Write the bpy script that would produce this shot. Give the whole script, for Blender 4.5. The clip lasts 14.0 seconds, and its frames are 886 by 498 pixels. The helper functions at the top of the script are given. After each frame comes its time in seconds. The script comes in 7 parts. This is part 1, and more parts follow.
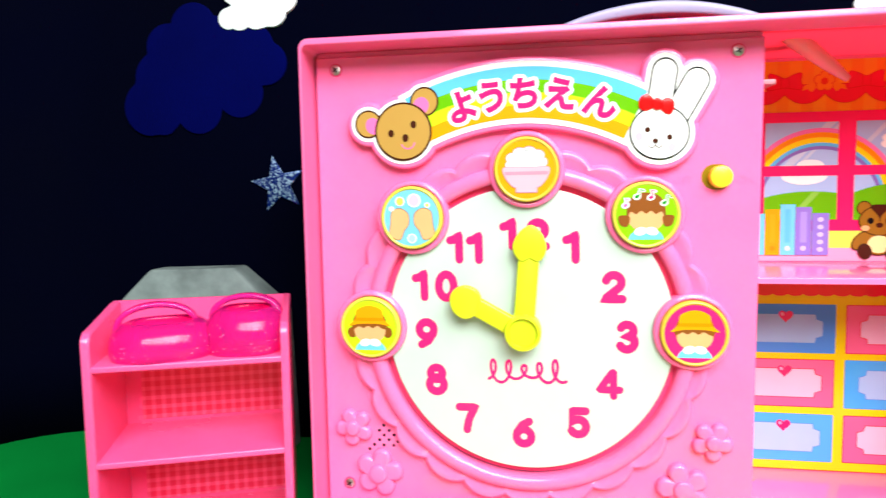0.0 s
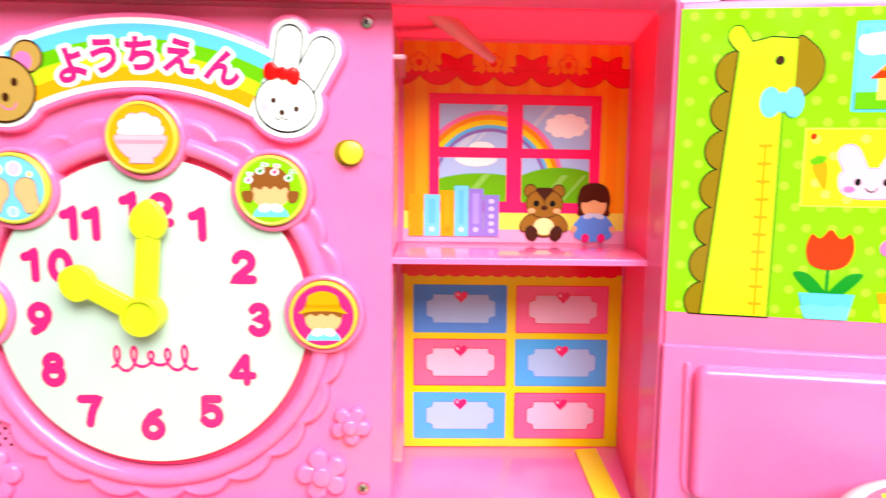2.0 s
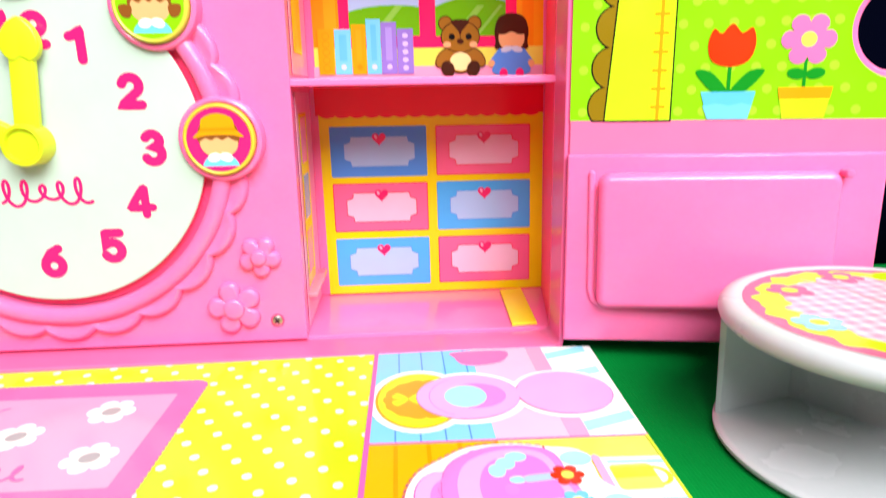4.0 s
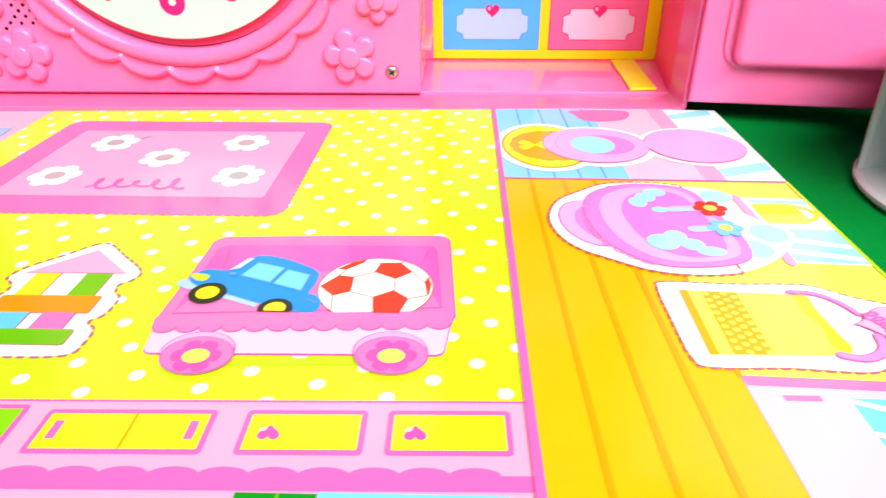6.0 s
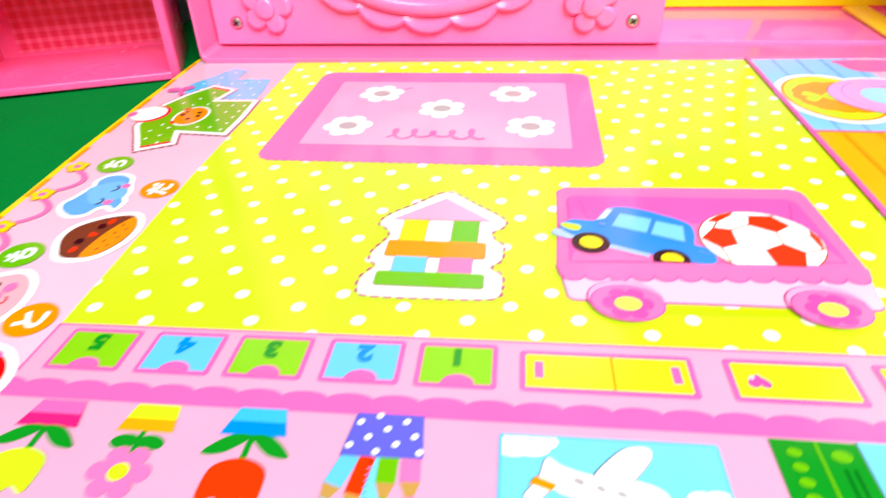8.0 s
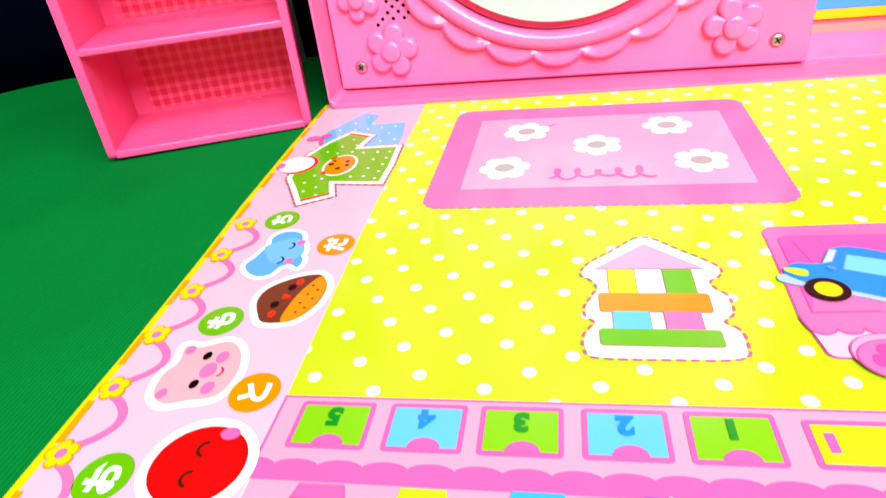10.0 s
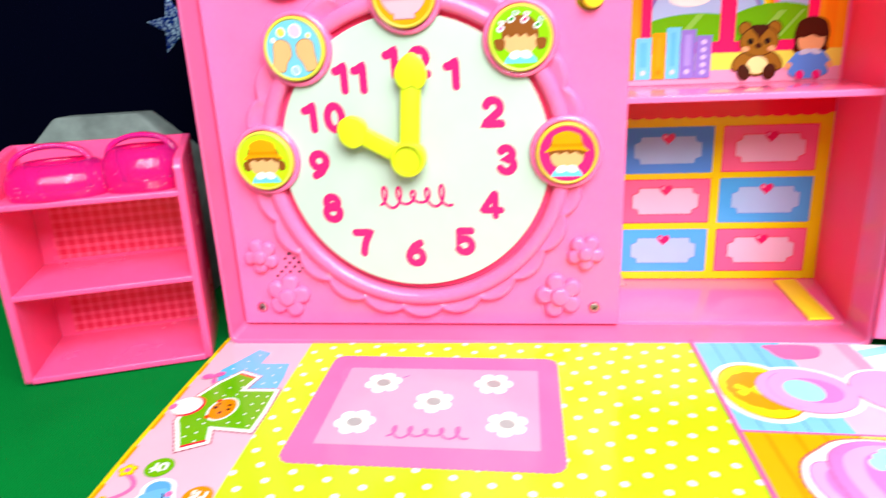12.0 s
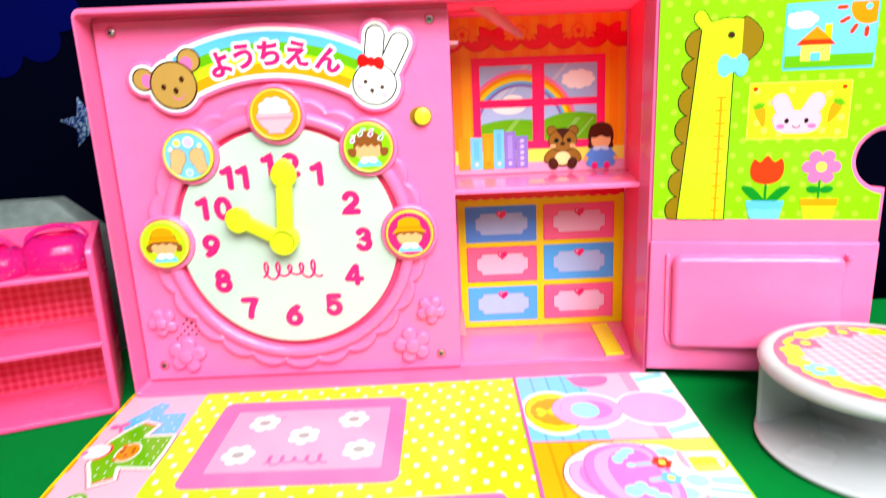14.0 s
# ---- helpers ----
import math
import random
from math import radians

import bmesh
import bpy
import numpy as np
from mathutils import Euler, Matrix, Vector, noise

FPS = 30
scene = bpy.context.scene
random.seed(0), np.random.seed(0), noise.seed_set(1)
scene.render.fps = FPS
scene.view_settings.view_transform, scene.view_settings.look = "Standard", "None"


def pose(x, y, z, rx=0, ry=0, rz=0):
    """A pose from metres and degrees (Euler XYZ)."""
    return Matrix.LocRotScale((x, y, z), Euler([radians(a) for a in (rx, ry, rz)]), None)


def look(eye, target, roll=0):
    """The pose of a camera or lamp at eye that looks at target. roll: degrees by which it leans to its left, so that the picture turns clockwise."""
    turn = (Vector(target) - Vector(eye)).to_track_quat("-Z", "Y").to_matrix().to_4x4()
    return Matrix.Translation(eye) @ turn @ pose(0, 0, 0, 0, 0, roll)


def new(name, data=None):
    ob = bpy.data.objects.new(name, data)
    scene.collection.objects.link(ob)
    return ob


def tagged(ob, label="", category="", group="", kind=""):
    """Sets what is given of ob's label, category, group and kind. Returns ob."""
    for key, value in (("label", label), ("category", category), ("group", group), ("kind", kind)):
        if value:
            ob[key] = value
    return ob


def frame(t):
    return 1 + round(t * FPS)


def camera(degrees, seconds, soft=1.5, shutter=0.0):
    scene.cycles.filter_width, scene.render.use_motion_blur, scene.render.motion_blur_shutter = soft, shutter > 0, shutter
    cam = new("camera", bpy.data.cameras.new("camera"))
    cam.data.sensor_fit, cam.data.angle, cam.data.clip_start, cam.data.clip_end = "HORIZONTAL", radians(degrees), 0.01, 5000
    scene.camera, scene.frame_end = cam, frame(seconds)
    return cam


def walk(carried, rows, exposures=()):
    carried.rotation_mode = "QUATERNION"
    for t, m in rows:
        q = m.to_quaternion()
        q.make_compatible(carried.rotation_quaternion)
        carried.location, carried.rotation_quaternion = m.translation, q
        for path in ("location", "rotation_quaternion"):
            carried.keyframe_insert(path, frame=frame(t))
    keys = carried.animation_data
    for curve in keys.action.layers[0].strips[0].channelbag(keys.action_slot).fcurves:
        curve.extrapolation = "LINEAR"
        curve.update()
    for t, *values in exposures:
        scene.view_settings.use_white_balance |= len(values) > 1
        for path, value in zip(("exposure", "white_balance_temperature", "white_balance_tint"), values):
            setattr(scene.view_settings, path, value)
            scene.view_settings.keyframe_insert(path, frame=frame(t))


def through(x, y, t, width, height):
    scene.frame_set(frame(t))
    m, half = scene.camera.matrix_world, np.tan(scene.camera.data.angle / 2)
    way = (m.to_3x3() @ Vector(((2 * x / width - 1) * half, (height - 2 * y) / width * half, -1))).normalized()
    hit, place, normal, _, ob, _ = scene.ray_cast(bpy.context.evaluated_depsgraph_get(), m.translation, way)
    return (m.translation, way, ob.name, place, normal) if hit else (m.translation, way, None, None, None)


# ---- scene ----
cam = camera(68.80, 14.0, soft=1.3, shutter=0.5)
PATH = [
    (0, (0.01394, -0.32499, 0.17409), (-0.30887, 1.64036, -0.00811), -1.36),
    (0.5, (0.03523, -0.31877, 0.17325), (-0.19031, 1.65968, -0.01345), -1.06),
    (1, (0.05931, -0.30842, 0.17552), (-0.06297, 1.68003, -0.00085), -1.02),
    (1.5, (0.08535, -0.30536, 0.17234), (0.05204, 1.68441, -0.02688), -0.67),
    (2, (0.12605, -0.30039, 0.16859), (0.18729, 1.68483, -0.06620), 0.34),
    (2.2, (0.13490, -0.29891, 0.16541), (0.22885, 1.68784, -0.04430), -0.06),
    (4.3, (0.16126, -0.30385, 0.11385), (0.29143, 1.60847, -0.45719), -1.49),
    (4.5, (0.16324, -0.30403, 0.10913), (0.29983, 1.58436, -0.53533), -1.31),
    (5, (0.15414, -0.30533, 0.09932), (0.25316, 1.53822, -0.66978), -1.33),
    (5.5, (0.13772, -0.30836, 0.09542), (0.16636, 1.48093, -0.79768), -0.85),
    (6, (0.12663, -0.31133, 0.09404), (0.09305, 1.43141, -0.88664), -0.53),
    (6.5, (0.10308, -0.30888, 0.09509), (0.06466, 1.41090, -0.92513), 1.28),
    (7, (0.07849, -0.30660, 0.09460), (0.01257, 1.40288, -0.94141), 1.71),
    (7.5, (0.06112, -0.30502, 0.09482), (-0.06535, 1.40154, -0.94040), 0.14),
    (8, (0.04527, -0.31685, 0.09408), (-0.17281, 1.34762, -0.99312), -2.66),
    (8.2, (0.04010, -0.32211, 0.09387), (-0.20095, 1.32445, -1.01551), -3.82),
    (10.3, (0.00440, -0.30792, 0.10359), (-0.38284, 1.39498, -0.87118), -7.36),
    (10.5, (0.00732, -0.30675, 0.10762), (-0.37626, 1.42469, -0.81703), -6.63),
    (11, (0.01556, -0.30917, 0.12185), (-0.37055, 1.48645, -0.66978), -5.46),
    (11.5, (0.02654, -0.31634, 0.14138), (-0.35889, 1.52831, -0.52846), -5.14),
    (12, (0.05591, -0.33845, 0.16066), (-0.17404, 1.55204, -0.45025), -3.11),
    (12.5, (0.07774, -0.34104, 0.16989), (-0.06955, 1.58786, -0.33769), -2.76),
    (13, (0.09309, -0.35793, 0.18844), (0.05385, 1.60026, -0.21645), -2.77),
    (13.5, (0.10408, -0.38205, 0.20125), (0.13746, 1.58290, -0.17006), -2.86),
    (14, (0.10036, -0.41655, 0.19555), (0.10815, 1.52217, -0.29566), -2.90),
]
walk(cam, [(t, look(eye, target, roll)) for t, eye, target, roll in PATH], ((0.0, 0.1), (2.2, 0.1), (4.5, 0.0), (14.0, 0.0)))

# ---- light ----
world = bpy.data.worlds.new("room_air")
scene.world = world
world.use_nodes = True
world.node_tree.nodes["Background"].inputs[0].default_value = (0.9, 0.95, 1.0, 1)
world.node_tree.nodes["Background"].inputs[1].default_value = 0.05


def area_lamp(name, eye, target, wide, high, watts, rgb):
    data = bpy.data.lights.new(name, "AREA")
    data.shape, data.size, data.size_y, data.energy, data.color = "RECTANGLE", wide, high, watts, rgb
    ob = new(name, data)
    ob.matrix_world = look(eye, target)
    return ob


# Stands in for unseen room light from the upper right; no window is built.
area_lamp("right_key_light", (0.70, -0.84, 1.06), (0.06, 0.0, 0.10), 1.0, 0.9, 26.5, (0.97, 1.0, 1.0))
# Added frontal fill to brighten panel and niche, well below the ceiling.
area_lamp("front_fill_light", (0.26, -1.16, 1.00), (0.10, 0.0, 0.12), 0.9, 0.7, 29.0, (0.97, 1.0, 1.0))

# ---- small geometry tools, all outlines in millimetres ----
MM = 0.001
TAU = 2 * math.pi


def face_frame(origin, u, v):
    """A drawing plane: u, v and the outward normal become the columns of a matrix in millimetres."""
    u, v = Vector(u).normalized(), Vector(v).normalized()
    n = u.cross(v)
    m = Matrix((u, v, n)).transposed().to_4x4() @ Matrix.Scale(MM, 4)
    return Matrix.Translation(origin) @ m


def fitted(fr, uu, uv, u0, vu, vv, v0):
    """A plane whose drawing is scaled and shifted a little within it."""
    return fr @ Matrix(((uu, uv, 0, u0), (vu, vv, 0, v0), (0, 0, 1, 0), (0, 0, 0, 1)))


def raised(fr, h):
    """A plane h mm in front of another, its drawing a little smaller round one middle point."""
    k = 1 - h / 320
    return fr @ Matrix.Translation((34, 171, h)) @ Matrix.Diagonal((k, k, 1, 1)) @ Matrix.Translation((-34, -171, 0))


MAT_FLAT = fitted(face_frame((0, 0, 0.004), (1, 0, 0), (0, 1, 0)), 0.9925, -0.0004, -0.85, -0.0201, 1.0248, 2.31)
MAT_PLANE = fitted(MAT_FLAT, 1.0057, 0.016, 0.75, -0.0082, 1.0214, 0.65)
PANEL_FLAT = face_frame((0, 0, 0), (1, 0, 0), (0, 0, 1))
PANEL = raised(fitted(PANEL_FLAT, 1.001, -0.0156, 1.23, 0.0047, 1.0087, -0.26), 2.0)
NICHE = fitted(face_frame((0, 0.0690, 0), (1, 0, 0), (0, 0, 1)), 1.0113, -0.009, -0.74, -0.002, 1.029, -2.76)
MAT_LEVEL = fitted(MAT_FLAT, 1, 0, 0, 0.019, 1, 0)
DOOR_TURN = radians(13.5)
DOOR = fitted(face_frame((0.233, -0.0225, 0), (math.cos(DOOR_TURN), -math.sin(DOOR_TURN), 0), (0, 0, 1)), 1.0225, 0, 0.5, 0, 1.0155, 1.5)
SHELF_TURN = radians(21.0)
SHELF = face_frame((-0.1985, -0.066, 0), (math.cos(SHELF_TURN), math.sin(SHELF_TURN), 0), (0, 0, 1))
WALL_Y = 0.103
WALL = face_frame((0, WALL_Y, 0), (1, 0, 0), (0, 0, 1))
TABLE = face_frame((0.3215, -0.1160, 0), (1, 0, 0), (0, 1, 0))


def ell(cx, cy, rx, ry=None, turn=0, n=40, a0=0, a1=360):
    ry = rx if ry is None else ry
    c, s = math.cos(radians(turn)), math.sin(radians(turn))
    full = abs(a1 - a0) >= 360
    out = []
    for i in range(n if full else n + 1):
        a = radians(a0 + (a1 - a0) * i / n)
        x, y = rx * math.cos(a), ry * math.sin(a)
        out.append((cx + c * x - s * y, cy + s * x + c * y))
    return out


def rrect(x0, y0, x1, y1, r=1.0, n=5):
    x0, x1, y0, y1 = min(x0, x1), max(x0, x1), min(y0, y1), max(y0, y1)
    r = min(r, (x1 - x0) / 2.01, (y1 - y0) / 2.01)
    out = []
    for cx, cy, a in ((x1 - r, y1 - r, 0), (x0 + r, y1 - r, 90), (x0 + r, y0 + r, 180), (x1 - r, y0 + r, 270)):
        for i in range(n + 1):
            t = radians(a + 90 * i / n)
            out.append((cx + r * math.cos(t), cy + r * math.sin(t)))
    return out


def rect(x0, y0, x1, y1):
    return [(x0, y0), (x1, y0), (x1, y1), (x0, y1)]


def area2(p):
    return sum(a[0] * b[1] - b[0] * a[1] for a, b in zip(p, p[1:] + p[:1]))


def ccw(p):
    return list(p) if area2(p) > 0 else list(reversed(p))


def grow(pts, d):
    """The outline moved outwards by d."""
    p = ccw(pts)
    out = []
    for i, b in enumerate(p):
        a, c = Vector(p[i - 1]), Vector(p[(i + 1) % len(p)])
        b = Vector(b)
        e, f = (b - a), (c - b)
        if e.length < 1e-6 or f.length < 1e-6:
            e = f = (c - a)
        e.normalize(), f.normalize()
        k = Vector((e.y + f.y, -e.x - f.x))
        k = k.normalized() if k.length > 1e-6 else Vector((e.y, -e.x))
        lean = max(0.45, k.dot(Vector((e.y, -e.x))))
        out.append(tuple(b + k * d / lean))
    return out


def smooth(pts, n=6):
    """A closed Catmull-Rom curve through a few corners."""
    out, m = [], len(pts)
    for i in range(m):
        a, b, c, d = (Vector(pts[(i + k) % m]) for k in (-1, 0, 1, 2))
        for j in range(n):
            t = j / n
            out.append(tuple(0.5 * (2 * b + (c - a) * t + (2 * a - 5 * b + 4 * c - d) * t * t + (3 * b - a - 3 * c + d) * t ** 3)))
    return out


def petals(cx, cy, r, count=5, dip=0.28, turn=0, n=60):
    out = []
    for i in range(n):
        a = TAU * i / n
        k = abs(math.cos((a - radians(turn)) * count / 2)) ** 0.55
        out.append((cx + r * (1 - dip + dip * k) * math.cos(a), cy + r * (1 - dip + dip * k) * math.sin(a)))
    return out


def heart(cx, cy, w, turn=0, n=36):
    c, s = math.cos(radians(turn)), math.sin(radians(turn))
    out = []
    for i in range(n):
        t = TAU * i / n
        x, y = 16 * math.sin(t) ** 3, 13 * math.cos(t) - 5 * math.cos(2 * t) - 2 * math.cos(3 * t) - math.cos(4 * t)
        x, y = x * w / 34, (y + 2) * w / 34
        out.append((cx + c * x - s * y, cy + s * x + c * y))
    return ccw(out)


def cloud(cx, cy, rx, ry, lobes=7, depth=0.13, turn=0.4, n=84):
    out = []
    for i in range(n):
        a = TAU * i / n
        k = 1 - depth + depth * abs(math.sin(lobes * (a + turn) / 2)) ** 0.6 * 1.3 + 0.05 * math.sin(2 * a + turn * 3)
        out.append((cx + rx * k * math.cos(a), cy + ry * k * math.sin(a)))
    return out


def stroke(pts, w, caps=5):
    """A line of width w with round ends."""
    p = [Vector(q) for q in pts]
    left, right = [], []
    for i, q in enumerate(p):
        d = (p[min(i + 1, len(p) - 1)] - p[max(i - 1, 0)]).normalized()
        k = Vector((-d.y, d.x)) * w / 2
        left.append(q + k), right.append(q - k)
    d0, d1 = (p[1] - p[0]).normalized(), (p[-1] - p[-2]).normalized()

    def cap(c, d):
        k = Vector((-d.y, d.x))
        return [c + (k * math.cos(math.pi * i / caps) + d * math.sin(math.pi * i / caps)) * w / 2 for i in range(1, caps)]

    return [tuple(q) for q in left + cap(p[-1], d1) + right[::-1] + cap(p[0], -d0)]


def arc(cx, cy, r, a0, a1, n=24):
    return [(cx + r * math.cos(radians(a0 + (a1 - a0) * i / n)), cy + r * math.sin(radians(a0 + (a1 - a0) * i / n))) for i in range(n + 1)]


def arc_band(cx, cy, r0, r1, a0, a1, n=32):
    return arc(cx, cy, r1, a0, a1, n) + arc(cx, cy, r0, a1, a0, n)


def clip(pts, x0, y0, x1, y1):
    """The part of an outline inside a rectangle."""
    for axis, limit, keep in ((0, x0, 1), (0, x1, -1), (1, y0, 1), (1, y1, -1)):
        out = []
        for a, b in zip(pts, pts[1:] + pts[:1]):
            ia, ib = (a[axis] - limit) * keep >= 0, (b[axis] - limit) * keep >= 0
            if ia:
                out.append(a)
            if ia != ib:
                t = (limit - a[axis]) / (b[axis] - a[axis])
                out.append((a[0] + t * (b[0] - a[0]), a[1] + t * (b[1] - a[1])))
        pts = out
        if not pts:
            break
    return pts


def clean(pts):
    out = []
    for p in pts:
        if not out or (Vector(p) - Vector(out[-1])).length > 0.02:
            out.append(p)
    while len(out) > 2 and (Vector(out[0]) - Vector(out[-1])).length <= 0.02:
        out.pop()
    return out


def thing(name, at, label, category, group="", kind=""):
    ob = new(name)
    ob.empty_display_size = 0.01
    ob.matrix_world = Matrix.Translation(at)
    return tagged(ob, label, category, group, kind)


def part(name, bm, material, parent=None, label="", angle=35):
    """One mesh object, its shape given in world metres."""
    me = bpy.data.meshes.new(name)
    bm.to_mesh(me)
    bm.free()
    return mesh_part(name, me, material, parent, label, angle)


def mesh_part(name, me, material, parent=None, label="", angle=35):
    me.materials.clear()
    me.materials.append(material)
    me.shade_smooth()
    me.set_sharp_from_angle(angle=radians(angle))
    ob = new(name, me)
    if parent is not None:
        ob.parent = parent
        if parent.type == "EMPTY":
            ob.matrix_parent_inverse = parent.matrix_world.inverted()
    if label:
        ob["label"] = label
    return ob


LEVEL = 0.07
LAYER = [0]


def ink_height(level):
    """Height of an ink layer in millimetres; patches of one layer never share a plane."""
    LAYER[0] = (LAYER[0] + 1) % 24
    return (level + 0.04 * LAYER[0]) * LEVEL


def flat(name, pts, fr, level, material, parent, label=""):
    """A printed patch that lies on a drawing plane; level: its layer of ink."""
    bm = bmesh.new()
    p = ccw(clean(pts))
    h = ink_height(level)
    bm.faces.new([bm.verts.new(fr @ Vector((x, y, h))) for x, y in p])
    return part(name, bm, material, parent, label)


def patches(name, many, fr, level, material, parent, label=""):
    """Many alike small printed marks in one mesh."""
    bm = bmesh.new()
    for pts in many:
        p = ccw(clean(pts))
        h = ink_height(level)
        if len(p) > 2:
            bm.faces.new([bm.verts.new(fr @ Vector((x, y, h))) for x, y in p])
    return part(name, bm, material, parent, label)


def rings_mesh(bm, rings, cap0=True, cap1=True, closed=True):
    vs = [[bm.verts.new(v) for v in ring] for ring in rings]
    for a, b in zip(vs, vs[1:]):
        m = len(a)
        for i in range(m if closed else m - 1):
            j = (i + 1) % m
            bm.faces.new((a[i], a[j], b[j], b[i]))
    if cap0:
        bm.faces.new(vs[0][::-1])
    if cap1:
        bm.faces.new(vs[-1])
    return vs


def slab(name, pts, fr, h0, h1, material, parent, bevel=0.0, label="", steps=3):
    """A plate with the given outline, from h0 to h1 mm over its plane, with a rounded upper edge."""
    p = ccw(clean(pts))
    bm = bmesh.new()
    rings = [[fr @ Vector((x, y, h0)) for x, y in p]]
    if bevel:
        for i in range(steps + 1):
            a = math.pi / 2 * i / steps
            rings.append([fr @ Vector((x, y, h1 - bevel + bevel * math.sin(a))) for x, y in grow(p, -bevel * (1 - math.cos(a)))])
    else:
        rings.append([fr @ Vector((x, y, h1)) for x, y in p])
    rings_mesh(bm, rings)
    bmesh.ops.recalc_face_normals(bm, faces=bm.faces)
    return part(name, bm, material, parent, label)


def block(name, x0, x1, y0, y1, z0, z1, material, parent, bevel=0.0, label="", segments=2):
    """A box in world millimetres with rounded edges."""
    bm = bmesh.new()
    bmesh.ops.create_cube(bm, size=1)
    for v in bm.verts:
        v.co = Vector(((x0, x1)[v.co.x > 0], (y0, y1)[v.co.y > 0], (z0, z1)[v.co.z > 0])) * MM
    if bevel:
        bmesh.ops.bevel(bm, geom=list(bm.edges), offset=bevel * MM, segments=segments, profile=0.5, affect="EDGES")
    bmesh.ops.recalc_face_normals(bm, faces=bm.faces)
    return part(name, bm, material, parent, label)


def prism(name, pts, z0, z1, material, parent, bevel=0.0, label=""):
    """A plan outline in world millimetres raised from z0 to z1."""
    return slab(name, pts, Matrix.Scale(MM, 4), z0, z1, material, parent, bevel, label)


def turned(name, profile, fr, material, parent, label="", n=64, angle=35, ring=False):
    """A body of revolution round the plane's normal: profile of (radius, height)."""
    bm = bmesh.new()
    rings = [[fr @ Vector((r * math.cos(TAU * i / n), r * math.sin(TAU * i / n), h)) for i in range(n)] for r, h in profile]
    rings_mesh(bm, rings, profile[0][0] > 1e-6 and not ring, profile[-1][0] > 1e-6 and not ring)
    bmesh.ops.recalc_face_normals(bm, faces=bm.faces)
    return part(name, bm, material, parent, label, angle)


def moved(fr, x, y, h=0, turn=0):
    return fr @ Matrix.Translation((x, y, h)) @ Matrix.Rotation(radians(turn), 4, "Z")


def tube(name, path, radii, material, parent, label="", n=14, closed=False):
    """A round bar along a path of world points in metres."""
    bm = bmesh.new()
    rings = []
    m = len(path)
    up = Vector((0.03, 0.02, 1))
    for i, p in enumerate(path):
        a = path[i - 1] if (i or closed) else p
        b = path[(i + 1) % m] if (i < m - 1 or closed) else p
        d = (Vector(b) - Vector(a)).normalized()
        k = d.cross(up)
        k = (k if k.length > 0.05 else d.cross(Vector((1, 0, 0)))).normalized()
        q = k.cross(d).normalized()
        r = radii[i] if isinstance(radii, (list, tuple)) else radii
        rings.append([Vector(p) + (k * math.cos(TAU * j / n) + q * math.sin(TAU * j / n)) * r for j in range(n)])
    if closed:
        rings.append(rings[0])
    rings_mesh(bm, rings, not closed, not closed)
    bmesh.ops.remove_doubles(bm, verts=bm.verts, dist=1e-8)
    bmesh.ops.recalc_face_normals(bm, faces=bm.faces)
    return part(name, bm, material, parent, label, 60)


def glyph_halo(name, text, size, fr, level, material, parent, fat, reach):
    """A border round a letter: the same letter set off all round, each copy a hair higher."""
    ob = lettering(name, text, size, fr, level, material, parent, fat)
    bm = bmesh.new()
    for k in range(16):
        a = TAU * k / 16
        off = fr.to_3x3() @ Vector((reach * math.cos(a), reach * math.sin(a), 0.0035 * k))
        start = len(bm.verts)
        bm.from_mesh(ob.data)
        bm.verts.ensure_lookup_table()
        for v in bm.verts[start:]:
            v.co += off
    bm.to_mesh(ob.data)
    bm.free()
    return ob


def lettering(name, text, size, fr, level, material, parent, fat=0.0, thick=0.0, label=""):
    """Writing in the built-in font, centred on the plane's origin; sizes in millimetres."""
    cu = bpy.data.curves.new(name, "FONT")
    cu.body, cu.size, cu.align_x, cu.align_y = text, size, "LEFT", "TOP_BASELINE"
    cu.offset, cu.extrude, cu.resolution_u = fat, thick, 4
    tmp = new("writing", cu)
    bpy.context.view_layer.update()
    me = bpy.data.meshes.new_from_object(tmp.evaluated_get(bpy.context.evaluated_depsgraph_get()))
    bpy.data.objects.remove(tmp)
    bpy.data.curves.remove(cu)
    xs, ys = [v.co.x for v in me.vertices] or [0], [v.co.y for v in me.vertices] or [0]
    mid = Vector(((min(xs) + max(xs)) / 2, (min(ys) + max(ys)) / 2, 0))
    for v in me.vertices:
        v.co = fr @ (v.co - mid + Vector((0, 0, thick + level * LEVEL)))
    me.update()
    return mesh_part(name, me, material, parent, label)


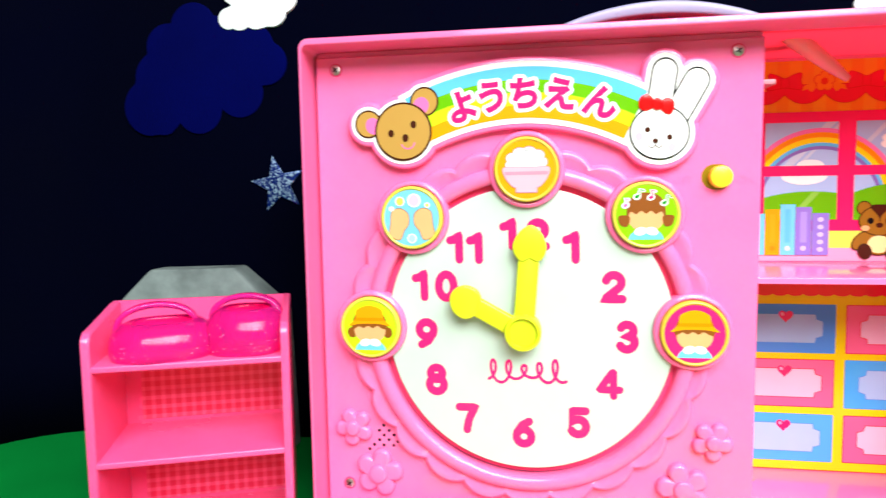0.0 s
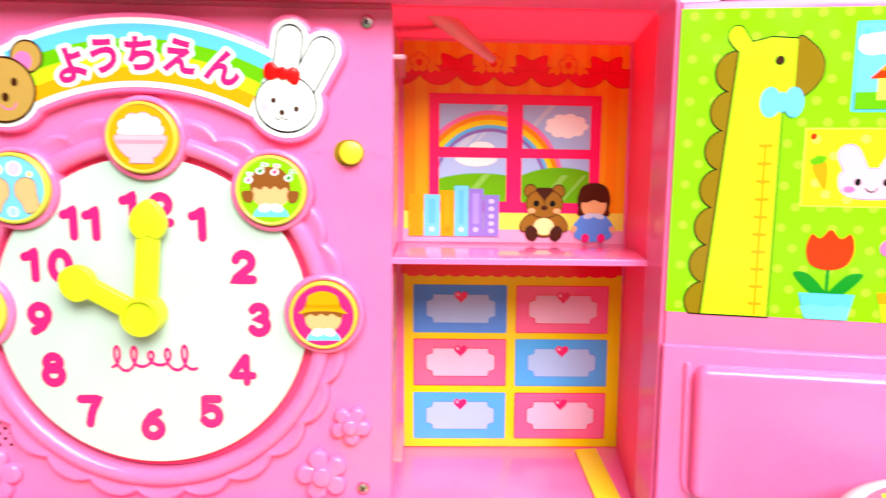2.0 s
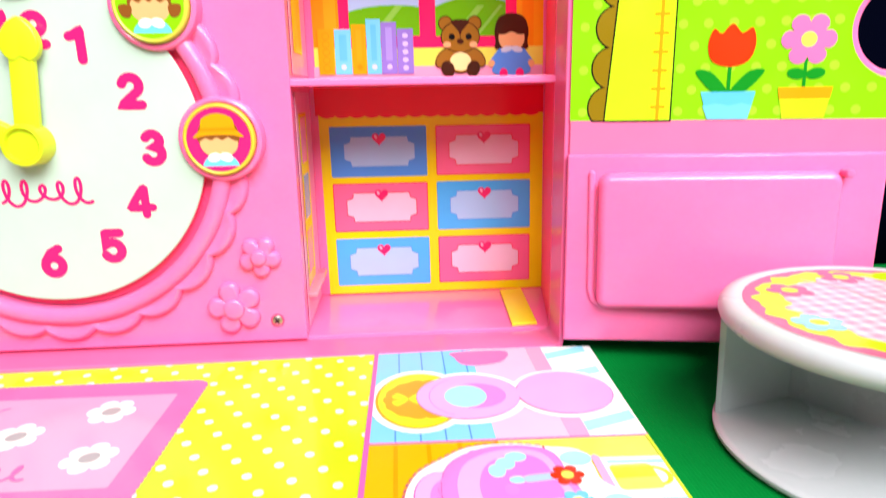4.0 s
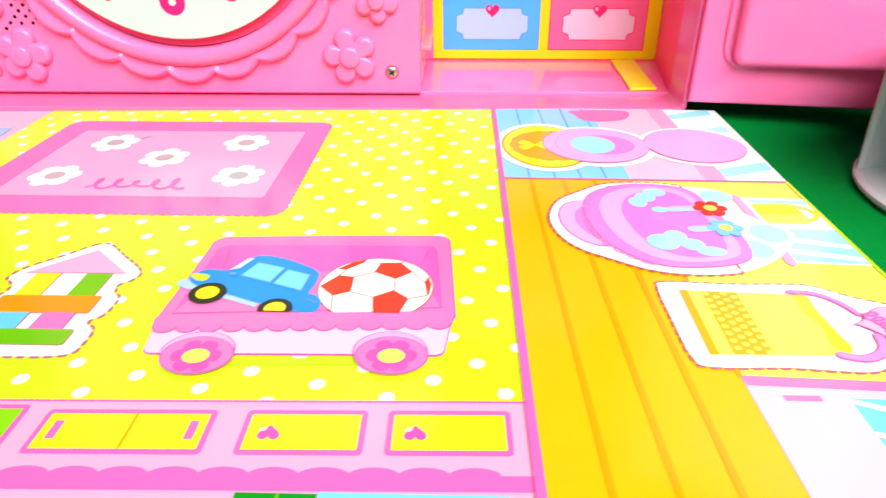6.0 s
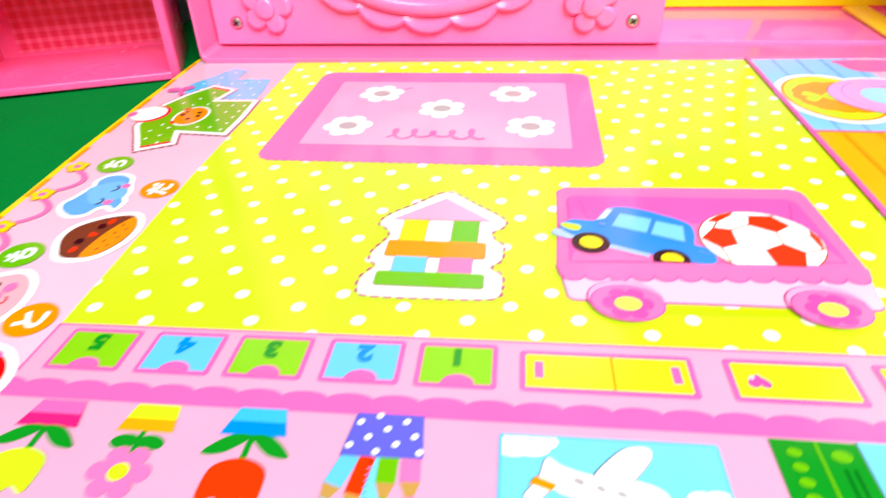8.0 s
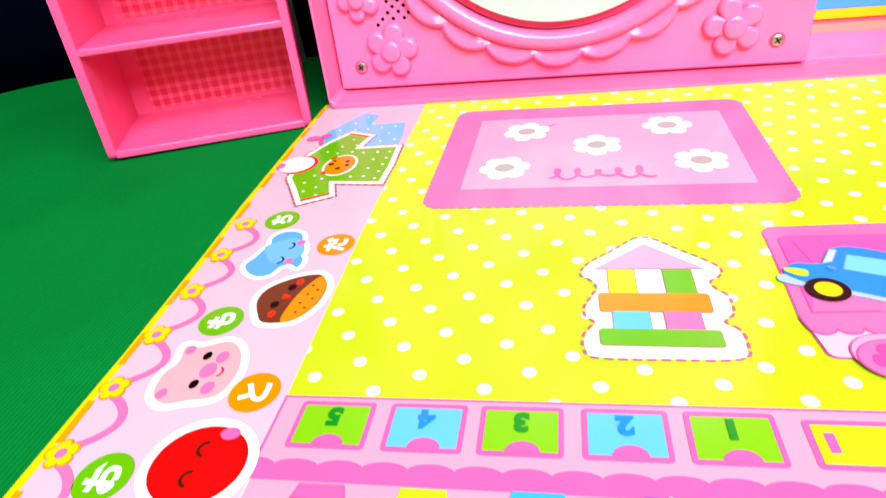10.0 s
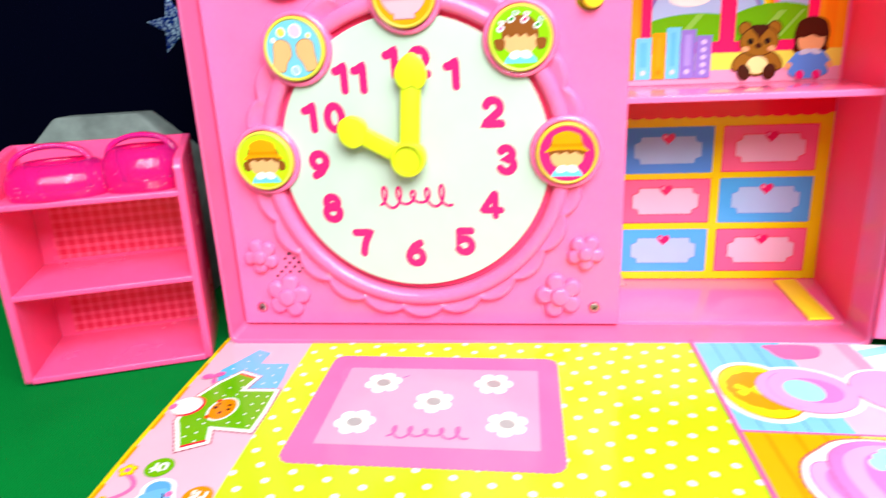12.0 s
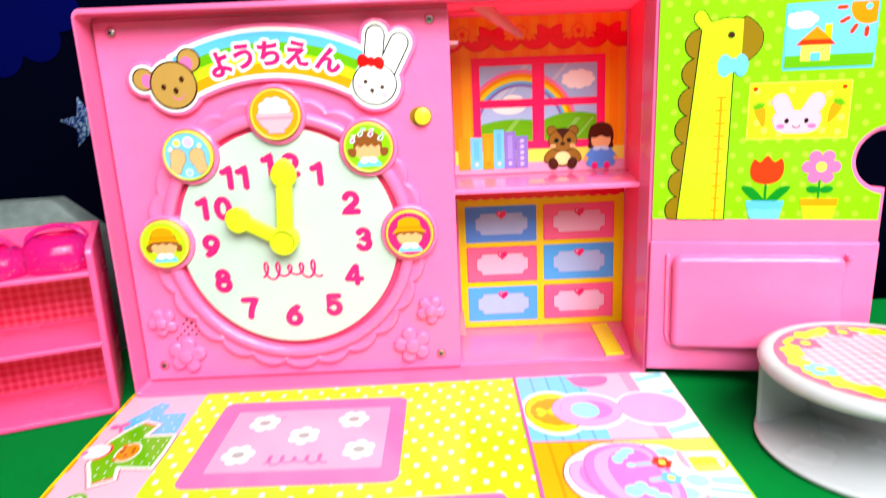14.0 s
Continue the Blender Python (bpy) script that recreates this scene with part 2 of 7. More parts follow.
# ---- materials ----
def base_material(name, rgb, rough, var=0.06, scale=45.0, bump=0.0, bump_scale=900.0, coat=0.0, metal=0.0, spec=0.5, sheen=0.0):
    m = bpy.data.materials.new(name)
    m.use_nodes = True
    nt = m.node_tree
    b = nt.nodes["Principled BSDF"]
    co = nt.nodes.new("ShaderNodeTexCoord")
    big = nt.nodes.new("ShaderNodeTexNoise")
    big.inputs["Scale"].default_value, big.inputs["Detail"].default_value = scale, 5
    fine = nt.nodes.new("ShaderNodeTexNoise")
    fine.inputs["Scale"].default_value, fine.inputs["Detail"].default_value = bump_scale, 2
    nt.links.new(co.outputs["Object"], big.inputs["Vector"])
    nt.links.new(co.outputs["Object"], fine.inputs["Vector"])
    both = nt.nodes.new("ShaderNodeMath")
    both.operation = "MULTIPLY_ADD"
    nt.links.new(fine.outputs[0], both.inputs[0])
    both.inputs[1].default_value = 0.35
    nt.links.new(big.outputs[0], both.inputs[2])
    ramp = nt.nodes.new("ShaderNodeMapRange")
    ramp.inputs[1].default_value, ramp.inputs[2].default_value = 0.45, 0.9
    ramp.inputs[3].default_value, ramp.inputs[4].default_value = 1 - var, 1 + var * 0.4
    nt.links.new(both.outputs[0], ramp.inputs[0])
    mul = nt.nodes.new("ShaderNodeVectorMath")
    mul.operation = "SCALE"
    mul.inputs[0].default_value = rgb[:3]
    nt.links.new(ramp.outputs[0], mul.inputs["Scale"])
    nt.links.new(mul.outputs[0], b.inputs["Base Color"])
    rr = nt.nodes.new("ShaderNodeMapRange")
    rr.inputs[1].default_value, rr.inputs[2].default_value = 0.35, 0.7
    rr.inputs[3].default_value, rr.inputs[4].default_value = max(0.02, rough - 0.06), rough + 0.06
    nt.links.new(big.outputs[0], rr.inputs[0])
    nt.links.new(rr.outputs[0], b.inputs["Roughness"])
    b.inputs["Metallic"].default_value = metal
    b.inputs["Specular IOR Level"].default_value = spec
    b.inputs["Coat Weight"].default_value = coat
    b.inputs["Coat Roughness"].default_value = 0.08
    b.inputs["Sheen Weight"].default_value = sheen
    if bump:
        bp = nt.nodes.new("ShaderNodeBump")
        bp.inputs["Strength"].default_value, bp.inputs["Distance"].default_value = bump, 0.0004
        nt.links.new(fine.outputs[0], bp.inputs["Height"])
        nt.links.new(bp.outputs[0], b.inputs["Normal"])
    return m


def plastic(name, rgb, rough=0.3, deep=0.0):
    """Moulded plastic; deep: how far light spreads under its surface, red the farthest."""
    m = base_material(name, rgb, rough, var=0.05, scale=30, bump=0.06, bump_scale=500, spec=0.45)
    if deep:
        b = m.node_tree.nodes["Principled BSDF"]
        b.inputs["Subsurface Weight"].default_value = deep
        b.inputs["Subsurface Radius"].default_value = (1.0, 0.16, 0.24)
        b.inputs["Subsurface Scale"].default_value = 0.002
    return m


def ink(name, rgb):
    rgb = [0.93 * c ** 1.28 for c in rgb]
    return base_material(name, rgb, 0.17, var=0.035, scale=60, bump=0.02, bump_scale=1500, spec=0.4)


def see_through(name, rgb, rough, through=0.8, var=0.04, bump=0.0):
    m = base_material(name, rgb, rough, var=var, bump=bump, bump_scale=160)
    b = m.node_tree.nodes["Principled BSDF"]
    b.inputs["Transmission Weight"].default_value = through
    b.inputs["IOR"].default_value = 1.35
    return m


def gingham(name, light, dark, pitch, fr):
    """Woven squares, two crossing sets of stripes."""
    m = base_material(name, light, 0.4)
    nt = m.node_tree
    b = nt.nodes["Principled BSDF"]
    co = nt.nodes.new("ShaderNodeTexCoord")
    mp = nt.nodes.new("ShaderNodeMapping")
    mp.inputs["Rotation"].default_value = (0, 0, fr)
    nt.links.new(co.outputs["Object"], mp.inputs[0])
    sep = nt.nodes.new("ShaderNodeSeparateXYZ")
    nt.links.new(mp.outputs[0], sep.inputs[0])
    outs = []
    for axis in ("X", "Z") if fr else ("X", "Y"):
        k = nt.nodes.new("ShaderNodeMath")
        k.operation = "MULTIPLY"
        nt.links.new(sep.outputs[axis], k.inputs[0])
        k.inputs[1].default_value = 1 / pitch
        f = nt.nodes.new("ShaderNodeMath")
        f.operation = "FRACT"
        nt.links.new(k.outputs[0], f.inputs[0])
        g = nt.nodes.new("ShaderNodeMath")
        g.operation = "GREATER_THAN"
        nt.links.new(f.outputs[0], g.inputs[0])
        g.inputs[1].default_value = 0.42
        outs.append(g)
    add = nt.nodes.new("ShaderNodeMath")
    add.operation = "ADD"
    nt.links.new(outs[0].outputs[0], add.inputs[0])
    nt.links.new(outs[1].outputs[0], add.inputs[1])
    half = nt.nodes.new("ShaderNodeMath")
    half.operation = "MULTIPLY"
    half.inputs[1].default_value = 0.5
    nt.links.new(add.outputs[0], half.inputs[0])
    mix = nt.nodes.new("ShaderNodeMix")
    mix.data_type = "RGBA"
    mix.inputs["A"].default_value = (*light, 1)
    mix.inputs["B"].default_value = (*dark, 1)
    nt.links.new(half.outputs[0], mix.inputs["Factor"])
    nt.links.new(mix.outputs["Result"], b.inputs["Base Color"])
    return m


def cloth(name, rgb, thread=1400.0):
    """Fabric with fine threads and soft blotches."""
    m = base_material(name, rgb, 0.9, var=0.16, scale=14, spec=0.02)
    nt = m.node_tree
    co = nt.nodes.new("ShaderNodeTexCoord")
    wave = nt.nodes.new("ShaderNodeTexWave")
    wave.inputs["Scale"].default_value, wave.inputs["Distortion"].default_value = thread / 6.0, 1.5
    wave.inputs["Detail"].default_value = 2
    nt.links.new(co.outputs["Object"], wave.inputs["Vector"])
    bp = nt.nodes.new("ShaderNodeBump")
    bp.inputs["Strength"].default_value, bp.inputs["Distance"].default_value = 0.35, 0.0004
    nt.links.new(wave.outputs[1], bp.inputs["Height"])
    nt.links.new(bp.outputs[0], nt.nodes["Principled BSDF"].inputs["Normal"])
    return m


def glitter(name, rgb):
    m = base_material(name, rgb, 0.3, metal=0.6)
    nt = m.node_tree
    b = nt.nodes["Principled BSDF"]
    co = nt.nodes.new("ShaderNodeTexCoord")
    vor = nt.nodes.new("ShaderNodeTexVoronoi")
    vor.inputs["Scale"].default_value = 900
    nt.links.new(co.outputs["Object"], vor.inputs["Vector"])
    ramp = nt.nodes.new("ShaderNodeValToRGB")
    ramp.color_ramp.elements[0].position, ramp.color_ramp.elements[1].position = 0.55, 0.92
    ramp.color_ramp.elements[0].color = (rgb[0] * 0.2, rgb[1] * 0.25, rgb[2] * 0.4, 1)
    # blue-white cells: glints of the flakes, painted into the base colour
    ramp.color_ramp.elements[1].color = (0.55, 0.78, 1.0, 1)
    sep = nt.nodes.new("ShaderNodeSeparateColor")
    nt.links.new(vor.outputs["Color"], sep.inputs[0])
    nt.links.new(sep.outputs[0], ramp.inputs[0])
    nt.links.new(ramp.outputs[0], b.inputs["Base Color"])
    return m


PINK = plastic("pink_plastic", (0.95, 0.167, 0.39), 0.16, 0.25)


def let_through(m, rgb, share):
    """Thin plastic that lets some light pass, tinted by its own colour."""
    nt = m.node_tree
    b = nt.nodes["Principled BSDF"]
    glow = nt.nodes.new("ShaderNodeBsdfTranslucent")
    glow.inputs["Color"].default_value = (*rgb, 1)
    mix = nt.nodes.new("ShaderNodeMixShader")
    mix.inputs[0].default_value = share
    nt.links.new(b.outputs[0], mix.inputs[1])
    nt.links.new(glow.outputs[0], mix.inputs[2])
    nt.links.new(mix.outputs[0], nt.nodes["Material Output"].inputs["Surface"])
    return m


# Roof pink reddened, its tint strengthened, to paint a red glow into the niche.
GLOW_PINK = let_through(plastic("thin_red_glow_plastic", (0.97, 0.075, 0.20), 0.16), (1.0, 0.17, 0.25), 0.86)
# Redder copy of the case pink: light bounced inside the niche, put into the colour.
BOUNCE_PINK = plastic("red_bounce_pink_plastic", (0.98, 0.075, 0.20), 0.5)
BOUNCE_PINK.node_tree.nodes["Principled BSDF"].inputs["Specular IOR Level"].default_value = 0.2
RIM_PINK = let_through(plastic("rim_pink_plastic", (0.95, 0.170, 0.40), 0.18), (1.0, 0.24, 0.40), 0.16)
PINK_GLOSS = plastic("glossy_pink_plastic", (0.94, 0.165, 0.39), 0.13)
SHELF_PINK = plastic("shelf_pink_plastic", (0.93, 0.088, 0.27), 0.24, 0.3)
# Deeper than the case pink; in the dial groove it carries painted shade.
RECESS_PINK = plastic("recess_pink_plastic", (0.88, 0.06, 0.20), 0.25)
WHITE_PLASTIC = plastic("white_plastic", (0.50, 0.51, 0.53), 0.25)
LILAC_PLASTIC = plastic("lilac_plastic", (0.27, 0.25, 0.40), 0.3)
LIME = plastic("lime_plastic", (0.62, 0.72, 0.012), 0.35)
GOLD_PLASTIC = plastic("gold_plastic", (0.70, 0.50, 0.04), 0.3)
YELLOW_PLASTIC = plastic("yellow_plastic", (0.85, 0.66, 0.02), 0.35)
STEEL = base_material("screw_steel", (0.58, 0.49, 0.47), 0.34, metal=1.0, bump=0.1)
DARK = base_material("dark_gap", (0.03, 0.005, 0.01), 0.7)
CLEAR_PINK = see_through("clear_pink_plastic", (0.95, 0.42, 0.52), 0.2, 0.55)
SHOE_PINK = see_through("see_through_pink", (1.0, 0.022, 0.40), 0.16, 0.7)
INSOLE = see_through("amber_insole", (1.0, 0.30, 0.02), 0.3, 0.3)
FLAKE = base_material("white_glitter", (0.95, 0.95, 0.97), 0.12, metal=0.6)
FROST = see_through("frosted_grey", (0.24, 0.29, 0.28), 0.5, 0.25, 0.35, 0.8)
FELT_GREEN = cloth("green_felt", (0.001, 0.18, 0.028))
NAVY = cloth("navy_cloth", (0.0001, 0.0004, 0.0045))
FELT_BLUE = cloth("blue_felt", (0.0002, 0.0010, 0.050))
FELT_WHITE = cloth("white_felt", (0.75, 0.80, 0.80))
GLITTER = glitter("blue_glitter", (0.02, 0.10, 0.55))
PAINT = base_material("wall_paint", (0.36, 0.33, 0.32), 0.8, var=0.05, scale=3)
GINGHAM_SHELF = gingham("red_gingham_paper", (0.86, 0.10, 0.23), (0.70, 0.008, 0.065), 0.0052, -SHELF_TURN)
GINGHAM_TABLE = gingham("pale_gingham_paper", (0.80, 0.60, 0.64), (0.82, 0.27, 0.38), 0.0056, 0.0)

WHITE = ink("white_ink", (0.90, 0.90, 0.88))
DIAL = ink("dial_white", (0.61, 0.71, 0.64))
MAGENTA = ink("magenta_ink", (0.80, 0.03, 0.21))
HOT = ink("hot_pink_ink", (0.82, 0.035, 0.25))
ROSE = ink("rose_ink", (0.86, 0.24, 0.50))
ROSE_LIGHT = ink("light_rose_ink", (0.87, 0.43, 0.61))
BLUSH = ink("blush_ink", (0.84, 0.56, 0.70))
LILAC = ink("lilac_ink", (0.78, 0.55, 0.66))
LILAC_PALE = ink("pale_lilac_ink", (0.76, 0.42, 0.57))
LEMON = ink("lemon_ink", (0.61, 0.84, 0.03))
LEMON_PALE = ink("pale_lemon_ink", (0.86, 0.80, 0.16))
SUN_YELLOW = ink("sun_yellow_ink", (0.86, 0.70, 0.01))
AMBER = ink("amber_ink", (0.84, 0.42, 0.01))
ORANGE = ink("orange_ink", (0.86, 0.34, 0.003))
VERMILION = ink("vermilion_ink", (0.82, 0.07, 0.005))
RED = ink("red_ink", (0.74, 0.012, 0.012))
CRIMSON = ink("crimson_ink", (0.88, 0.02, 0.07))
GRASS = ink("grass_ink", (0.20, 0.52, 0.008))
LIME_INK = ink("lime_ink", (0.34, 0.70, 0.008))
LEAF = ink("leaf_ink", (0.012, 0.34, 0.03))
SKY = ink("sky_ink", (0.18, 0.57, 0.84))
CYAN = ink("cyan_ink", (0.24, 0.64, 0.86))
CORNFLOWER = ink("cornflower_ink", (0.15, 0.36, 0.80))
POWDER = ink("powder_blue_ink", (0.46, 0.60, 0.84))
CAR_BLUE = ink("car_blue_ink", (0.0, 0.32, 0.82))
VIOLET = ink("violet_ink", (0.32, 0.22, 0.56))
BLACK = ink("black_ink", (0.012, 0.008, 0.008))
BROWN = ink("brown_ink", (0.10, 0.03, 0.012))
HAIR = ink("chestnut_ink", (0.34, 0.13, 0.03))
TAN = ink("tan_ink", (0.56, 0.36, 0.11))
SKIN = ink("peach_ink", (0.80, 0.50, 0.26))
OLIVE = ink("olive_ink", (0.36, 0.24, 0.008))
GREY = ink("grey_ink", (0.48, 0.45, 0.47))
ORCHID = ink("orchid_ink", (0.74, 0.30, 0.66))
ORCHID_LIGHT = ink("light_orchid_ink", (0.80, 0.46, 0.74))
LAVENDER = ink("lavender_ink", (0.34, 0.26, 0.66))
FUR = ink("fur_ink", (0.37, 0.20, 0.028))
PAPER_AMBER = ink("wallpaper_ink", (0.92, 0.36, 0.012))
PAPER_GOLD = ink("wallpaper_stripe_ink", (0.92, 0.45, 0.02))
SKY_PALE = ink("pale_sky_ink", (0.60, 0.70, 0.82))
GRASS_PALE = ink("pale_grass_ink", (0.32, 0.62, 0.12))
FRAME_PINK = ink("window_frame_ink", (0.92, 0.03, 0.20))
MAT_PINK = ink("mat_pink_ink", (0.84, 0.19, 0.48))
ELEPHANT = ink("elephant_ink", (0.14, 0.46, 0.86))
DROP = ink("drop_ink", (0.40, 0.76, 0.90))
TABLE_ROSE = ink("table_rose_ink", (0.88, 0.22, 0.34))
PLANK_LINE = ink("plank_line_ink", (0.86, 0.40, 0.006))
LOCKER_GREEN = ink("locker_green_ink", (0.30, 0.62, 0.02))

# ---- the setting: green cloth, navy backdrop, unseen plain room ----
def ground():
    bm = bmesh.new()
    nx, ny = 60, 40
    grid = []
    for j in range(ny + 1):
        row = []
        for i in range(nx + 1):
            x, y = -0.75 + 2.0 * i / nx, -0.95 + 1.12 * j / ny
            away = max(0.0, -0.2 - x) + max(0.0, x - 0.45)
            row.append(bm.verts.new((x, y, -0.0002 + min(away, 0.2) * 0.008 * noise.noise(Vector((x * 9, y * 9, 0))))))
        grid.append(row)
    for j in range(ny):
        for i in range(nx):
            bm.faces.new((grid[j][i], grid[j][i + 1], grid[j + 1][i + 1], grid[j + 1][i]))
    ob = part("ground", bm, FELT_GREEN)
    sol = ob.modifiers.new("thickness", "SOLIDIFY")
    sol.thickness, sol.offset = 0.0015, -1
    return tagged(ob, "flat green felt cloth spread under the toys", "cloth", kind="structure")


def backdrop():
    """Navy cloth that hangs behind the toys and bends forward on one side."""
    path = [(1.25, WALL_Y + 0.002)]
    path += [(1.2 - 1.50 * i / 30, WALL_Y + 0.002) for i in range(31)]
    path += [(-0.30 - 0.10 * math.sin(a), WALL_Y + 0.002 - 0.10 * (1 - math.cos(a))) for a in (radians(9 * k) for k in range(1, 11))]
    path += [(-0.40 - 0.012 * k, -0.0 - 0.1 * k) for k in range(1, 9)]
    bm = bmesh.new()
    rows = []
    for j in range(13):
        z = -0.0015 + 0.74 * j / 12
        rows.append([bm.verts.new((x, y + 0.0015 * noise.noise(Vector((x * 12, z * 4, 3))), z)) for x, y in path])
    for a, b in zip(rows, rows[1:]):
        for i in range(len(a) - 1):
            bm.faces.new((a[i], b[i], b[i + 1], a[i + 1]))
    ob = part("backdrop", bm, NAVY, angle=80)
    sol = ob.modifiers.new("thickness", "SOLIDIFY")
    sol.thickness, sol.offset = 0.002, 1
    return tagged(ob, "dark navy cloth hung behind the toys", "backdrop", kind="structure")


# Never in view: added to close the set, its dark paint limiting bounced light.
def room():
    for name, x0, x1, y0, y1, z0, z1 in (
        ("wall_south", -1600, 1700, -1660, -1600, -64, 1900),
        ("wall_east", 1700, 1760, -1660, 900, -64, 1900),
        ("wall_west", -1660, -1600, -1660, 900, -64, 1900),
        ("wall_north", -1600, 1700, 900, 960, -64, 1900),
        ("ceiling", -1660, 1760, -1660, 960, 1900, 1960),
        ("floor", -1660, 1760, -1660, 960, -64, -4),
    ):
        tagged(block(name, x0, x1, y0, y1, z0, z1, PAINT, None), "unseen plain grey-beige surface that closes the room", "room", kind="structure")


ground()
backdrop()
room()

# ---- the folding toy case ----
case = thing("toy_case", (0.06, 0.02, 0), "open pink plastic toy case with a clock and shelved room", "toy case")


def front_frame():
    """The rounded rim round the whole front."""
    out, inn = rrect(-106.7, 0.2, 233.0, 244.8, 5, 8), rrect(-105.3, 3.4, 230.6, 241.4, 3.2, 8)
    bm = bmesh.new()
    rings = [[PANEL_FLAT @ Vector((x, y, h)) for x, y in grow(o, d)] for o, d, h in ((inn, 0.4, -2), (out, 0, -2), (out, 0, 20.2), (out, -0.35, 20.8), (out, -0.8, 21.0), (inn, 0.5, 21.0), (inn, 0.1, 20.6), (inn, 0, 19.8), (inn, 0.4, -2))]
    rings_mesh(bm, rings, False, False)
    bmesh.ops.remove_doubles(bm, verts=bm.verts, dist=1e-7)
    bmesh.ops.recalc_face_normals(bm, faces=bm.faces)
    part("front_rim", bm, RIM_PINK, case)


def shell():
    front_frame()
    block("side_wall", -106.6, -104.4, 2, 71, 3, 242, PINK, case, 0.6)
    prism("roof", [(-104.6, 2), (233.0, 2), (244.6, 71), (-104.6, 71)], 241.3, 244.7, GLOW_PINK, case, 0.8)
    prism("floor_plate", [(-104.6, 2), (233.0, 2), (244.6, 71), (-104.6, 71)], 0.2, 4.6, PINK_GLOSS, case, 0.4)
    block("back_wall", -104.4, 244.4, 69.4, 72.2, 4.8, 241.4, PINK, case)
    prism("side_wall", [(230.8, 0), (233.0, 0), (245.0, 71), (242.4, 71)], 0.4, 244.5, BOUNCE_PINK, case, 0.5)
    block("frame_lip", -104.6, 110, -0.8, 6, 239.0, 241.4, RIM_PINK, case, 0.5)


def clock_box():
    """The box behind the clock; its front plate has a round opening for the dial."""
    body = block("clock_panel", -104.4, 110.4, 5.8, 67.3, 5.0, 238.8, PINK, case)
    flat_of = PANEL_FLAT.inverted() @ PANEL
    n = 96
    bm = bmesh.new()
    rings = []
    hole, edge = [], []
    for i in range(n):
        a = TAU * i / n
        p = flat_of @ Vector((CX + 74.2 * math.cos(a), CZ + 74.2 * math.sin(a), 0))
        hole.append((p.x, p.y))
    x0, z0, x1, z1 = -104.7, 4.5, 110.6, 239.0
    for i in range(n):
        a = TAU * i / n
        c, q = math.cos(a), math.sin(a)
        mx, mz = (x0 + x1) / 2, (z0 + z1) / 2
        k = min((x1 - x0) / 2 / max(abs(c), 1e-6), (z1 - z0) / 2 / max(abs(q), 1e-6))
        edge.append((mx + k * c, mz + k * q))
    for corner in ((x0, z0), (x1, z0), (x1, z1), (x0, z1)):
        near = min(range(n), key=lambda i: (Vector(edge[i]) - Vector(corner)).length)
        edge[near] = corner
    inset = [(min(max(x, x0 + 0.6), x1 - 0.6), min(max(z, z0 + 0.6), z1 - 0.6)) for x, z in edge]
    for ring, h in ((hole, -5.7), (edge, -5.7), (edge, 1.4), (inset, 2.0), (hole, 2.0), (hole, -5.7)):
        rings.append([PANEL_FLAT @ Vector((x, z, h)) for x, z in ring])
    rings_mesh(bm, rings, False, False)
    bmesh.ops.remove_doubles(bm, verts=bm.verts, dist=1e-7)
    bmesh.ops.recalc_face_normals(bm, faces=bm.faces)
    part("front_plate", bm, PINK, body)
    return body


shell()
CX, CZ = 1.9, 99.6
DIAL_PLANE = raised(PANEL, 3.8)
panel = clock_box()


def scallop_plate():
    """A ring of rounded lobes under the dial frame."""
    n = 288
    prof = ((1.0, 0.0, -0.5), (1.0, 0.0, 1.6), (1.0, 0.4, 2.9), (1.0, 1.2, 3.9), (1.0, 2.4, 4.3), (0.9, 3.8, 3.8), (0.5, 5.0, 2.6), (0.0, 5.6, 2.0), (0.0, 6.6, 1.8), (0.0, 8.0, 1.0))
    rings = []
    for lobes, inset, h in prof:
        ring = []
        for i in range(n):
            a = TAU * i / n
            r = 86.0 + 5.0 * lobes * abs(math.sin(12 * (a - radians(7.3)))) ** 0.55 - inset
            ring.append(PANEL @ Vector((CX - 1.0 + r * math.cos(a), CZ + 0.2 + r * math.sin(a), h)))
        rings.append(ring)
    bm = bmesh.new()
    rings_mesh(bm, rings, False, False)
    bmesh.ops.recalc_face_normals(bm, faces=bm.faces)
    part("scalloped_ring", bm, PINK, panel)


def ring_tube():
    """Raised round frame of the dial with a deep groove inside it."""
    prof = [(82.4, 2.0), (82.2, 3.4)]
    prof += [(78.2 + 4.0 * math.cos(a), 3.4 + 3.4 * math.sin(a)) for a in (math.pi * k / 10 for k in range(11))]
    prof += [(74.15, 0.2)]
    turned("dial_frame", prof, moved(PANEL, CX, CZ), PINK, panel, n=120, ring=True)
    # same plastic as the frame, coloured darker for the shade down in the groove
    turned("groove", [(75.4, -4.0), (71.3, -4.0), (71.3, 0.25)], moved(DIAL_PLANE, CX, CZ), RECESS_PINK, panel, n=120, ring=True)
    turned("clock_face", [(71.4, 0.2), (71.4, 1.0), (71.0, 1.4), (0, 1.4)], moved(DIAL_PLANE, CX, CZ), DIAL, panel, "white round clock face", n=120)


scallop_plate()
ring_tube()
FACE = DIAL_PLANE @ Matrix.Translation((0, 0, 1.42))

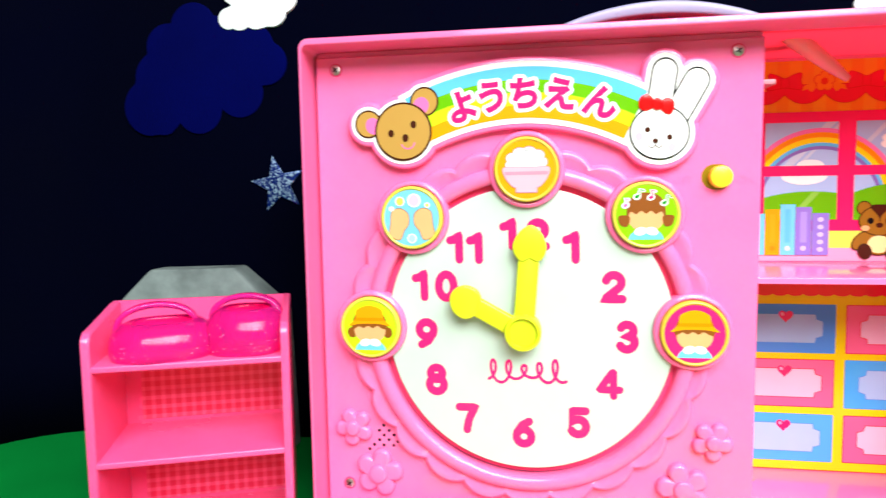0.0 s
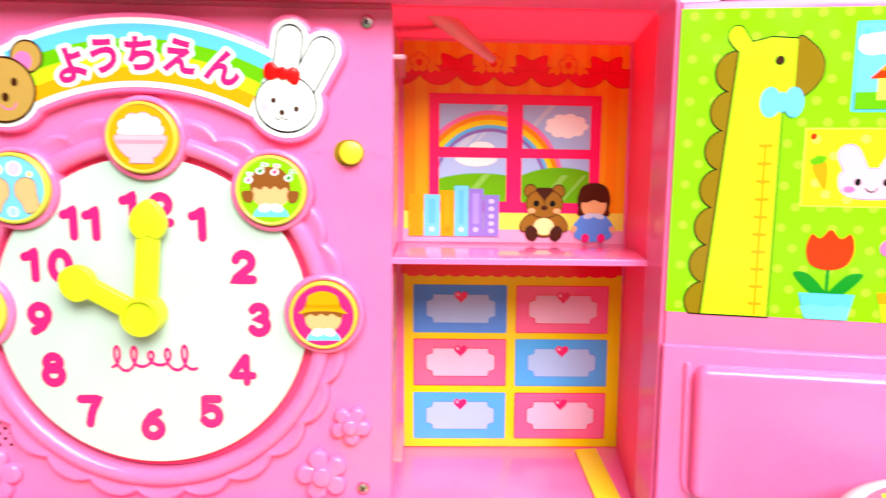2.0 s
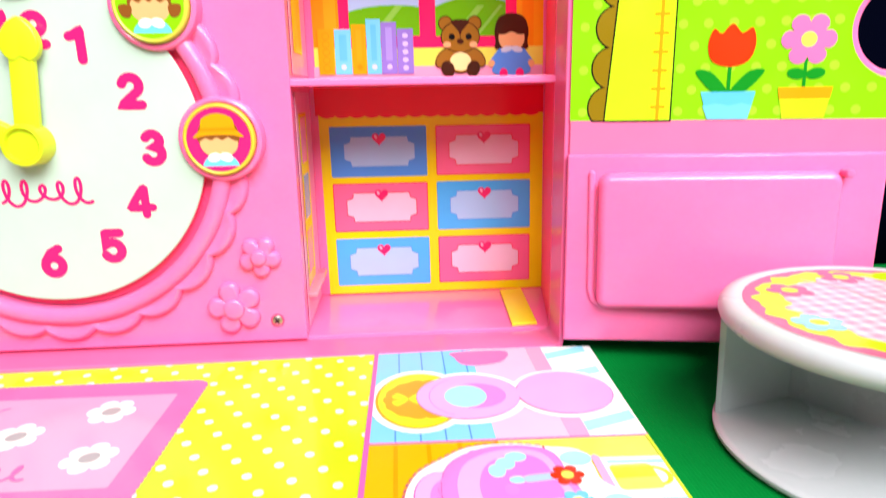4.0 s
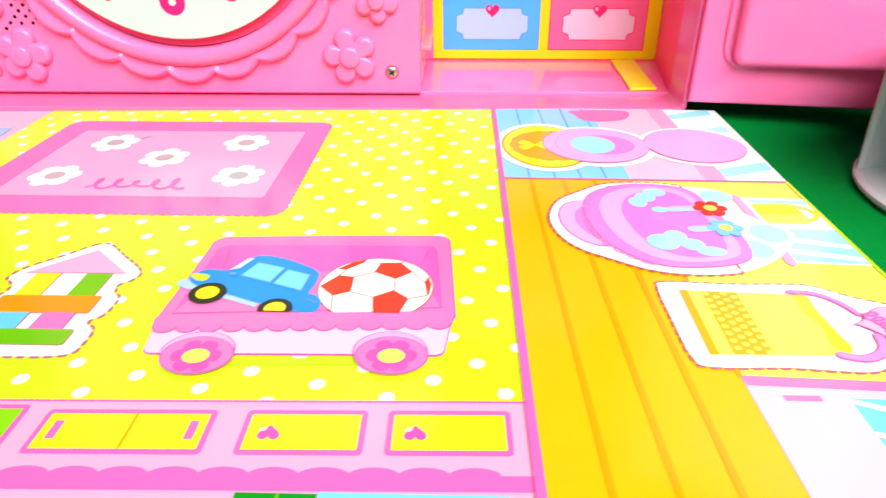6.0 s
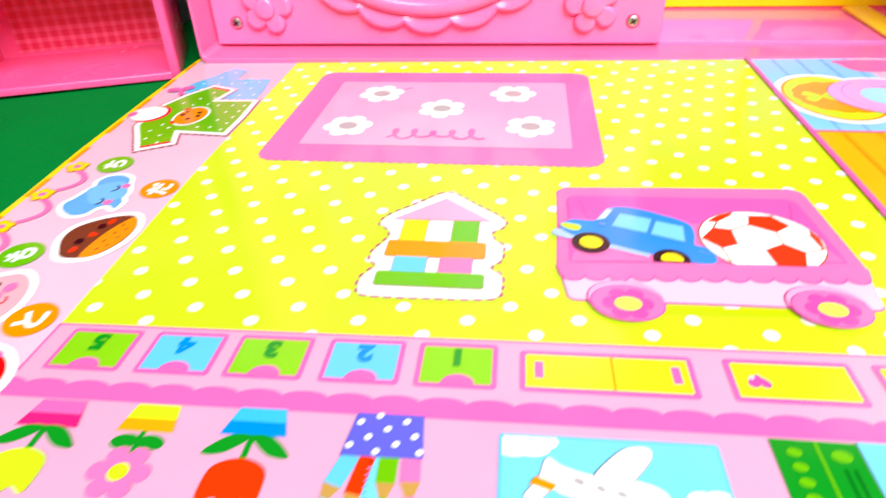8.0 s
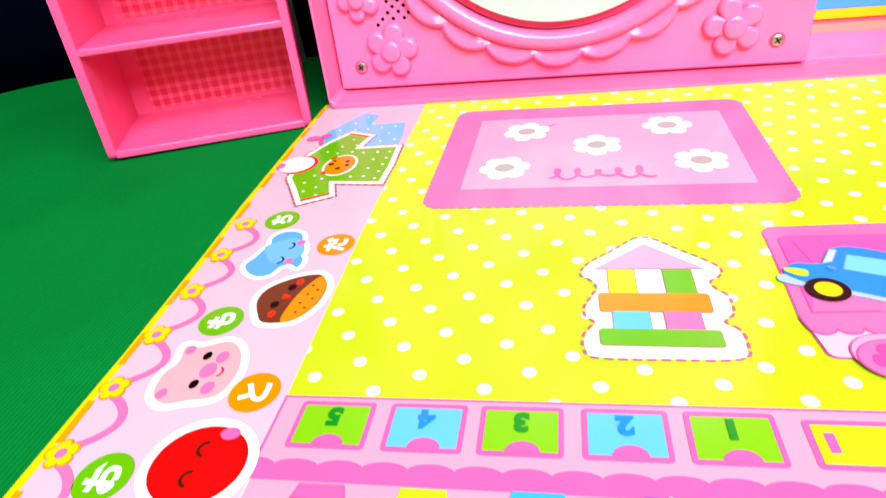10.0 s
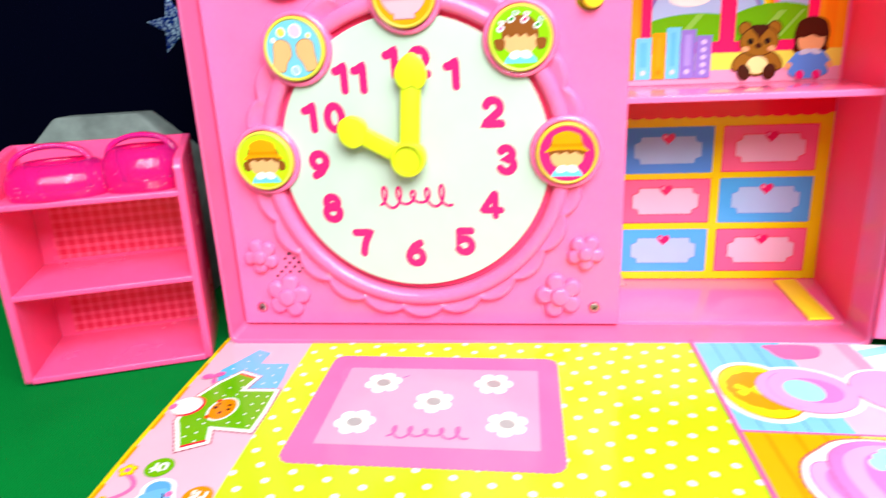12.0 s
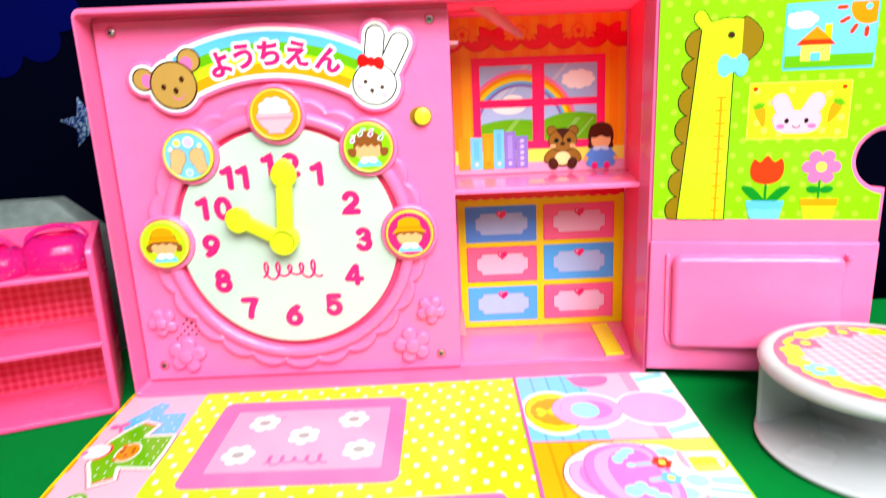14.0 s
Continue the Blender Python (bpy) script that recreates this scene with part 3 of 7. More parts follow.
def strip(bm, pts, w, fr, level):
    """A flat line of width w with round ends, rising very slightly along its way."""
    p = [Vector(q) for q in pts]
    last = len(p) - 1
    rows = []
    for i, q in enumerate(p):
        e, f = (q - p[max(i - 1, 0)]), (p[min(i + 1, last)] - q)
        e, f = (e if e.length else f).normalized(), (f if f.length else e).normalized()
        d = (e + f).normalized() if (e + f).length > 0.05 else e
        k = Vector((-d.y, d.x))
        k *= w / 2 / max(0.6, k.dot(Vector((-e.y, e.x))))
        h = level * LEVEL + 0.0012 * i
        rows.append((bm.verts.new(fr @ Vector((*(q + k), h))), bm.verts.new(fr @ Vector((*(q - k), h)))))
        if i in (0, last):
            out = -d if i == 0 else d
            side = Vector((-d.y, d.x))
            fan = [q + (side * math.cos(math.pi * j / 8) + out * math.sin(math.pi * j / 8)) * w / 2 for j in range(1, 8)]
            ring = [rows[i][0]] + [bm.verts.new(fr @ Vector((*v, h))) for v in fan] + [rows[i][1]]
            bm.faces.new(ring if i == 0 else ring[::-1])
    for (a, b), (c, d) in zip(rows, rows[1:]):
        bm.faces.new((b, d, c, a))


def rounded(pts, times=2):
    """An open line with its corners cut twice."""
    for _ in range(times):
        out = [pts[0]]
        for a, b in zip(pts, pts[1:]):
            out += [(0.75 * a[0] + 0.25 * b[0], 0.75 * a[1] + 0.25 * b[1]), (0.25 * a[0] + 0.75 * b[0], 0.25 * a[1] + 0.75 * b[1])]
        pts = out + [pts[-1]]
    return pts


def digit_line(ch):
    """Middle line of a rounded digit, 1.2 high about its centre."""
    if ch == "1":
        return [(-0.34, 0.40), (-0.16, 0.44), (0.08, 0.60), (0.12, 0.61), (0.12, 0.5), (0.12, -0.61)]
    if ch == "2":
        return arc(0, 0.24, 0.38, 165, -38, 14) + [(-0.36, -0.54), (-0.40, -0.61), (-0.3, -0.61), (0.42, -0.61)]
    if ch == "3":
        return arc(-0.02, 0.31, 0.33, 150, -70, 12) + [(-0.05, 0.03)] + arc(-0.02, -0.26, 0.38, 70, -150, 14)
    if ch == "4":
        return [(0.48, -0.30), (-0.46, -0.30), (-0.50, -0.26), (0.08, 0.58), (0.17, 0.61), (0.17, 0.5), (0.17, -0.63)]
    if ch == "5":
        return [(0.36, 0.61), (-0.24, 0.61), (-0.29, 0.58), (-0.34, 0.02)] + arc(-0.02, -0.24, 0.40, 122, -150, 16)
    if ch == "6":
        return [(0.28, 0.60), (-0.08, 0.40), (-0.34, 0.02)] + arc(0, -0.22, 0.39, 160, 505, 28)
    if ch == "7":
        return [(-0.42, 0.60), (0.34, 0.61), (0.40, 0.58), (0.08, 0.0), (-0.04, -0.63)]
    if ch == "8":
        return arc(0, 0.32, 0.32, -90, 262, 24) + arc(0, -0.28, 0.39, 80, -262, 26)
    if ch == "9":
        return [(-0.28, -0.60), (0.08, -0.40), (0.34, -0.02)] + arc(0, 0.22, 0.39, -20, 325, 28)
    return ell(0, 0, 0.40, 0.62, 0, 30) + [(0.40, 0.02)]


def numeral(ch, x, z):
    """One raised-ink digit about 16 mm high."""
    line = digit_line(ch)
    bm = bmesh.new()
    strip(bm, [(x + u * 9.7, z + v * 9.6) for u, v in (rounded(line, 1) if len(line) < 12 else line)], 3.7 if ch == "4" else 4.2, FACE, 1)
    part("numeral", bm, HOT, panel)


for ch, x, z in (("1", 25.2, 140.8), ("2", 44.5, 121.4), ("3", 50.8, 96.8), ("4", 42.4, 73.0), ("5", 26.8, 53.0), ("6", -0.7, 46.7), ("7", -29.5, 53.2), ("8", -45.1, 73.2), ("9", -49.6, 97.1), ("1", -51.2, 121.8), ("0", -38.6, 121.6), ("1", -32.6, 141.0), ("1", -22.6, 140.8), ("1", -5.6, 147.6), ("2", 8.0, 147.4)):
    numeral(ch, x, z)


def wave_mark(fr, x0, x1, z, size, w, material, parent, level):
    """A brand mark as a plain coiled line."""
    n, turns = 130, 5.0
    pts = []
    for i in range(n + 1):
        t = i / n
        a = TAU * turns * t - 1.2
        pts.append((x0 + (x1 - x0) * t + size * 0.24 * math.cos(a), z + size * 0.5 * math.sin(a) * (0.75 + 0.25 * math.sin(9 * t))))
    bm = bmesh.new()
    strip(bm, pts, w, fr, level)
    return part("brand_mark", bm, material, parent)


wave_mark(FACE, -19, 20, 78.5, 12, 1.5, HOT, panel, 1)


def clock_pointers():
    z0 = 8.0
    mh = moved(raised(PANEL, 3.2), 0.2, 100.1)
    slab("minute_pointer", stroke([(0.4, 3), (3.4, 36)], 10.4), mh, 5.0, z0, LIME, panel, 1.1, "lime green minute pointer")
    slab("pointer_tip", smooth([(4.7, 52.3), (9.6, 48.6), (12.0, 42.4), (11.0, 37.2), (7.6, 34.4), (3.9, 35.9), (0.2, 34.6), (-3.0, 37.2), (-4.3, 42.4), (-1.0, 48.8)]), mh, 5.2, z0 + 0.8, LIME, panel, 0.9)
    slab("hour_pointer", stroke([(-3, 1.2), (-22.6, 12.2)], 9.4), mh, 6.2, z0 + 1.6, LIME, panel, 1.1, "lime green hour pointer")
    slab("pointer_tip", smooth([(-36.0, 14.8), (-34.4, 20.2), (-28.8, 22.9), (-22.9, 21.0), (-20.2, 16.4), (-22.0, 12.0), (-23.2, 8.2), (-28.8, 6.3), (-34.0, 9.4)]), mh, 6.4, z0 + 2.4, LIME, panel, 0.9)
    turned("pivot_cap", [(9.0, 1.4), (9.0, 11.6), (8.6, 12.4), (7.4, 12.6), (6.8, 11.8), (6.6, 10.6), (0, 10.6)], mh, LIME, panel, "lime green round pivot cap")


clock_pointers()


# ---- five picture buttons round the dial ----
LIME_RIM = plastic("lime_rim_plastic", (0.62, 0.60, 0.06), 0.3)

BUTTON_AT = {90: (3.3, 179.2), 135: (-54.0, 156.7), 45: (59.0, 156.6), 180: (-77.8, 101.1), 0: (81.1, 100.3)}


def picture_button(angle, colour):
    fr = moved(raised(PANEL, 2.4), *BUTTON_AT[angle])
    body = turned("picture_button", [(18.6, -2.8), (18.6, 4.2), (18.1, 5.4), (17.0, 6.0), (16.2, 5.8), (16.0, 5.2), (16.0, 4.0), (0, 4.0)], fr, PINK, case, "round push button with a printed picture")
    turned("button_rim", [(15.6, 4.0), (15.6, 7.8), (15.2, 8.4), (14.7, 8.6), (14.2, 8.4), (14.0, 8.0), (0, 8.0)], fr, GOLD_PLASTIC if angle in (90, 0) else LIME_RIM, body)
    face = fr @ Matrix.Translation((0, 0, 8.02))
    flat("printed_picture", ell(0, 0, 13.9), face, 1, colour, body)
    return body, face


def pic(body, face, level, material, *outlines):
    for o in outlines:
        flat("printed_shape", clip(o, -13.4, -13.4, 13.4, 13.4), face, level, material, body)


def rice_bowl():
    body, f = picture_button(90, AMBER)
    line = ink("bowl_line_ink", (0.62, 0.36, 0.42))
    pic(body, f, 2, line, cloud(0, 3.6, 9.6, 7.6, 9, 0.12))
    pic(body, f, 3, WHITE, cloud(0, 3.5, 9.2, 7.2, 9, 0.12))
    for x, y, r in ((-5, 4.4, 2.2), (0.4, 6.6, 2.4), (5, 4.0, 2.2)):
        pic(body, f, 4, GREY, stroke(arc(x, y, r, 20, 165, 8), 0.4, 2))
    bowl = smooth([(-10.8, 0.8), (-10.2, -3.4), (-7.6, -7.0), (-4.6, -8.6), (4.6, -8.6), (7.6, -7.0), (10.2, -3.4), (10.8, 0.8), (4, 0.9), (-4, 0.9)], 4)
    pic(body, f, 5, line, grow(bowl, 0.3), rect(-5.2, -11.2, 5.2, -8.4))
    pic(body, f, 6, ink("bowl_ink", (0.80, 0.50, 0.58)), bowl, rect(-4.9, -10.9, 4.9, -8.4))
    pic(body, f, 7, ink("bowl_band_ink", (0.72, 0.36, 0.46)), [(-10.4, -1.0), (10.4, -1.0), (10.2, -2.6), (-10.2, -2.6)])


def washing():
    """Two plain tan lobes among soap bubbles."""
    body, f = picture_button(135, ink("suds_ink", (0.26, 0.60, 0.76)))
    for sx in (-1, 1):
        lobe = smooth([(sx * 1.6, -3.0), (sx * 1.8, 2.0), (sx * 5.6, 4.6), (sx * 9.8, 3.0), (sx * 10.6, -3.0), (sx * 11.2, -8.6), (sx * 6.2, -10.8), (sx * 4.0, -6.4)], 4)
        pic(body, f, 2, HAIR, grow(lobe, 0.3))
        pic(body, f, 3, SKIN, lobe)
    for x, y, r, m in ((1.6, 8.6, 3.4, BLUSH), (-5.6, 8.2, 2.4, LEMON_PALE), (8.2, 6.2, 1.4, LEMON_PALE), (-10, 4.6, 1.3, BLUSH), (0, -10.2, 2.4, POWDER)):
        pic(body, f, 4, WHITE, ell(x, y, r, n=24))
        pic(body, f, 5, m, ell(x, y, r - 0.5, n=24))


def child_shape(angle, back, hat):
    """A plain figure without a face: cap or hair, round head, blue smock."""
    body, f = picture_button(angle, back)
    pic(body, f, 2, CYAN, ell(0, -13, 8.2, 7.2, 0, 40, 12, 168))
    if hat == "girl":
        pic(body, f, 3, HAIR, smooth([(-7.4, 0.2), (-11.4, -0.6), (-11.2, -4.4), (-8.0, -4.8)], 4), smooth([(7.4, 0.2), (11.4, -0.6), (11.2, -4.4), (8.0, -4.8)], 4))
    pic(body, f, 3, HAIR, ell(0, 1.5, 9.0, 9.0))
    pic(body, f, 4, SKIN, ell(0, -1.6, 8.2, 6.2))
    pic(body, f, 5, WHITE, ell(-2.6, -7.6, 2.9, 1.9, 12), ell(2.6, -7.6, 2.9, 1.9, -12))
    if hat == "none":
        pic(body, f, 5, HAIR, smooth([(-8.9, -0.6), (-7.0, 1.6), (-4.4, 0.4), (-2.2, 2.0), (0, 0.6), (2.2, 2.0), (4.4, 0.4), (7.0, 1.6), (8.9, -0.6), (8.2, 6), (4, 10), (-4, 10), (-8.2, 6)], 4), smooth([(-7.6, -0.6), (-12.6, -0.4), (-11.8, -4.6), (-8.4, -5.2)], 4), smooth([(7.6, -0.6), (12.6, -0.4), (11.8, -4.6), (8.4, -5.2)], 4))
        for x, y, m, lean in ((-9.4, 5.6, ROSE, -0.9), (-4.2, 9.6, LEAF, 0.7), (2.2, 9.2, HOT, -0.5), (8.2, 6.6, LEAF, 0.8)):
            stem = [(x + 0.8, y - 1), (x + 0.8 + lean, y + 2.4), (x + 2.4 + lean, y + 1.8)]
            pic(body, f, 6, WHITE, ell(x, y - 1, 1.9, 1.5, 20, 16), stroke(stem, 1.6, 4))
            pic(body, f, 7, m, ell(x, y - 1, 1.1, 0.8, 20, 16), stroke(stem, 0.6, 3))
    else:
        pic(body, f, 5, AMBER, smooth([(-11, 1.0), (-7.6, 4.5), (-6.4, 9.2), (0, 11.4), (6.4, 9.2), (7.6, 4.5), (11, 1.0), (5, 2.0), (-5, 2.0)], 5))
        pic(body, f, 4.6, HAIR, smooth([(-8.2, 2.4), (-8.4, -0.6), (-5.6, 0.8), (-3.4, -0.2), (-0.8, 1.0), (1.6, -0.2), (4.0, 1.0), (6.2, -0.2), (8.4, -0.6), (8.2, 2.4)], 3))
        pic(body, f, 6, ORANGE, [(-7.8, 3.6), (7.8, 3.6), (7.4, 5.2), (-7.4, 5.2)])


rice_bowl()
washing()
child_shape(45, LIME_INK, "none")
child_shape(180, LEMON, "girl")
child_shape(0, HOT, "boy")


# ---- name plaque with an arch, a bear's and a rabbit's head ----
def plaque():
    fr = raised(PANEL, 1.3)
    ax, az = 1.2, 95.3
    bear_head, rab_head = ell(-57.4, 199.4, 13.6, 13.4, 8), ell(65.9, 194.9, 13.3, 12.3, -6)
    bear_ears = [ell(-75.3, 203.6, 6.1, n=32), ell(-46.3, 213.6, 6.4, n=32)]
    rab_ears = [stroke([(65.4, 205), (68.4, 223.2)], 11.0, 9), stroke([(73.2, 202), (82.5, 218.2)], 11.2, 9)]
    band = arc_band(ax, az, 108.7, 133.0, 63.5, 115.5, 44)
    base = slab("name_plaque", grow(band, 5), fr, -1.9, 3.4, PINK, case, 1.4, "pink name plaque with a rainbow arch and two animal heads")
    k = 0
    for shape in (bear_head, rab_head, *bear_ears, *rab_ears):
        k += 1
        slab("plaque_lobe", grow(shape, 5), fr, -1.9, 3.45 + 0.02 * k, PINK, base, 1.4)
    f = fr @ Matrix.Translation((0, 0, 3.62))
    for shape in (band, bear_head, rab_head, *bear_ears, *rab_ears):
        flat("white_border", grow(shape, 2.6), f, 0.5 + 0.1 * k, WHITE, base)
        k += 1
    for r0, r1, m in ((126.9, 133.0, SKY), (120.8, 126.9, GRASS), (114.8, 120.8, LEMON), (108.7, 114.8, AMBER)):
        flat("rainbow_band", arc_band(ax, az, r0, r1, 63.5, 115.5, 44), f, 3, m, base)
    for shape in bear_ears:
        flat("ear", grow(shape, 0.9), f, 4, BROWN, base), flat("ear", shape, f, 5, TAN, base)
    flat("inner_ear", ell(-72.9, 202.6, 3.7, 4.2, 20, 24), f, 6, ROSE, base), flat("inner_ear", ell(-48.0, 211.6, 3.9, 4.4, -20, 24), f, 6, ROSE, base)
    flat("bear_head", grow(bear_head, 1.0), f, 7, BROWN, base), flat("bear_head", bear_head, f, 8, TAN, base)
    for x, z, r in ((-63.6, 198.6, 1.5), (-52.1, 202.7, 1.5), (-56.4, 196.2, 1.6)):
        flat("dot", ell(x, z, r, r * 1.25, 0, 20), f, 9, BROWN, base)
    flat("line", stroke(arc(-55.2, 194.4, 3.5, 205, 350, 8), 0.7, 3), f, 9, ROSE, base)
    for shape in rab_ears:
        flat("ear", grow(shape, 0.5), f, 4, BLACK, base), flat("ear", grow(shape, -0.3), f, 5, WHITE, base)
    flat("rabbit_head", grow(rab_head, 0.5), f, 6, BLACK, base), flat("rabbit_head", grow(rab_head, -0.3), f, 7, WHITE, base)
    for x, z, r, m in ((60.4, 196.3, 1.3, BROWN), (70.4, 192.6, 1.3, BROWN), (64.0, 191.0, 1.3, BROWN), (56.5, 193.3, 1.9, LILAC), (71.4, 187.9, 1.9, LILAC)):
        flat("dot", ell(x, z, r, n=20), f, 8, m, base)
    for x0 in (62.3, 65.6):
        flat("line", stroke(arc(x0, 189.6, 1.6, 190, 350, 8), 0.45, 3), f, 8, BROWN, base)
    slab("bow", smooth([(64.4, 208.0), (60.8, 212.6), (57.0, 211.2), (56.6, 206.6), (60.0, 205.0)]), f, 0.4, 1.0, RED, base, 0.3)
    slab("bow", smooth([(65.0, 208.0), (69.6, 210.8), (72.6, 208.2), (71.4, 203.4), (68.0, 203.8)]), f, 0.4, 1.0, RED, base, 0.3)
    slab("bow", ell(64.8, 208.0, 2.5, 2.9, 0, 20), f, 0.9, 1.3, RED, base, 0.3)
    for ch, x, z in (("よ", -27.7, 210.5), ("う", -13.1, 214.5), ("ち", 2.8, 215.7), ("え", 20.0, 214.7), ("ん", 39.2, 210.2)):
        m = moved(f, x, z, 0, -math.degrees((x - 5) / 112))
        glyph_halo("letter_border", ch, 16.0, m, 4, WHITE, base, 0.75, 1.7)
        lettering("letter", ch, 16.0, m, 6, HOT, base, fat=0.75)


plaque()


# ---- small fittings of the clock panel ----
def screw(x, z):
    fr = moved(PANEL, x, z, 0, 20)
    body = turned("screw", [(3.3, -0.2), (3.3, 0.25), (2.7, 0.25), (2.6, 0.1)], fr, RECESS_PINK, case, n=28)
    turned("screw_head", [(2.55, 0.0), (2.5, 0.9), (1.7, 1.25), (0, 1.3)], fr, STEEL, body, "small steel cross-head screw", n=24)
    for turn in (0, 90):
        slab("slot", rrect(-1.5, -0.42, 1.5, 0.42, 0.1), moved(PANEL, x, z, 0, 35 + turn), 1.25, 1.36, DARK, body)


for x, z in ((-92.3, 231.6), (101.6, 231.2), (-94.7, 14.6), (96.4, 13.6)):
    screw(x, z)


def flower_boss(x, z, r, turn):
    body = slab("flower_boss", petals(x, z, r, 5, 0.42, turn, 120), PANEL, -0.3, 3.6, PINK, case, 2.3, "raised pink plastic flower", steps=6)
    turned("flower_middle", [(r * 0.37, 2.6), (r * 0.37, 4.6), (r * 0.355, 5.2), (r * 0.31, 5.6), (r * 0.24, 5.8), (0, 5.9)], moved(PANEL, x, z), PINK, body, n=32)


for x, z, r, turn in ((-90.4, 46.2, 10.2, 43), (-77.6, 22.0, 13.0, 5), (91.1, 45.8, 10.0, 58), (77.3, 21.3, 13.0, 33)):
    flower_boss(x, z, r, turn)

for x, z in ((-74.6, 47.0), (-77.1, 44.2), (-71.8, 44.3), (-74.6, 41.7), (-69.2, 41.9), (-77.2, 39.1), (-72.0, 39.3), (-67.2, 38.5), (-80.1, 36.4), (-74.9, 36.3), (-69.5, 36.3), (-82.8, 33.9), (-77.7, 33.8)):
    turned("speaker_hole", [(0.85, 0.06), (0, 0.06)], moved(PANEL, x, z), DARK, panel, n=14)

slot = slab("switch_slot", rrect(85.6, 167.8, 99.6, 179.6, 5.8, 8), PANEL, -0.2, 0.12, OLIVE, panel)
turned("switch_knob", [(5.2, 0), (5.2, 3.6), (4.8, 4.6), (3.9, 5.0), (0, 5.0)], moved(PANEL, 93.8, 173.7), YELLOW_PLASTIC, case, "round yellow slide switch", n=36)
lettering("switch_word", "OFF", 5.2, moved(PANEL, 77.4, 172.6), 0, PINK, panel, thick=0.10)
lettering("switch_word", "ON", 5.2, moved(PANEL, 105.0, 172.4), 0, PINK, panel, thick=0.10)


# ---- the carrying handle on the roof ----
def carry_handle():
    """A broad flat band bent into a low arch."""
    rings = []
    for i in range(41):
        u = 2 * i / 40 - 1
        x, outer, inner = 69 + 74 * u, 266.2 - 21.6 * u * u, 259.4 - 15.4 * u * u
        lean = math.atan2(-37.0 * u, 74.0)
        mid, half = (outer + inner) / 2, max(1.4, (outer - inner) / 2)
        rings.append([Vector((x - k * math.sin(lean), 35 + y, mid + k * math.cos(lean))) * MM for y, k in rrect(-5.5, -half, 5.5, half, 1.6, 4)])
    bm = bmesh.new()
    rings_mesh(bm, rings)
    bmesh.ops.recalc_face_normals(bm, faces=bm.faces)
    part("carry_handle", bm, LILAC_PLASTIC, case, "pale lilac plastic carrying handle")


carry_handle()


# ---- the little room beside the clock ----
DRAWER_ROSE = ink("drawer_rose_ink", (0.90, 0.19, 0.37))
DRAWER_SKY = ink("drawer_sky_ink", (0.13, 0.48, 0.86))


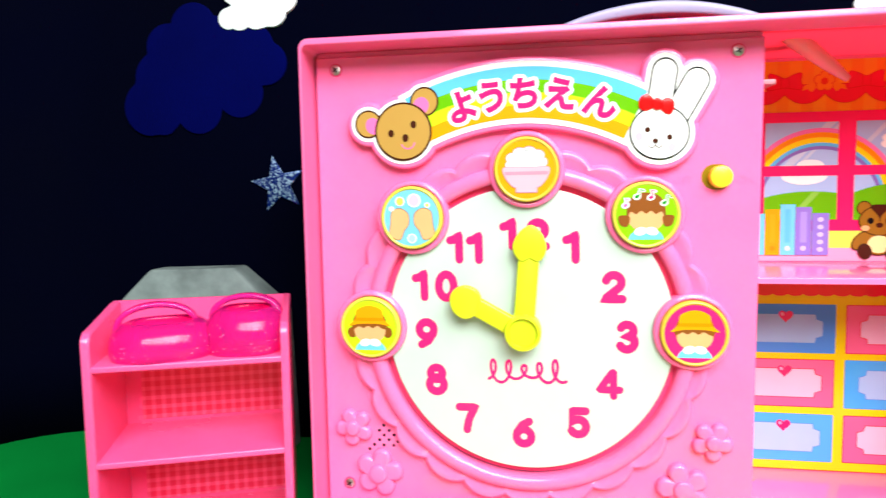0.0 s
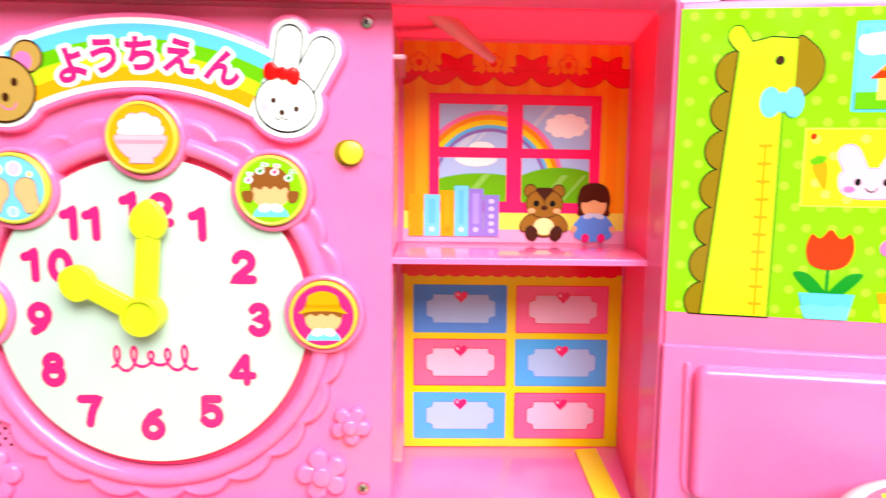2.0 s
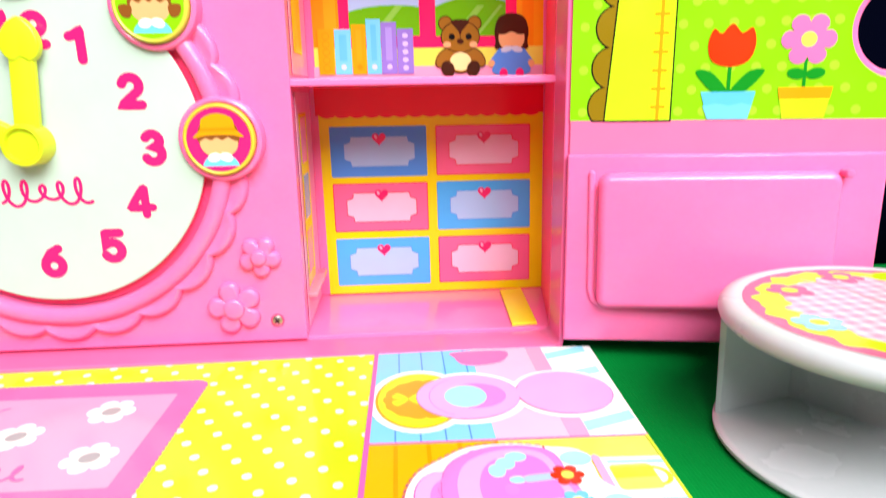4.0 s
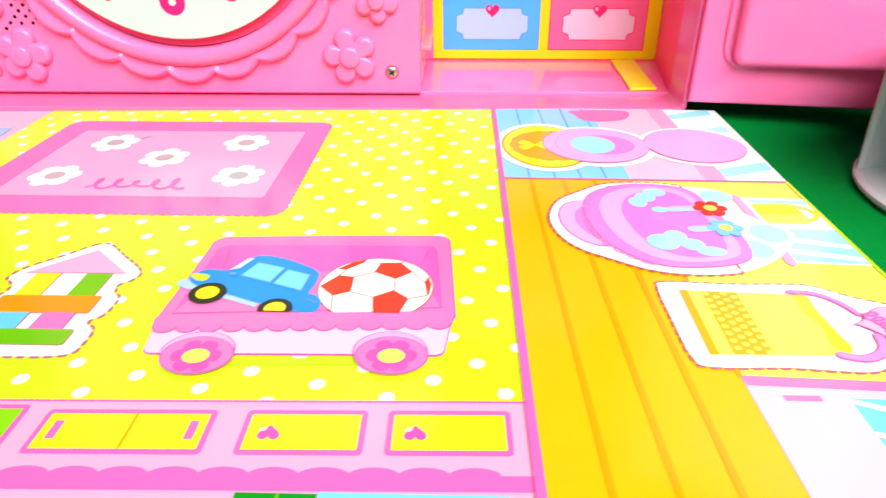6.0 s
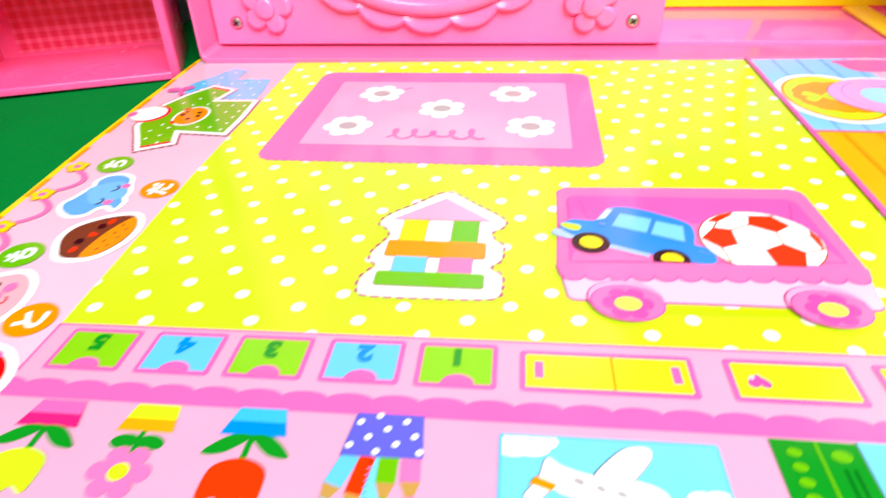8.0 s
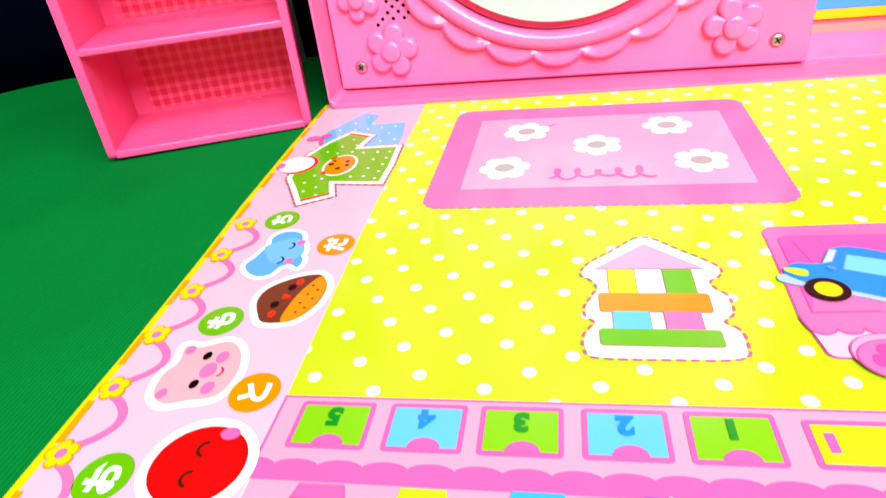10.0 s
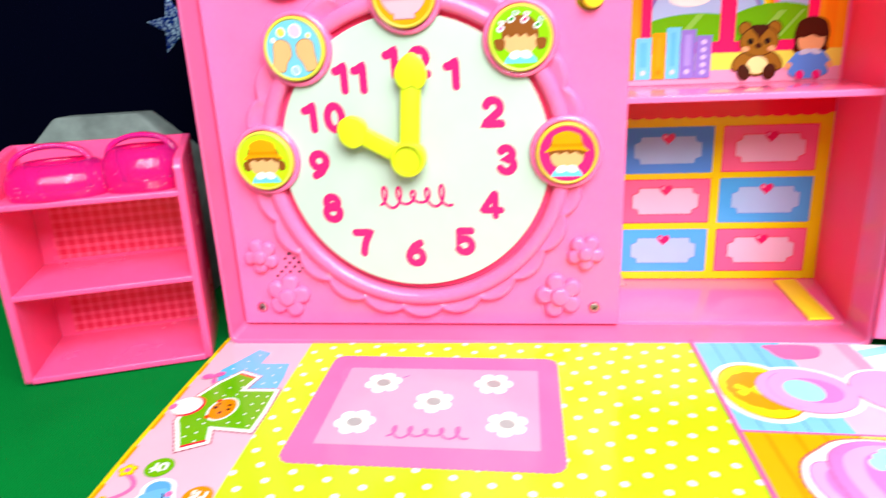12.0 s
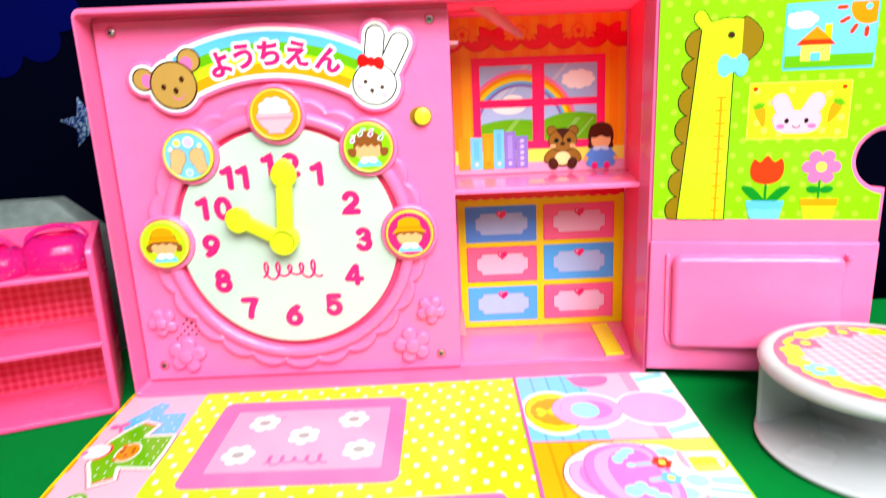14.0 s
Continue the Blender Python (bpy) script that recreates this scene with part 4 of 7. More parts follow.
def niche():
    prism("shelf_board", [(110.6, -1), (231.2, -1), (241.8, 67), (110.6, 67)], 124.6, 127.7, PINK_GLOSS, case, 0.7)
    back = block("back_print", 113.4, 242.0, 68.95, 69.3, 5.2, 241.0, PINK, case)
    f = NICHE
    # upper picture: curtain and window
    flat("wallpaper", rect(114.6, 127.2, 239.8, 235.6), f, 1, PAPER_AMBER, back)
    patches("wallpaper_stripes", [rect(121.0 + 12.6 * k, 127.2, min(239.8, 127.4 + 12.6 * k), 235.6) for k in range(10)], f, 2, PAPER_GOLD, back)
    flat("sill", rect(114.6, 134.4, 239.6, 144.2), f, 3, LEMON_PALE, back)
    flat("skirting", rect(114, 127.2, 239.6, 134.4), f, 3, ROSE_LIGHT, back)
    for k in range(7):
        cx = 113.2 + 20.56 * k
        swag = clip([(cx - 10.3, 223.4), (cx - 10.3, 218.0)] + [(cx + 10.3 * u, 218.0 - 5.1 * (1 - abs(u) ** 2.2)) for u in (i / 8 - 1 for i in range(17))] + [(cx + 10.3, 218.0), (cx + 10.3, 223.4)], 114.8, 212, 239.8, 222.6)
        if len(swag) > 2:
            flat("valance", grow(swag, 0.4), f, 3.5, RED, back), flat("valance", swag, f, 4.5, CRIMSON, back)
    for cx in (144.0, 185.2, 226.9):
        loop = smooth([(cx, 226.2), (cx - 4.6, 228.2), (cx - 8.4, 228.8), (cx - 8.2, 224.6), (cx - 9.0, 220.6), (cx - 4.0, 221.0), (cx, 221.6), (cx + 4.0, 221.0), (cx + 9.0, 220.6), (cx + 8.2, 224.6), (cx + 8.4, 228.8), (cx + 4.6, 228.2)], 4)
        flat("valance_bow", grow(loop, 0.4), f, 5, RED, back), flat("valance_bow", loop, f, 6, CRIMSON, back)
        for sx in (-2.0, 2.0):
            flat("valance_line", stroke([(cx + sx, 227.0), (cx + sx, 221.6)], 0.4, 3), f, 7, RED, back)
    for cx in (123.2, 164.1, 205.7):
        for sx in (-1, 1):
            tail = clip([(cx + sx * 2.5, 223.0), (cx + sx * 6.2, 218.8), (cx + sx * 8.6, 220.4), (cx + sx * 11.4, 219.6), (cx + sx * 10.2, 222.2), (cx + sx * 5.5, 223.8)], 114.8, 210, 240, 240)
            flat("valance_ribbon", tail, f, 6.5, PAPER_AMBER, back)
        flat("valance_flower", grow(petals(cx, 224.3, 5.2, 5, 0.34, 90), 0.45), f, 7.2, VERMILION, back)
        flat("valance_flower", petals(cx, 224.3, 5.2, 5, 0.34, 90), f, 8.2, PAPER_AMBER, back)
        flat("dot", ell(cx, 224.3, 1.9, n=16), f, 9.2, VERMILION, back)
    flat("window_frame", rect(128.8, 143.8, 225.0, 208.3), f, 5, FRAME_PINK, back)
    panes = ((134.4, 179.4, 172.1, 202.7), (181.0, 179.2, 219.0, 202.8), (134.3, 150.0, 172.0, 173.8), (180.7, 149.7, 218.9, 174.0))
    for q in panes:
        flat("sky", rect(*q), f, 6, POWDER, back)
        for r0, r1, m in ((39.8, 42.0, ROSE), (37.0, 39.8, ORANGE), (34.2, 37.0, SUN_YELLOW), (32.4, 34.2, SKY), (30.5, 32.4, VIOLET)):
            bow = [clip(arc_band(163.0, 157.5, r0, r1, a, a + 9, 4), *q) for a in range(0, 180, 9)]
            if any(len(b) > 2 for b in bow):
                patches("rainbow", [b for b in bow if len(b) > 2], f, 8, m, back)
    for q, shape in ((panes[1], ell(206, 191, 13.5, 6.6)), (panes[0], ell(158, 179.6, 7, 3.0)), (panes[2], ell(155, 174, 12, 5))):
        c = clip(cloud(205.4, 191.8, 11.4, 6.8, 9, 0.14) if q is panes[1] else shape, *q)
        flat("printed_cloud", c, f, 9.4, WHITE, back)
    flat("hill", clip(ell(158.5, 146, 44, 19.4), *panes[2]), f, 10.4, GRASS, back)
    flat("hill", clip(ell(203, 146, 37, 23.2), *panes[3]), f, 10.4, GRASS, back)
    for q, x, w in ((panes[0], 158, 5), (panes[0], 165, 2), (panes[1], 188, 3)):
        band = clip([(x - 14, q[1]), (x - 14 + w, q[1]), (x + 8 + w, q[3]), (x + 8, q[3])], *q)
        flat("shine", band, f, 7, SKY_PALE, back)
    for q, x, w in ((panes[2], 152, 4), (panes[3], 196, 4), (panes[3], 208, 2)):
        cut = (q[0], q[1], q[2], 165)
        flat("shine", clip([(x - 6, q[1]), (x - 6 + w, q[1]), (x + 10 + w, 168), (x + 10, 168)], *cut), f, 11.4, GRASS_PALE, back)
    f = NICHE @ Matrix.Translation((0, 0, 0.22))
    BOOK_MARK = ink("book_mark_ink", (0.62, 0.58, 0.88))
    violet = ink("book_stripe_ink", (0.42, 0.36, 0.74))
    for x0, x1, z1, m, m2 in ((117.1, 125.5, 153.6, AMBER, PAPER_GOLD), (126.0, 134.8, 153.4, CYAN, SKY), (135.2, 142.8, 155.7, AMBER, PAPER_GOLD), (143.1, 150.8, 158.4, CYAN, SKY), (151.0, 159.3, 156.9, LAVENDER, violet), (159.6, 168.3, 153.5, LAVENDER, violet)):
        flat("printed_book", rect(x0, 130.4, x1, z1), f, 10, m, back)
        if x0 in (117.1, 159.6):
            ring = x0 == 117.1
            for k in range(5):
                o = ell((x0 + x1) / 2, 133.6 + 4.1 * k, 2.0 if ring else 1.6, 1.9 if ring else 1.3, 0, 16)
                flat("book_mark", o, f, 11, ORANGE if ring else BOOK_MARK, back)
                if ring:
                    flat("book_mark", grow(o, -0.4), f, 12, m, back)
        else:
            flat("book_stripe", rect(x0 + 2.4, 137.4, x1 - 2.4, z1 - 2.6), f, 11, m2, back)
            flat("book_mark", ell((x0 + x1) / 2, 134.2, 1.5, 1.4, 0, 16), f, 11, BOOK_MARK if m is LAVENDER else SKY_PALE if m is not AMBER else ORANGE, back)
    # bear and doll as plain shapes
    f = NICHE @ Matrix.Translation((-0.7, -0.4, 0.22))
    for o, lv in ((ell(186.7, 156.4, 3.4), 10), (ell(202.5, 156.4, 3.4), 10), (ell(194.6, 138.6, 8.4, 7.4), 10.6), (ell(185.6, 138.8, 3.2, 5.6, -42), 10.2), (ell(203.6, 138.8, 3.2, 5.6, 42), 10.2), (ell(194.7, 149.6, 10.2, 7.7), 11.8)):
        flat("printed_bear", grow(o, 0.55), f, lv, BROWN, back), flat("printed_bear", o, f, lv + 1.1, FUR, back)
    for o, m, lv in ((ell(187.6, 133, 3.6, 4.4, 20), BROWN, 13.4), (ell(201.6, 133, 3.6, 4.4, -20), BROWN, 13.4), (ell(194.6, 136.8, 5.8, 4.8), ink("bear_belly_ink", (0.86, 0.80, 0.42)), 13), (ell(190.0, 149.6, 1.7, n=16), BLACK, 14.6), (ell(199.2, 149.6, 1.7, n=16), BLACK, 14.6), (ell(194.6, 147.2, 1.9, 1.4, 0, 16), BROWN, 14.6), (smooth([(189.6, 157.4), (194.6, 158.4), (199.6, 157.4), (195.4, 152), (194.6, 148.4), (193.8, 152)]), BROWN, 13.6), (ell(187.4, 145.6, 2.2, 1.5, 0, 16), SKIN, 14), (ell(201.8, 145.6, 2.2, 1.5, 0, 16), SKIN, 14)):
        flat("printed_bear", o, f, lv, m, back)
    f = NICHE @ Matrix.Translation((-0.9, -1.2, 0.22))
    hair = smooth([(223, 162.2), (230, 160), (232.4, 153.4), (231.8, 148), (232.2, 144.4), (228, 143.6), (223, 144.4), (218, 143.6), (213.8, 144.4), (214.2, 148), (213.6, 153.4), (216, 160)], 4)
    dress = smooth([(218.4, 144.6), (227.8, 144.6), (230.6, 139), (233.6, 132), (223, 129.4), (212.4, 132), (215.4, 139)], 4)
    for o, m, lv in ((hair, BROWN, 10), (ell(223, 149.6, 7.2, 6.8), SKIN, 11), (smooth([(215.6, 152.4), (219, 151.4), (223, 152.8), (227, 151.4), (230.4, 152.4), (228, 159.6), (218, 159.6)], 4), BROWN, 12), (stroke([(217, 142.6), (212.6, 137.2)], 3.4, 6), CORNFLOWER, 11), (stroke([(229.2, 142.6), (233.4, 137.2)], 3.4, 6), CORNFLOWER, 11), (ell(212.0, 136.4, 1.9, n=18), SKIN, 12), (ell(234.0, 136.4, 1.9, n=18), SKIN, 12), (dress, CORNFLOWER, 12), (ell(220.2, 143.8, 3.2, 1.5, 12), SKY_PALE, 13), (ell(226.0, 143.8, 3.2, 1.5, -12), SKY_PALE, 13), (ell(218.6, 131.4, 2.3, 2.5), HOT, 13), (ell(227.6, 131.4, 2.3, 2.5), HOT, 13)):
        flat("printed_doll", o, f, lv, m, back)
    f = NICHE
    # lower picture: six drawers under a scalloped awning
    flat("drawer_front", rect(114.5, 8.0, 240.2, 117.0), f, 1, SUN_YELLOW, back)
    flat("awning", rect(113, 109.0, 240.2, 123.8), f, 3, CRIMSON, back)
    patches("awning_scallop", [clip(ell(119.8 + 8.1 * k, 109.2, 4.4, 1.7, 0, 18, 180, 360), 113, 100, 240.2, 120) for k in range(15)], f, 3, CRIMSON, back)
    flat("rim_line", rect(114.0, 7.4, 240.6, 8.0), f, 2, VERMILION, back)
    for row in range(3):
        for col in range(2):
            x0, z0 = (120.4, 179.5)[col], (75.8, 44.7, 13.2)[row]
            x1, z1 = x0 + 52.9, z0 + 26.6
            blue = (row + col) % 2 == 0
            flat("printed_drawer", rrect(x0 - 0.5, z0 - 0.5, x1 + 0.5, z1 + 0.5, 0.8), f, 2, CORNFLOWER if blue else CRIMSON, back)
            flat("printed_drawer", rrect(x0, z0, x1, z1, 0.8), f, 3, DRAWER_SKY if blue and row else CORNFLOWER if blue else DRAWER_ROSE, back)
            c = 4.0
            a0, a1, b0, b1 = x0 + 7.2, x1 - 6.4, z0 + 5.4, z1 - 5.2
            plate = [(a0 + c, b0), (a1 - c, b0), (a1 - c + 0.6, b0 + c - 1.2), (a1, b0 + c), (a1, b1 - c), (a1 - c + 0.6, b1 - c + 1.2), (a1 - c, b1), (a0 + c, b1), (a0 + c - 0.6, b1 - c + 1.2), (a0, b1 - c), (a0, b0 + c), (a0 + c - 0.6, b0 + c - 1.2)]
            flat("name_plate", grow(plate, 0.4), f, 4, CORNFLOWER if blue else CRIMSON, back)
            flat("name_plate", plate, f, 5, POWDER if blue else BLUSH, back)
            flat("printed_heart", heart((a0 + a1) / 2, b1 - 1.4, 8.2), f, 7, MAGENTA, back)
            flat("shine", ell((a0 + a1) / 2 - 1.8, b1 + 0.1, 0.8, 1.1, 30, 12), f, 8, ROSE_LIGHT, back)
    # printed strip on the inner side wall
    side = face_frame((0.1106, 0, 0), (0, 1, 0), (0, 0, 1))
    strip = slab("side_print", rect(8, 8, 60, 122), side, 0.1, 0.3, ROSE_LIGHT, case)
    flat("stripe", rect(14, 26, 40, 112), side @ Matrix.Translation((0, 0, 0.35)), 1, SUN_YELLOW, strip)
    for k in range(3):
        flat("stripe", rect(18, 32 + 28 * k, 36, 54 + 28 * k), side @ Matrix.Translation((0, 0, 0.35)), 2, (ROSE, CORNFLOWER, ROSE)[k], strip)
    strip2 = slab("side_print", rect(8, 130, 60, 234), side, 0.1, 0.3, ROSE_LIGHT, case)
    flat("stripe", rect(14, 140, 42, 232), side @ Matrix.Translation((0, 0, 0.35)), 1, SUN_YELLOW, strip2)
    # pegs, ledge and swinging catch
    block("wall_ledge", 110.5, 115.5, 10, 58, 22, 24.4, CLEAR_PINK, case, 0.8)
    prism("wall_ledge", [(110.4, -1.0), (115.6, -1.0), (116.4, 0.4), (114.6, 60), (110.4, 60)], 217.6, 219.8, CLEAR_PINK, case, 0.6)
    catch = [(127.6, 21.4, 244.4), (131.6, 22.6, 242.0), (139.6, 25.0, 236.8), (149.6, 28.0, 230.0), (159.4, 31.0, 223.2)]
    tube("swing_catch", [Vector(q) * MM for q in catch], [0.0042, 0.0046, 0.0043, 0.0034, 0.0018], CLEAR_PINK, case, "see-through pink plastic swing catch", n=12)
    prism("floor_strip", [(212.6, 3.6), (225.6, 4.6), (228.6, 64), (215.6, 62)], 5.0, 6.3, YELLOW_PLASTIC, case, 0.4, "flat yellow plastic strip")


niche()


# ---- the door, swung open ----
def door():
    notch = arc(124.5, 139, 17.2, 253, 107, 24)
    outline = [(-1.2, 6.4), (123.2, 9.8), (123.6, notch[0][1])] + notch[1:-1] + [(123.6, notch[-1][1]), (122.6, 228)] + arc(117.6, 229.5, 5, 0, 90, 6) + [(-1.2, 234.5)]
    body = slab("door", outline, DOOR, -6.5, 0, PINK, case, 1.2, "pink plastic door with a bright green printed sheet")
    slab("door_base", [(-1.6, 6.2), (123.0, 9.6), (123.2, 91.4), (-1.6, 90.2)], DOOR, -0.5, 3.4, PINK, body, 1.4)
    slab("door_tray", rrect(-46.4, -29.6, 47.4, 29.4, 5, 8), moved(DOOR, 58.2, 54.2, 0, 0.8), 3.0, 10.6, PINK, body, 3.4, steps=6)
    slab("tray_rib", stroke([(8.8, 82.4), (9.6, 31), (10.8, 26.8), (14.4, 24.0), (22, 23.2)], 2.8), DOOR, 3.0, 5.2, PINK, body, 1.1)
    turned("tray_stud", [(1.7, 3), (1.7, 9.2), (1.2, 9.9), (0, 10.0)], moved(DOOR, 107.2, 83.4), PINK, body, n=24)
    flat("plain_band", rect(-0.6, 90, 122.8, 104.4), DOOR, 0.4, ink("band_pink_ink", (0.90, 0.25, 0.45)), body)
    f = DOOR
    inner = arc(124.5, 139, 19.6, 262, 98, 24)
    sheet = [(-1.0, 104.6), (121.6, 104.4), (121.7, inner[0][1])] + inner + [(121.6, inner[-1][1]), (121.0, 229), (-1.0, 231.5)]
    flat("green_sheet", sheet, f, 1, LIME_INK, body)
    marks = []
    for i in range(16):
        for j in range(15):
            x, z = 4 + 9.6 * i + (4.8 if j % 2 else 0), 108 + 8.6 * j
            if x < 119 and z < 229 and math.hypot(x - 124.5, z - 139) > 23:
                marks.append(ell(x, z, 1.9, n=12))
    patches("pale_dots", marks, f, 2, ink("pale_lime_ink", (0.48, 0.78, 0.06)), body)
    # long-necked animal height chart
    for k in range(7):
        x, z = 21.4 - 1.2 * k, 205.7 - 15.95 * k
        o = clip(ell(x, z, 7.8, 8.2, 0, 36), -5, 104.6, 60, 240)
        flat("mane", grow(o, 0.6), f, 3, BLACK, body), flat("mane", o, f, 4, OLIVE, body)
    neck = [(22.0, 214), (13.2, 104.6), (39.2, 104.6), (39.4, 191), (43.4, 197), (43.4, 218.4), (34, 219.2), (26.6, 217.4)]
    ear = smooth([(22.4, 213.6), (17.6, 219.2), (19, 223.4), (22.4, 223.6), (25.2, 219.6), (26.4, 216.8)])
    flat("ear", grow(ear, 0.45), f, 5, BLACK, body), flat("ear", ear, f, 6, LEMON, body)
    flat("neck", grow(neck, 0.6), f, 5, BLACK, body), flat("neck", neck, f, 7, LEMON, body)
    snout = smooth([(43.4, 218.2), (49, 216.4), (53.4, 210.5), (53.2, 203), (48, 196.6), (43.4, 196.6)])
    flat("snout", grow(snout, 0.45), f, 6, BLACK, body), flat("snout", snout, f, 7.5, OLIVE, body)
    flat("dot", ell(37.4, 210, 1.9, n=20), f, 8, BROWN, body)
    for o in (ell(34.8, 193.4, 3.5, 5.8), ell(43.6, 193.4, 3.4, 5.8), ell(39.2, 193.4, 1.8, 3.8)):
        flat("bow", grow(o, 0.3), f, 8, SKY, body), flat("bow", o, f, 9, CYAN, body)
    flat("scale", rect(33.5, 104.8, 34.9, 176.4), f, 8, AMBER, body)
    for k in range(10):
        flat("scale_mark", rect(31.3, 109.3 + 7.33 * k, 37.1, 110.6 + 7.33 * k), f, 9, AMBER, body)
    # picture of a house under a sun
    flat("picture", rrect(64.6, 189.4, 110.2, 224.6, 0.6), f, 3, SKY, body), flat("picture", rect(65.6, 190.4, 109.4, 223.8), f, 4, CYAN, body)
    flat("printed_grass", rect(65.6, 190.4, 109.4, 197.2), f, 5, GRASS, body)
    flat("printed_cloud", clip(cloud(72.4, 215.8, 8, 4.6, 6), 65.6, 190, 109, 223.8), f, 5, WHITE, body)
    flat("printed_wall", rect(73.4, 194, 88.2, 203), f, 6, LEMON_PALE, body), flat("chimney", rect(84.6, 203, 88.2, 213), f, 6, SUN_YELLOW, body)
    flat("printed_roof", [(70.4, 202.4), (90.8, 202.2), (80.6, 212.2)], f, 7, VERMILION, body), flat("printed_roof", [(73.2, 205.4), (88, 205.2), (80.6, 212.2)], f, 8, ORANGE, body)
    flat("printed_door", rrect(78.4, 194.2, 83.4, 198.4, 0.8), f, 8, SKY, body)
    flat("printed_sun", clip(ell(105.2, 221.2, 8.8, 9.2), 65.6, 190, 109.4, 223.8), f, 5, ORANGE, body)
    for a in (180, 210, 240, 269):
        ca, sa = math.cos(radians(a)), math.sin(radians(a))
        flat("ray", stroke([(105.2 + 11.0 * ca, 221.2 + 11.0 * sa), (105.2 + 15.0 * ca, 221.2 + 15.0 * sa)], 2.2, 2), f, 5, VERMILION, body)
    flat("tack", ell(105, 221, 1.7, n=16), f, 6, CYAN, body), flat("tack", ell(68.4, 220.6, 1.3, n=16), f, 6, SKY, body)
    # picture of a rabbit between carrots
    flat("picture", rect(48.8, 151.4, 101.2, 183.2), f, 3, LEMON_PALE, body), flat("picture", rect(49.3, 151.9, 100.7, 182.7), f, 4, LEMON, body)
    spots = [(53, 178.6), (60, 172), (58, 156.4), (71, 178.8), (80, 172.4), (90, 176), (97, 163), (88, 156), (66, 154.4), (96, 155), (54, 161)]
    patches("pale_dots", [ell(x, z, 1.8, n=14) for x, z in spots], f, 5, LEMON_PALE, body)
    head = [smooth([(62.6, 160.4), (65, 166.4), (84, 166.4), (86.6, 160.4), (82, 155.4), (67, 155.4)]), stroke([(69, 165), (65.6, 172.4)], 8.4, 8), stroke([(80.2, 165), (84.2, 172.4)], 8.4, 8)]
    for o in head:
        flat("printed_rabbit", grow(o, 0.35), f, 5.5, ROSE, body), flat("printed_rabbit", o, f, 6, BLUSH, body)
    for o, m in ((ell(69.4, 161.6, 1.2, 1.5, 0, 16), BLACK), (ell(79.6, 161.6, 1.2, 1.5, 0, 16), BLACK), (ell(66.4, 158.6, 2.2, 1.3, 0, 16), ROSE), (ell(82.6, 158.6, 2.2, 1.3, 0, 16), ROSE), (stroke(arc(74.5, 159.8, 2.1, 200, 340, 8), 0.5, 3), BROWN)):
        flat("mark", o, f, 7, m, body)
    for x, z, t in ((55.8, 165, 15), (93.2, 166.4, -22)):
        g = moved(f, x, z, 0, t)
        flat("printed_carrot", smooth([(-2.6, 4), (2.6, 4), (2.2, -1.5), (0.6, -6.4), (-0.6, -6.4), (-2.2, -1.5)]), g, 6, AMBER, body)
        flat("carrot_top", cloud(0, 5.4, 2.8, 1.8, 5, 0.2), g, 7, GRASS, body)
    flat("tack", ell(52, 179.8, 1.3, n=16), f, 6, VERMILION, body), flat("tack", ell(97.4, 179.6, 1.3, n=16), f, 6, VERMILION, body)
    # two flower pots
    flat("stem", rect(60.6, 114, 62.0, 127), f, 4, LEAF, body)
    for s in (-1, 1):
        flat("leaf", smooth([(61.4, 115), (61.4 + s * 6, 115.4), (61.4 + s * 13.2, 123.6), (61.4 + s * 7, 123.4)]), f, 5, LEAF, body)
    flat("tulip", smooth([(61.4, 125.4), (54.4, 127.6), (52.4, 134), (54.2, 140.2), (57.4, 138.4), (61.2, 142.2), (65, 138.4), (68.8, 140.4), (70.4, 134), (68, 127.6)], 4), f, 6, VERMILION, body)
    flat("flower_pot", [(50.8, 115.6), (71.8, 115.6), (69.4, 104.7), (54, 104.7)], f, 6, SKY, body), flat("pot_water", [(51.8, 110), (57, 111), (62, 110), (67, 111), (70.6, 110), (69.4, 104.7), (54, 104.7)], f, 7, CYAN, body)
    flat("stem", rect(88.9, 116, 90.1, 128), f, 4, LEAF, body)
    flat("leaf", ell(86.4, 122.2, 3.6, 2.2, -8), f, 5, LEAF, body), flat("leaf", ell(93.4, 122.2, 3.6, 2.2, 8), f, 5, LEAF, body)
    flat("flower", petals(89.7, 135.2, 10.2, 6, 0.36, 0), f, 6, ROSE, body), flat("flower_middle", ell(89.7, 135.2, 2.9, n=24), f, 7, LEMON_PALE, body)
    flat("flower_pot", [(80, 117), (100.4, 117), (98.2, 104.7), (82.4, 104.7)], f, 6, LEMON, body), flat("pot_band", [(80, 117), (100.4, 117), (99.6, 112.4), (80.8, 112.4)], f, 7, AMBER, body)


door()

# the whole case stands a little askew, raised on the clock's side
case.location.z += 0.002
case.rotation_euler = (0, 0.008, 0)

# ---- fold-out printed mat ----
mat = thing("play_mat", (0.067, -0.15, 0), "glossy fold-out play mat printed with toys and rooms", "play mat")
F = MAT_PLANE
G = MAT_FLAT
H = MAT_LEVEL
EDGE_WEST = [(-111.0, -17.5), (-110.0, -72), (-108.3, -123), (-106.2, -155), (-104.4, -200), (-103.0, -290)]
EDGE_EAST = [(242.2, -290), (242.2, -155), (243.8, -99), (247.2, -20.4)]
board = slab("mat_board", EDGE_WEST + EDGE_EAST, G, -4, 0, ink("mat_card", (0.80, 0.66, 0.74)), mat, 0.3)


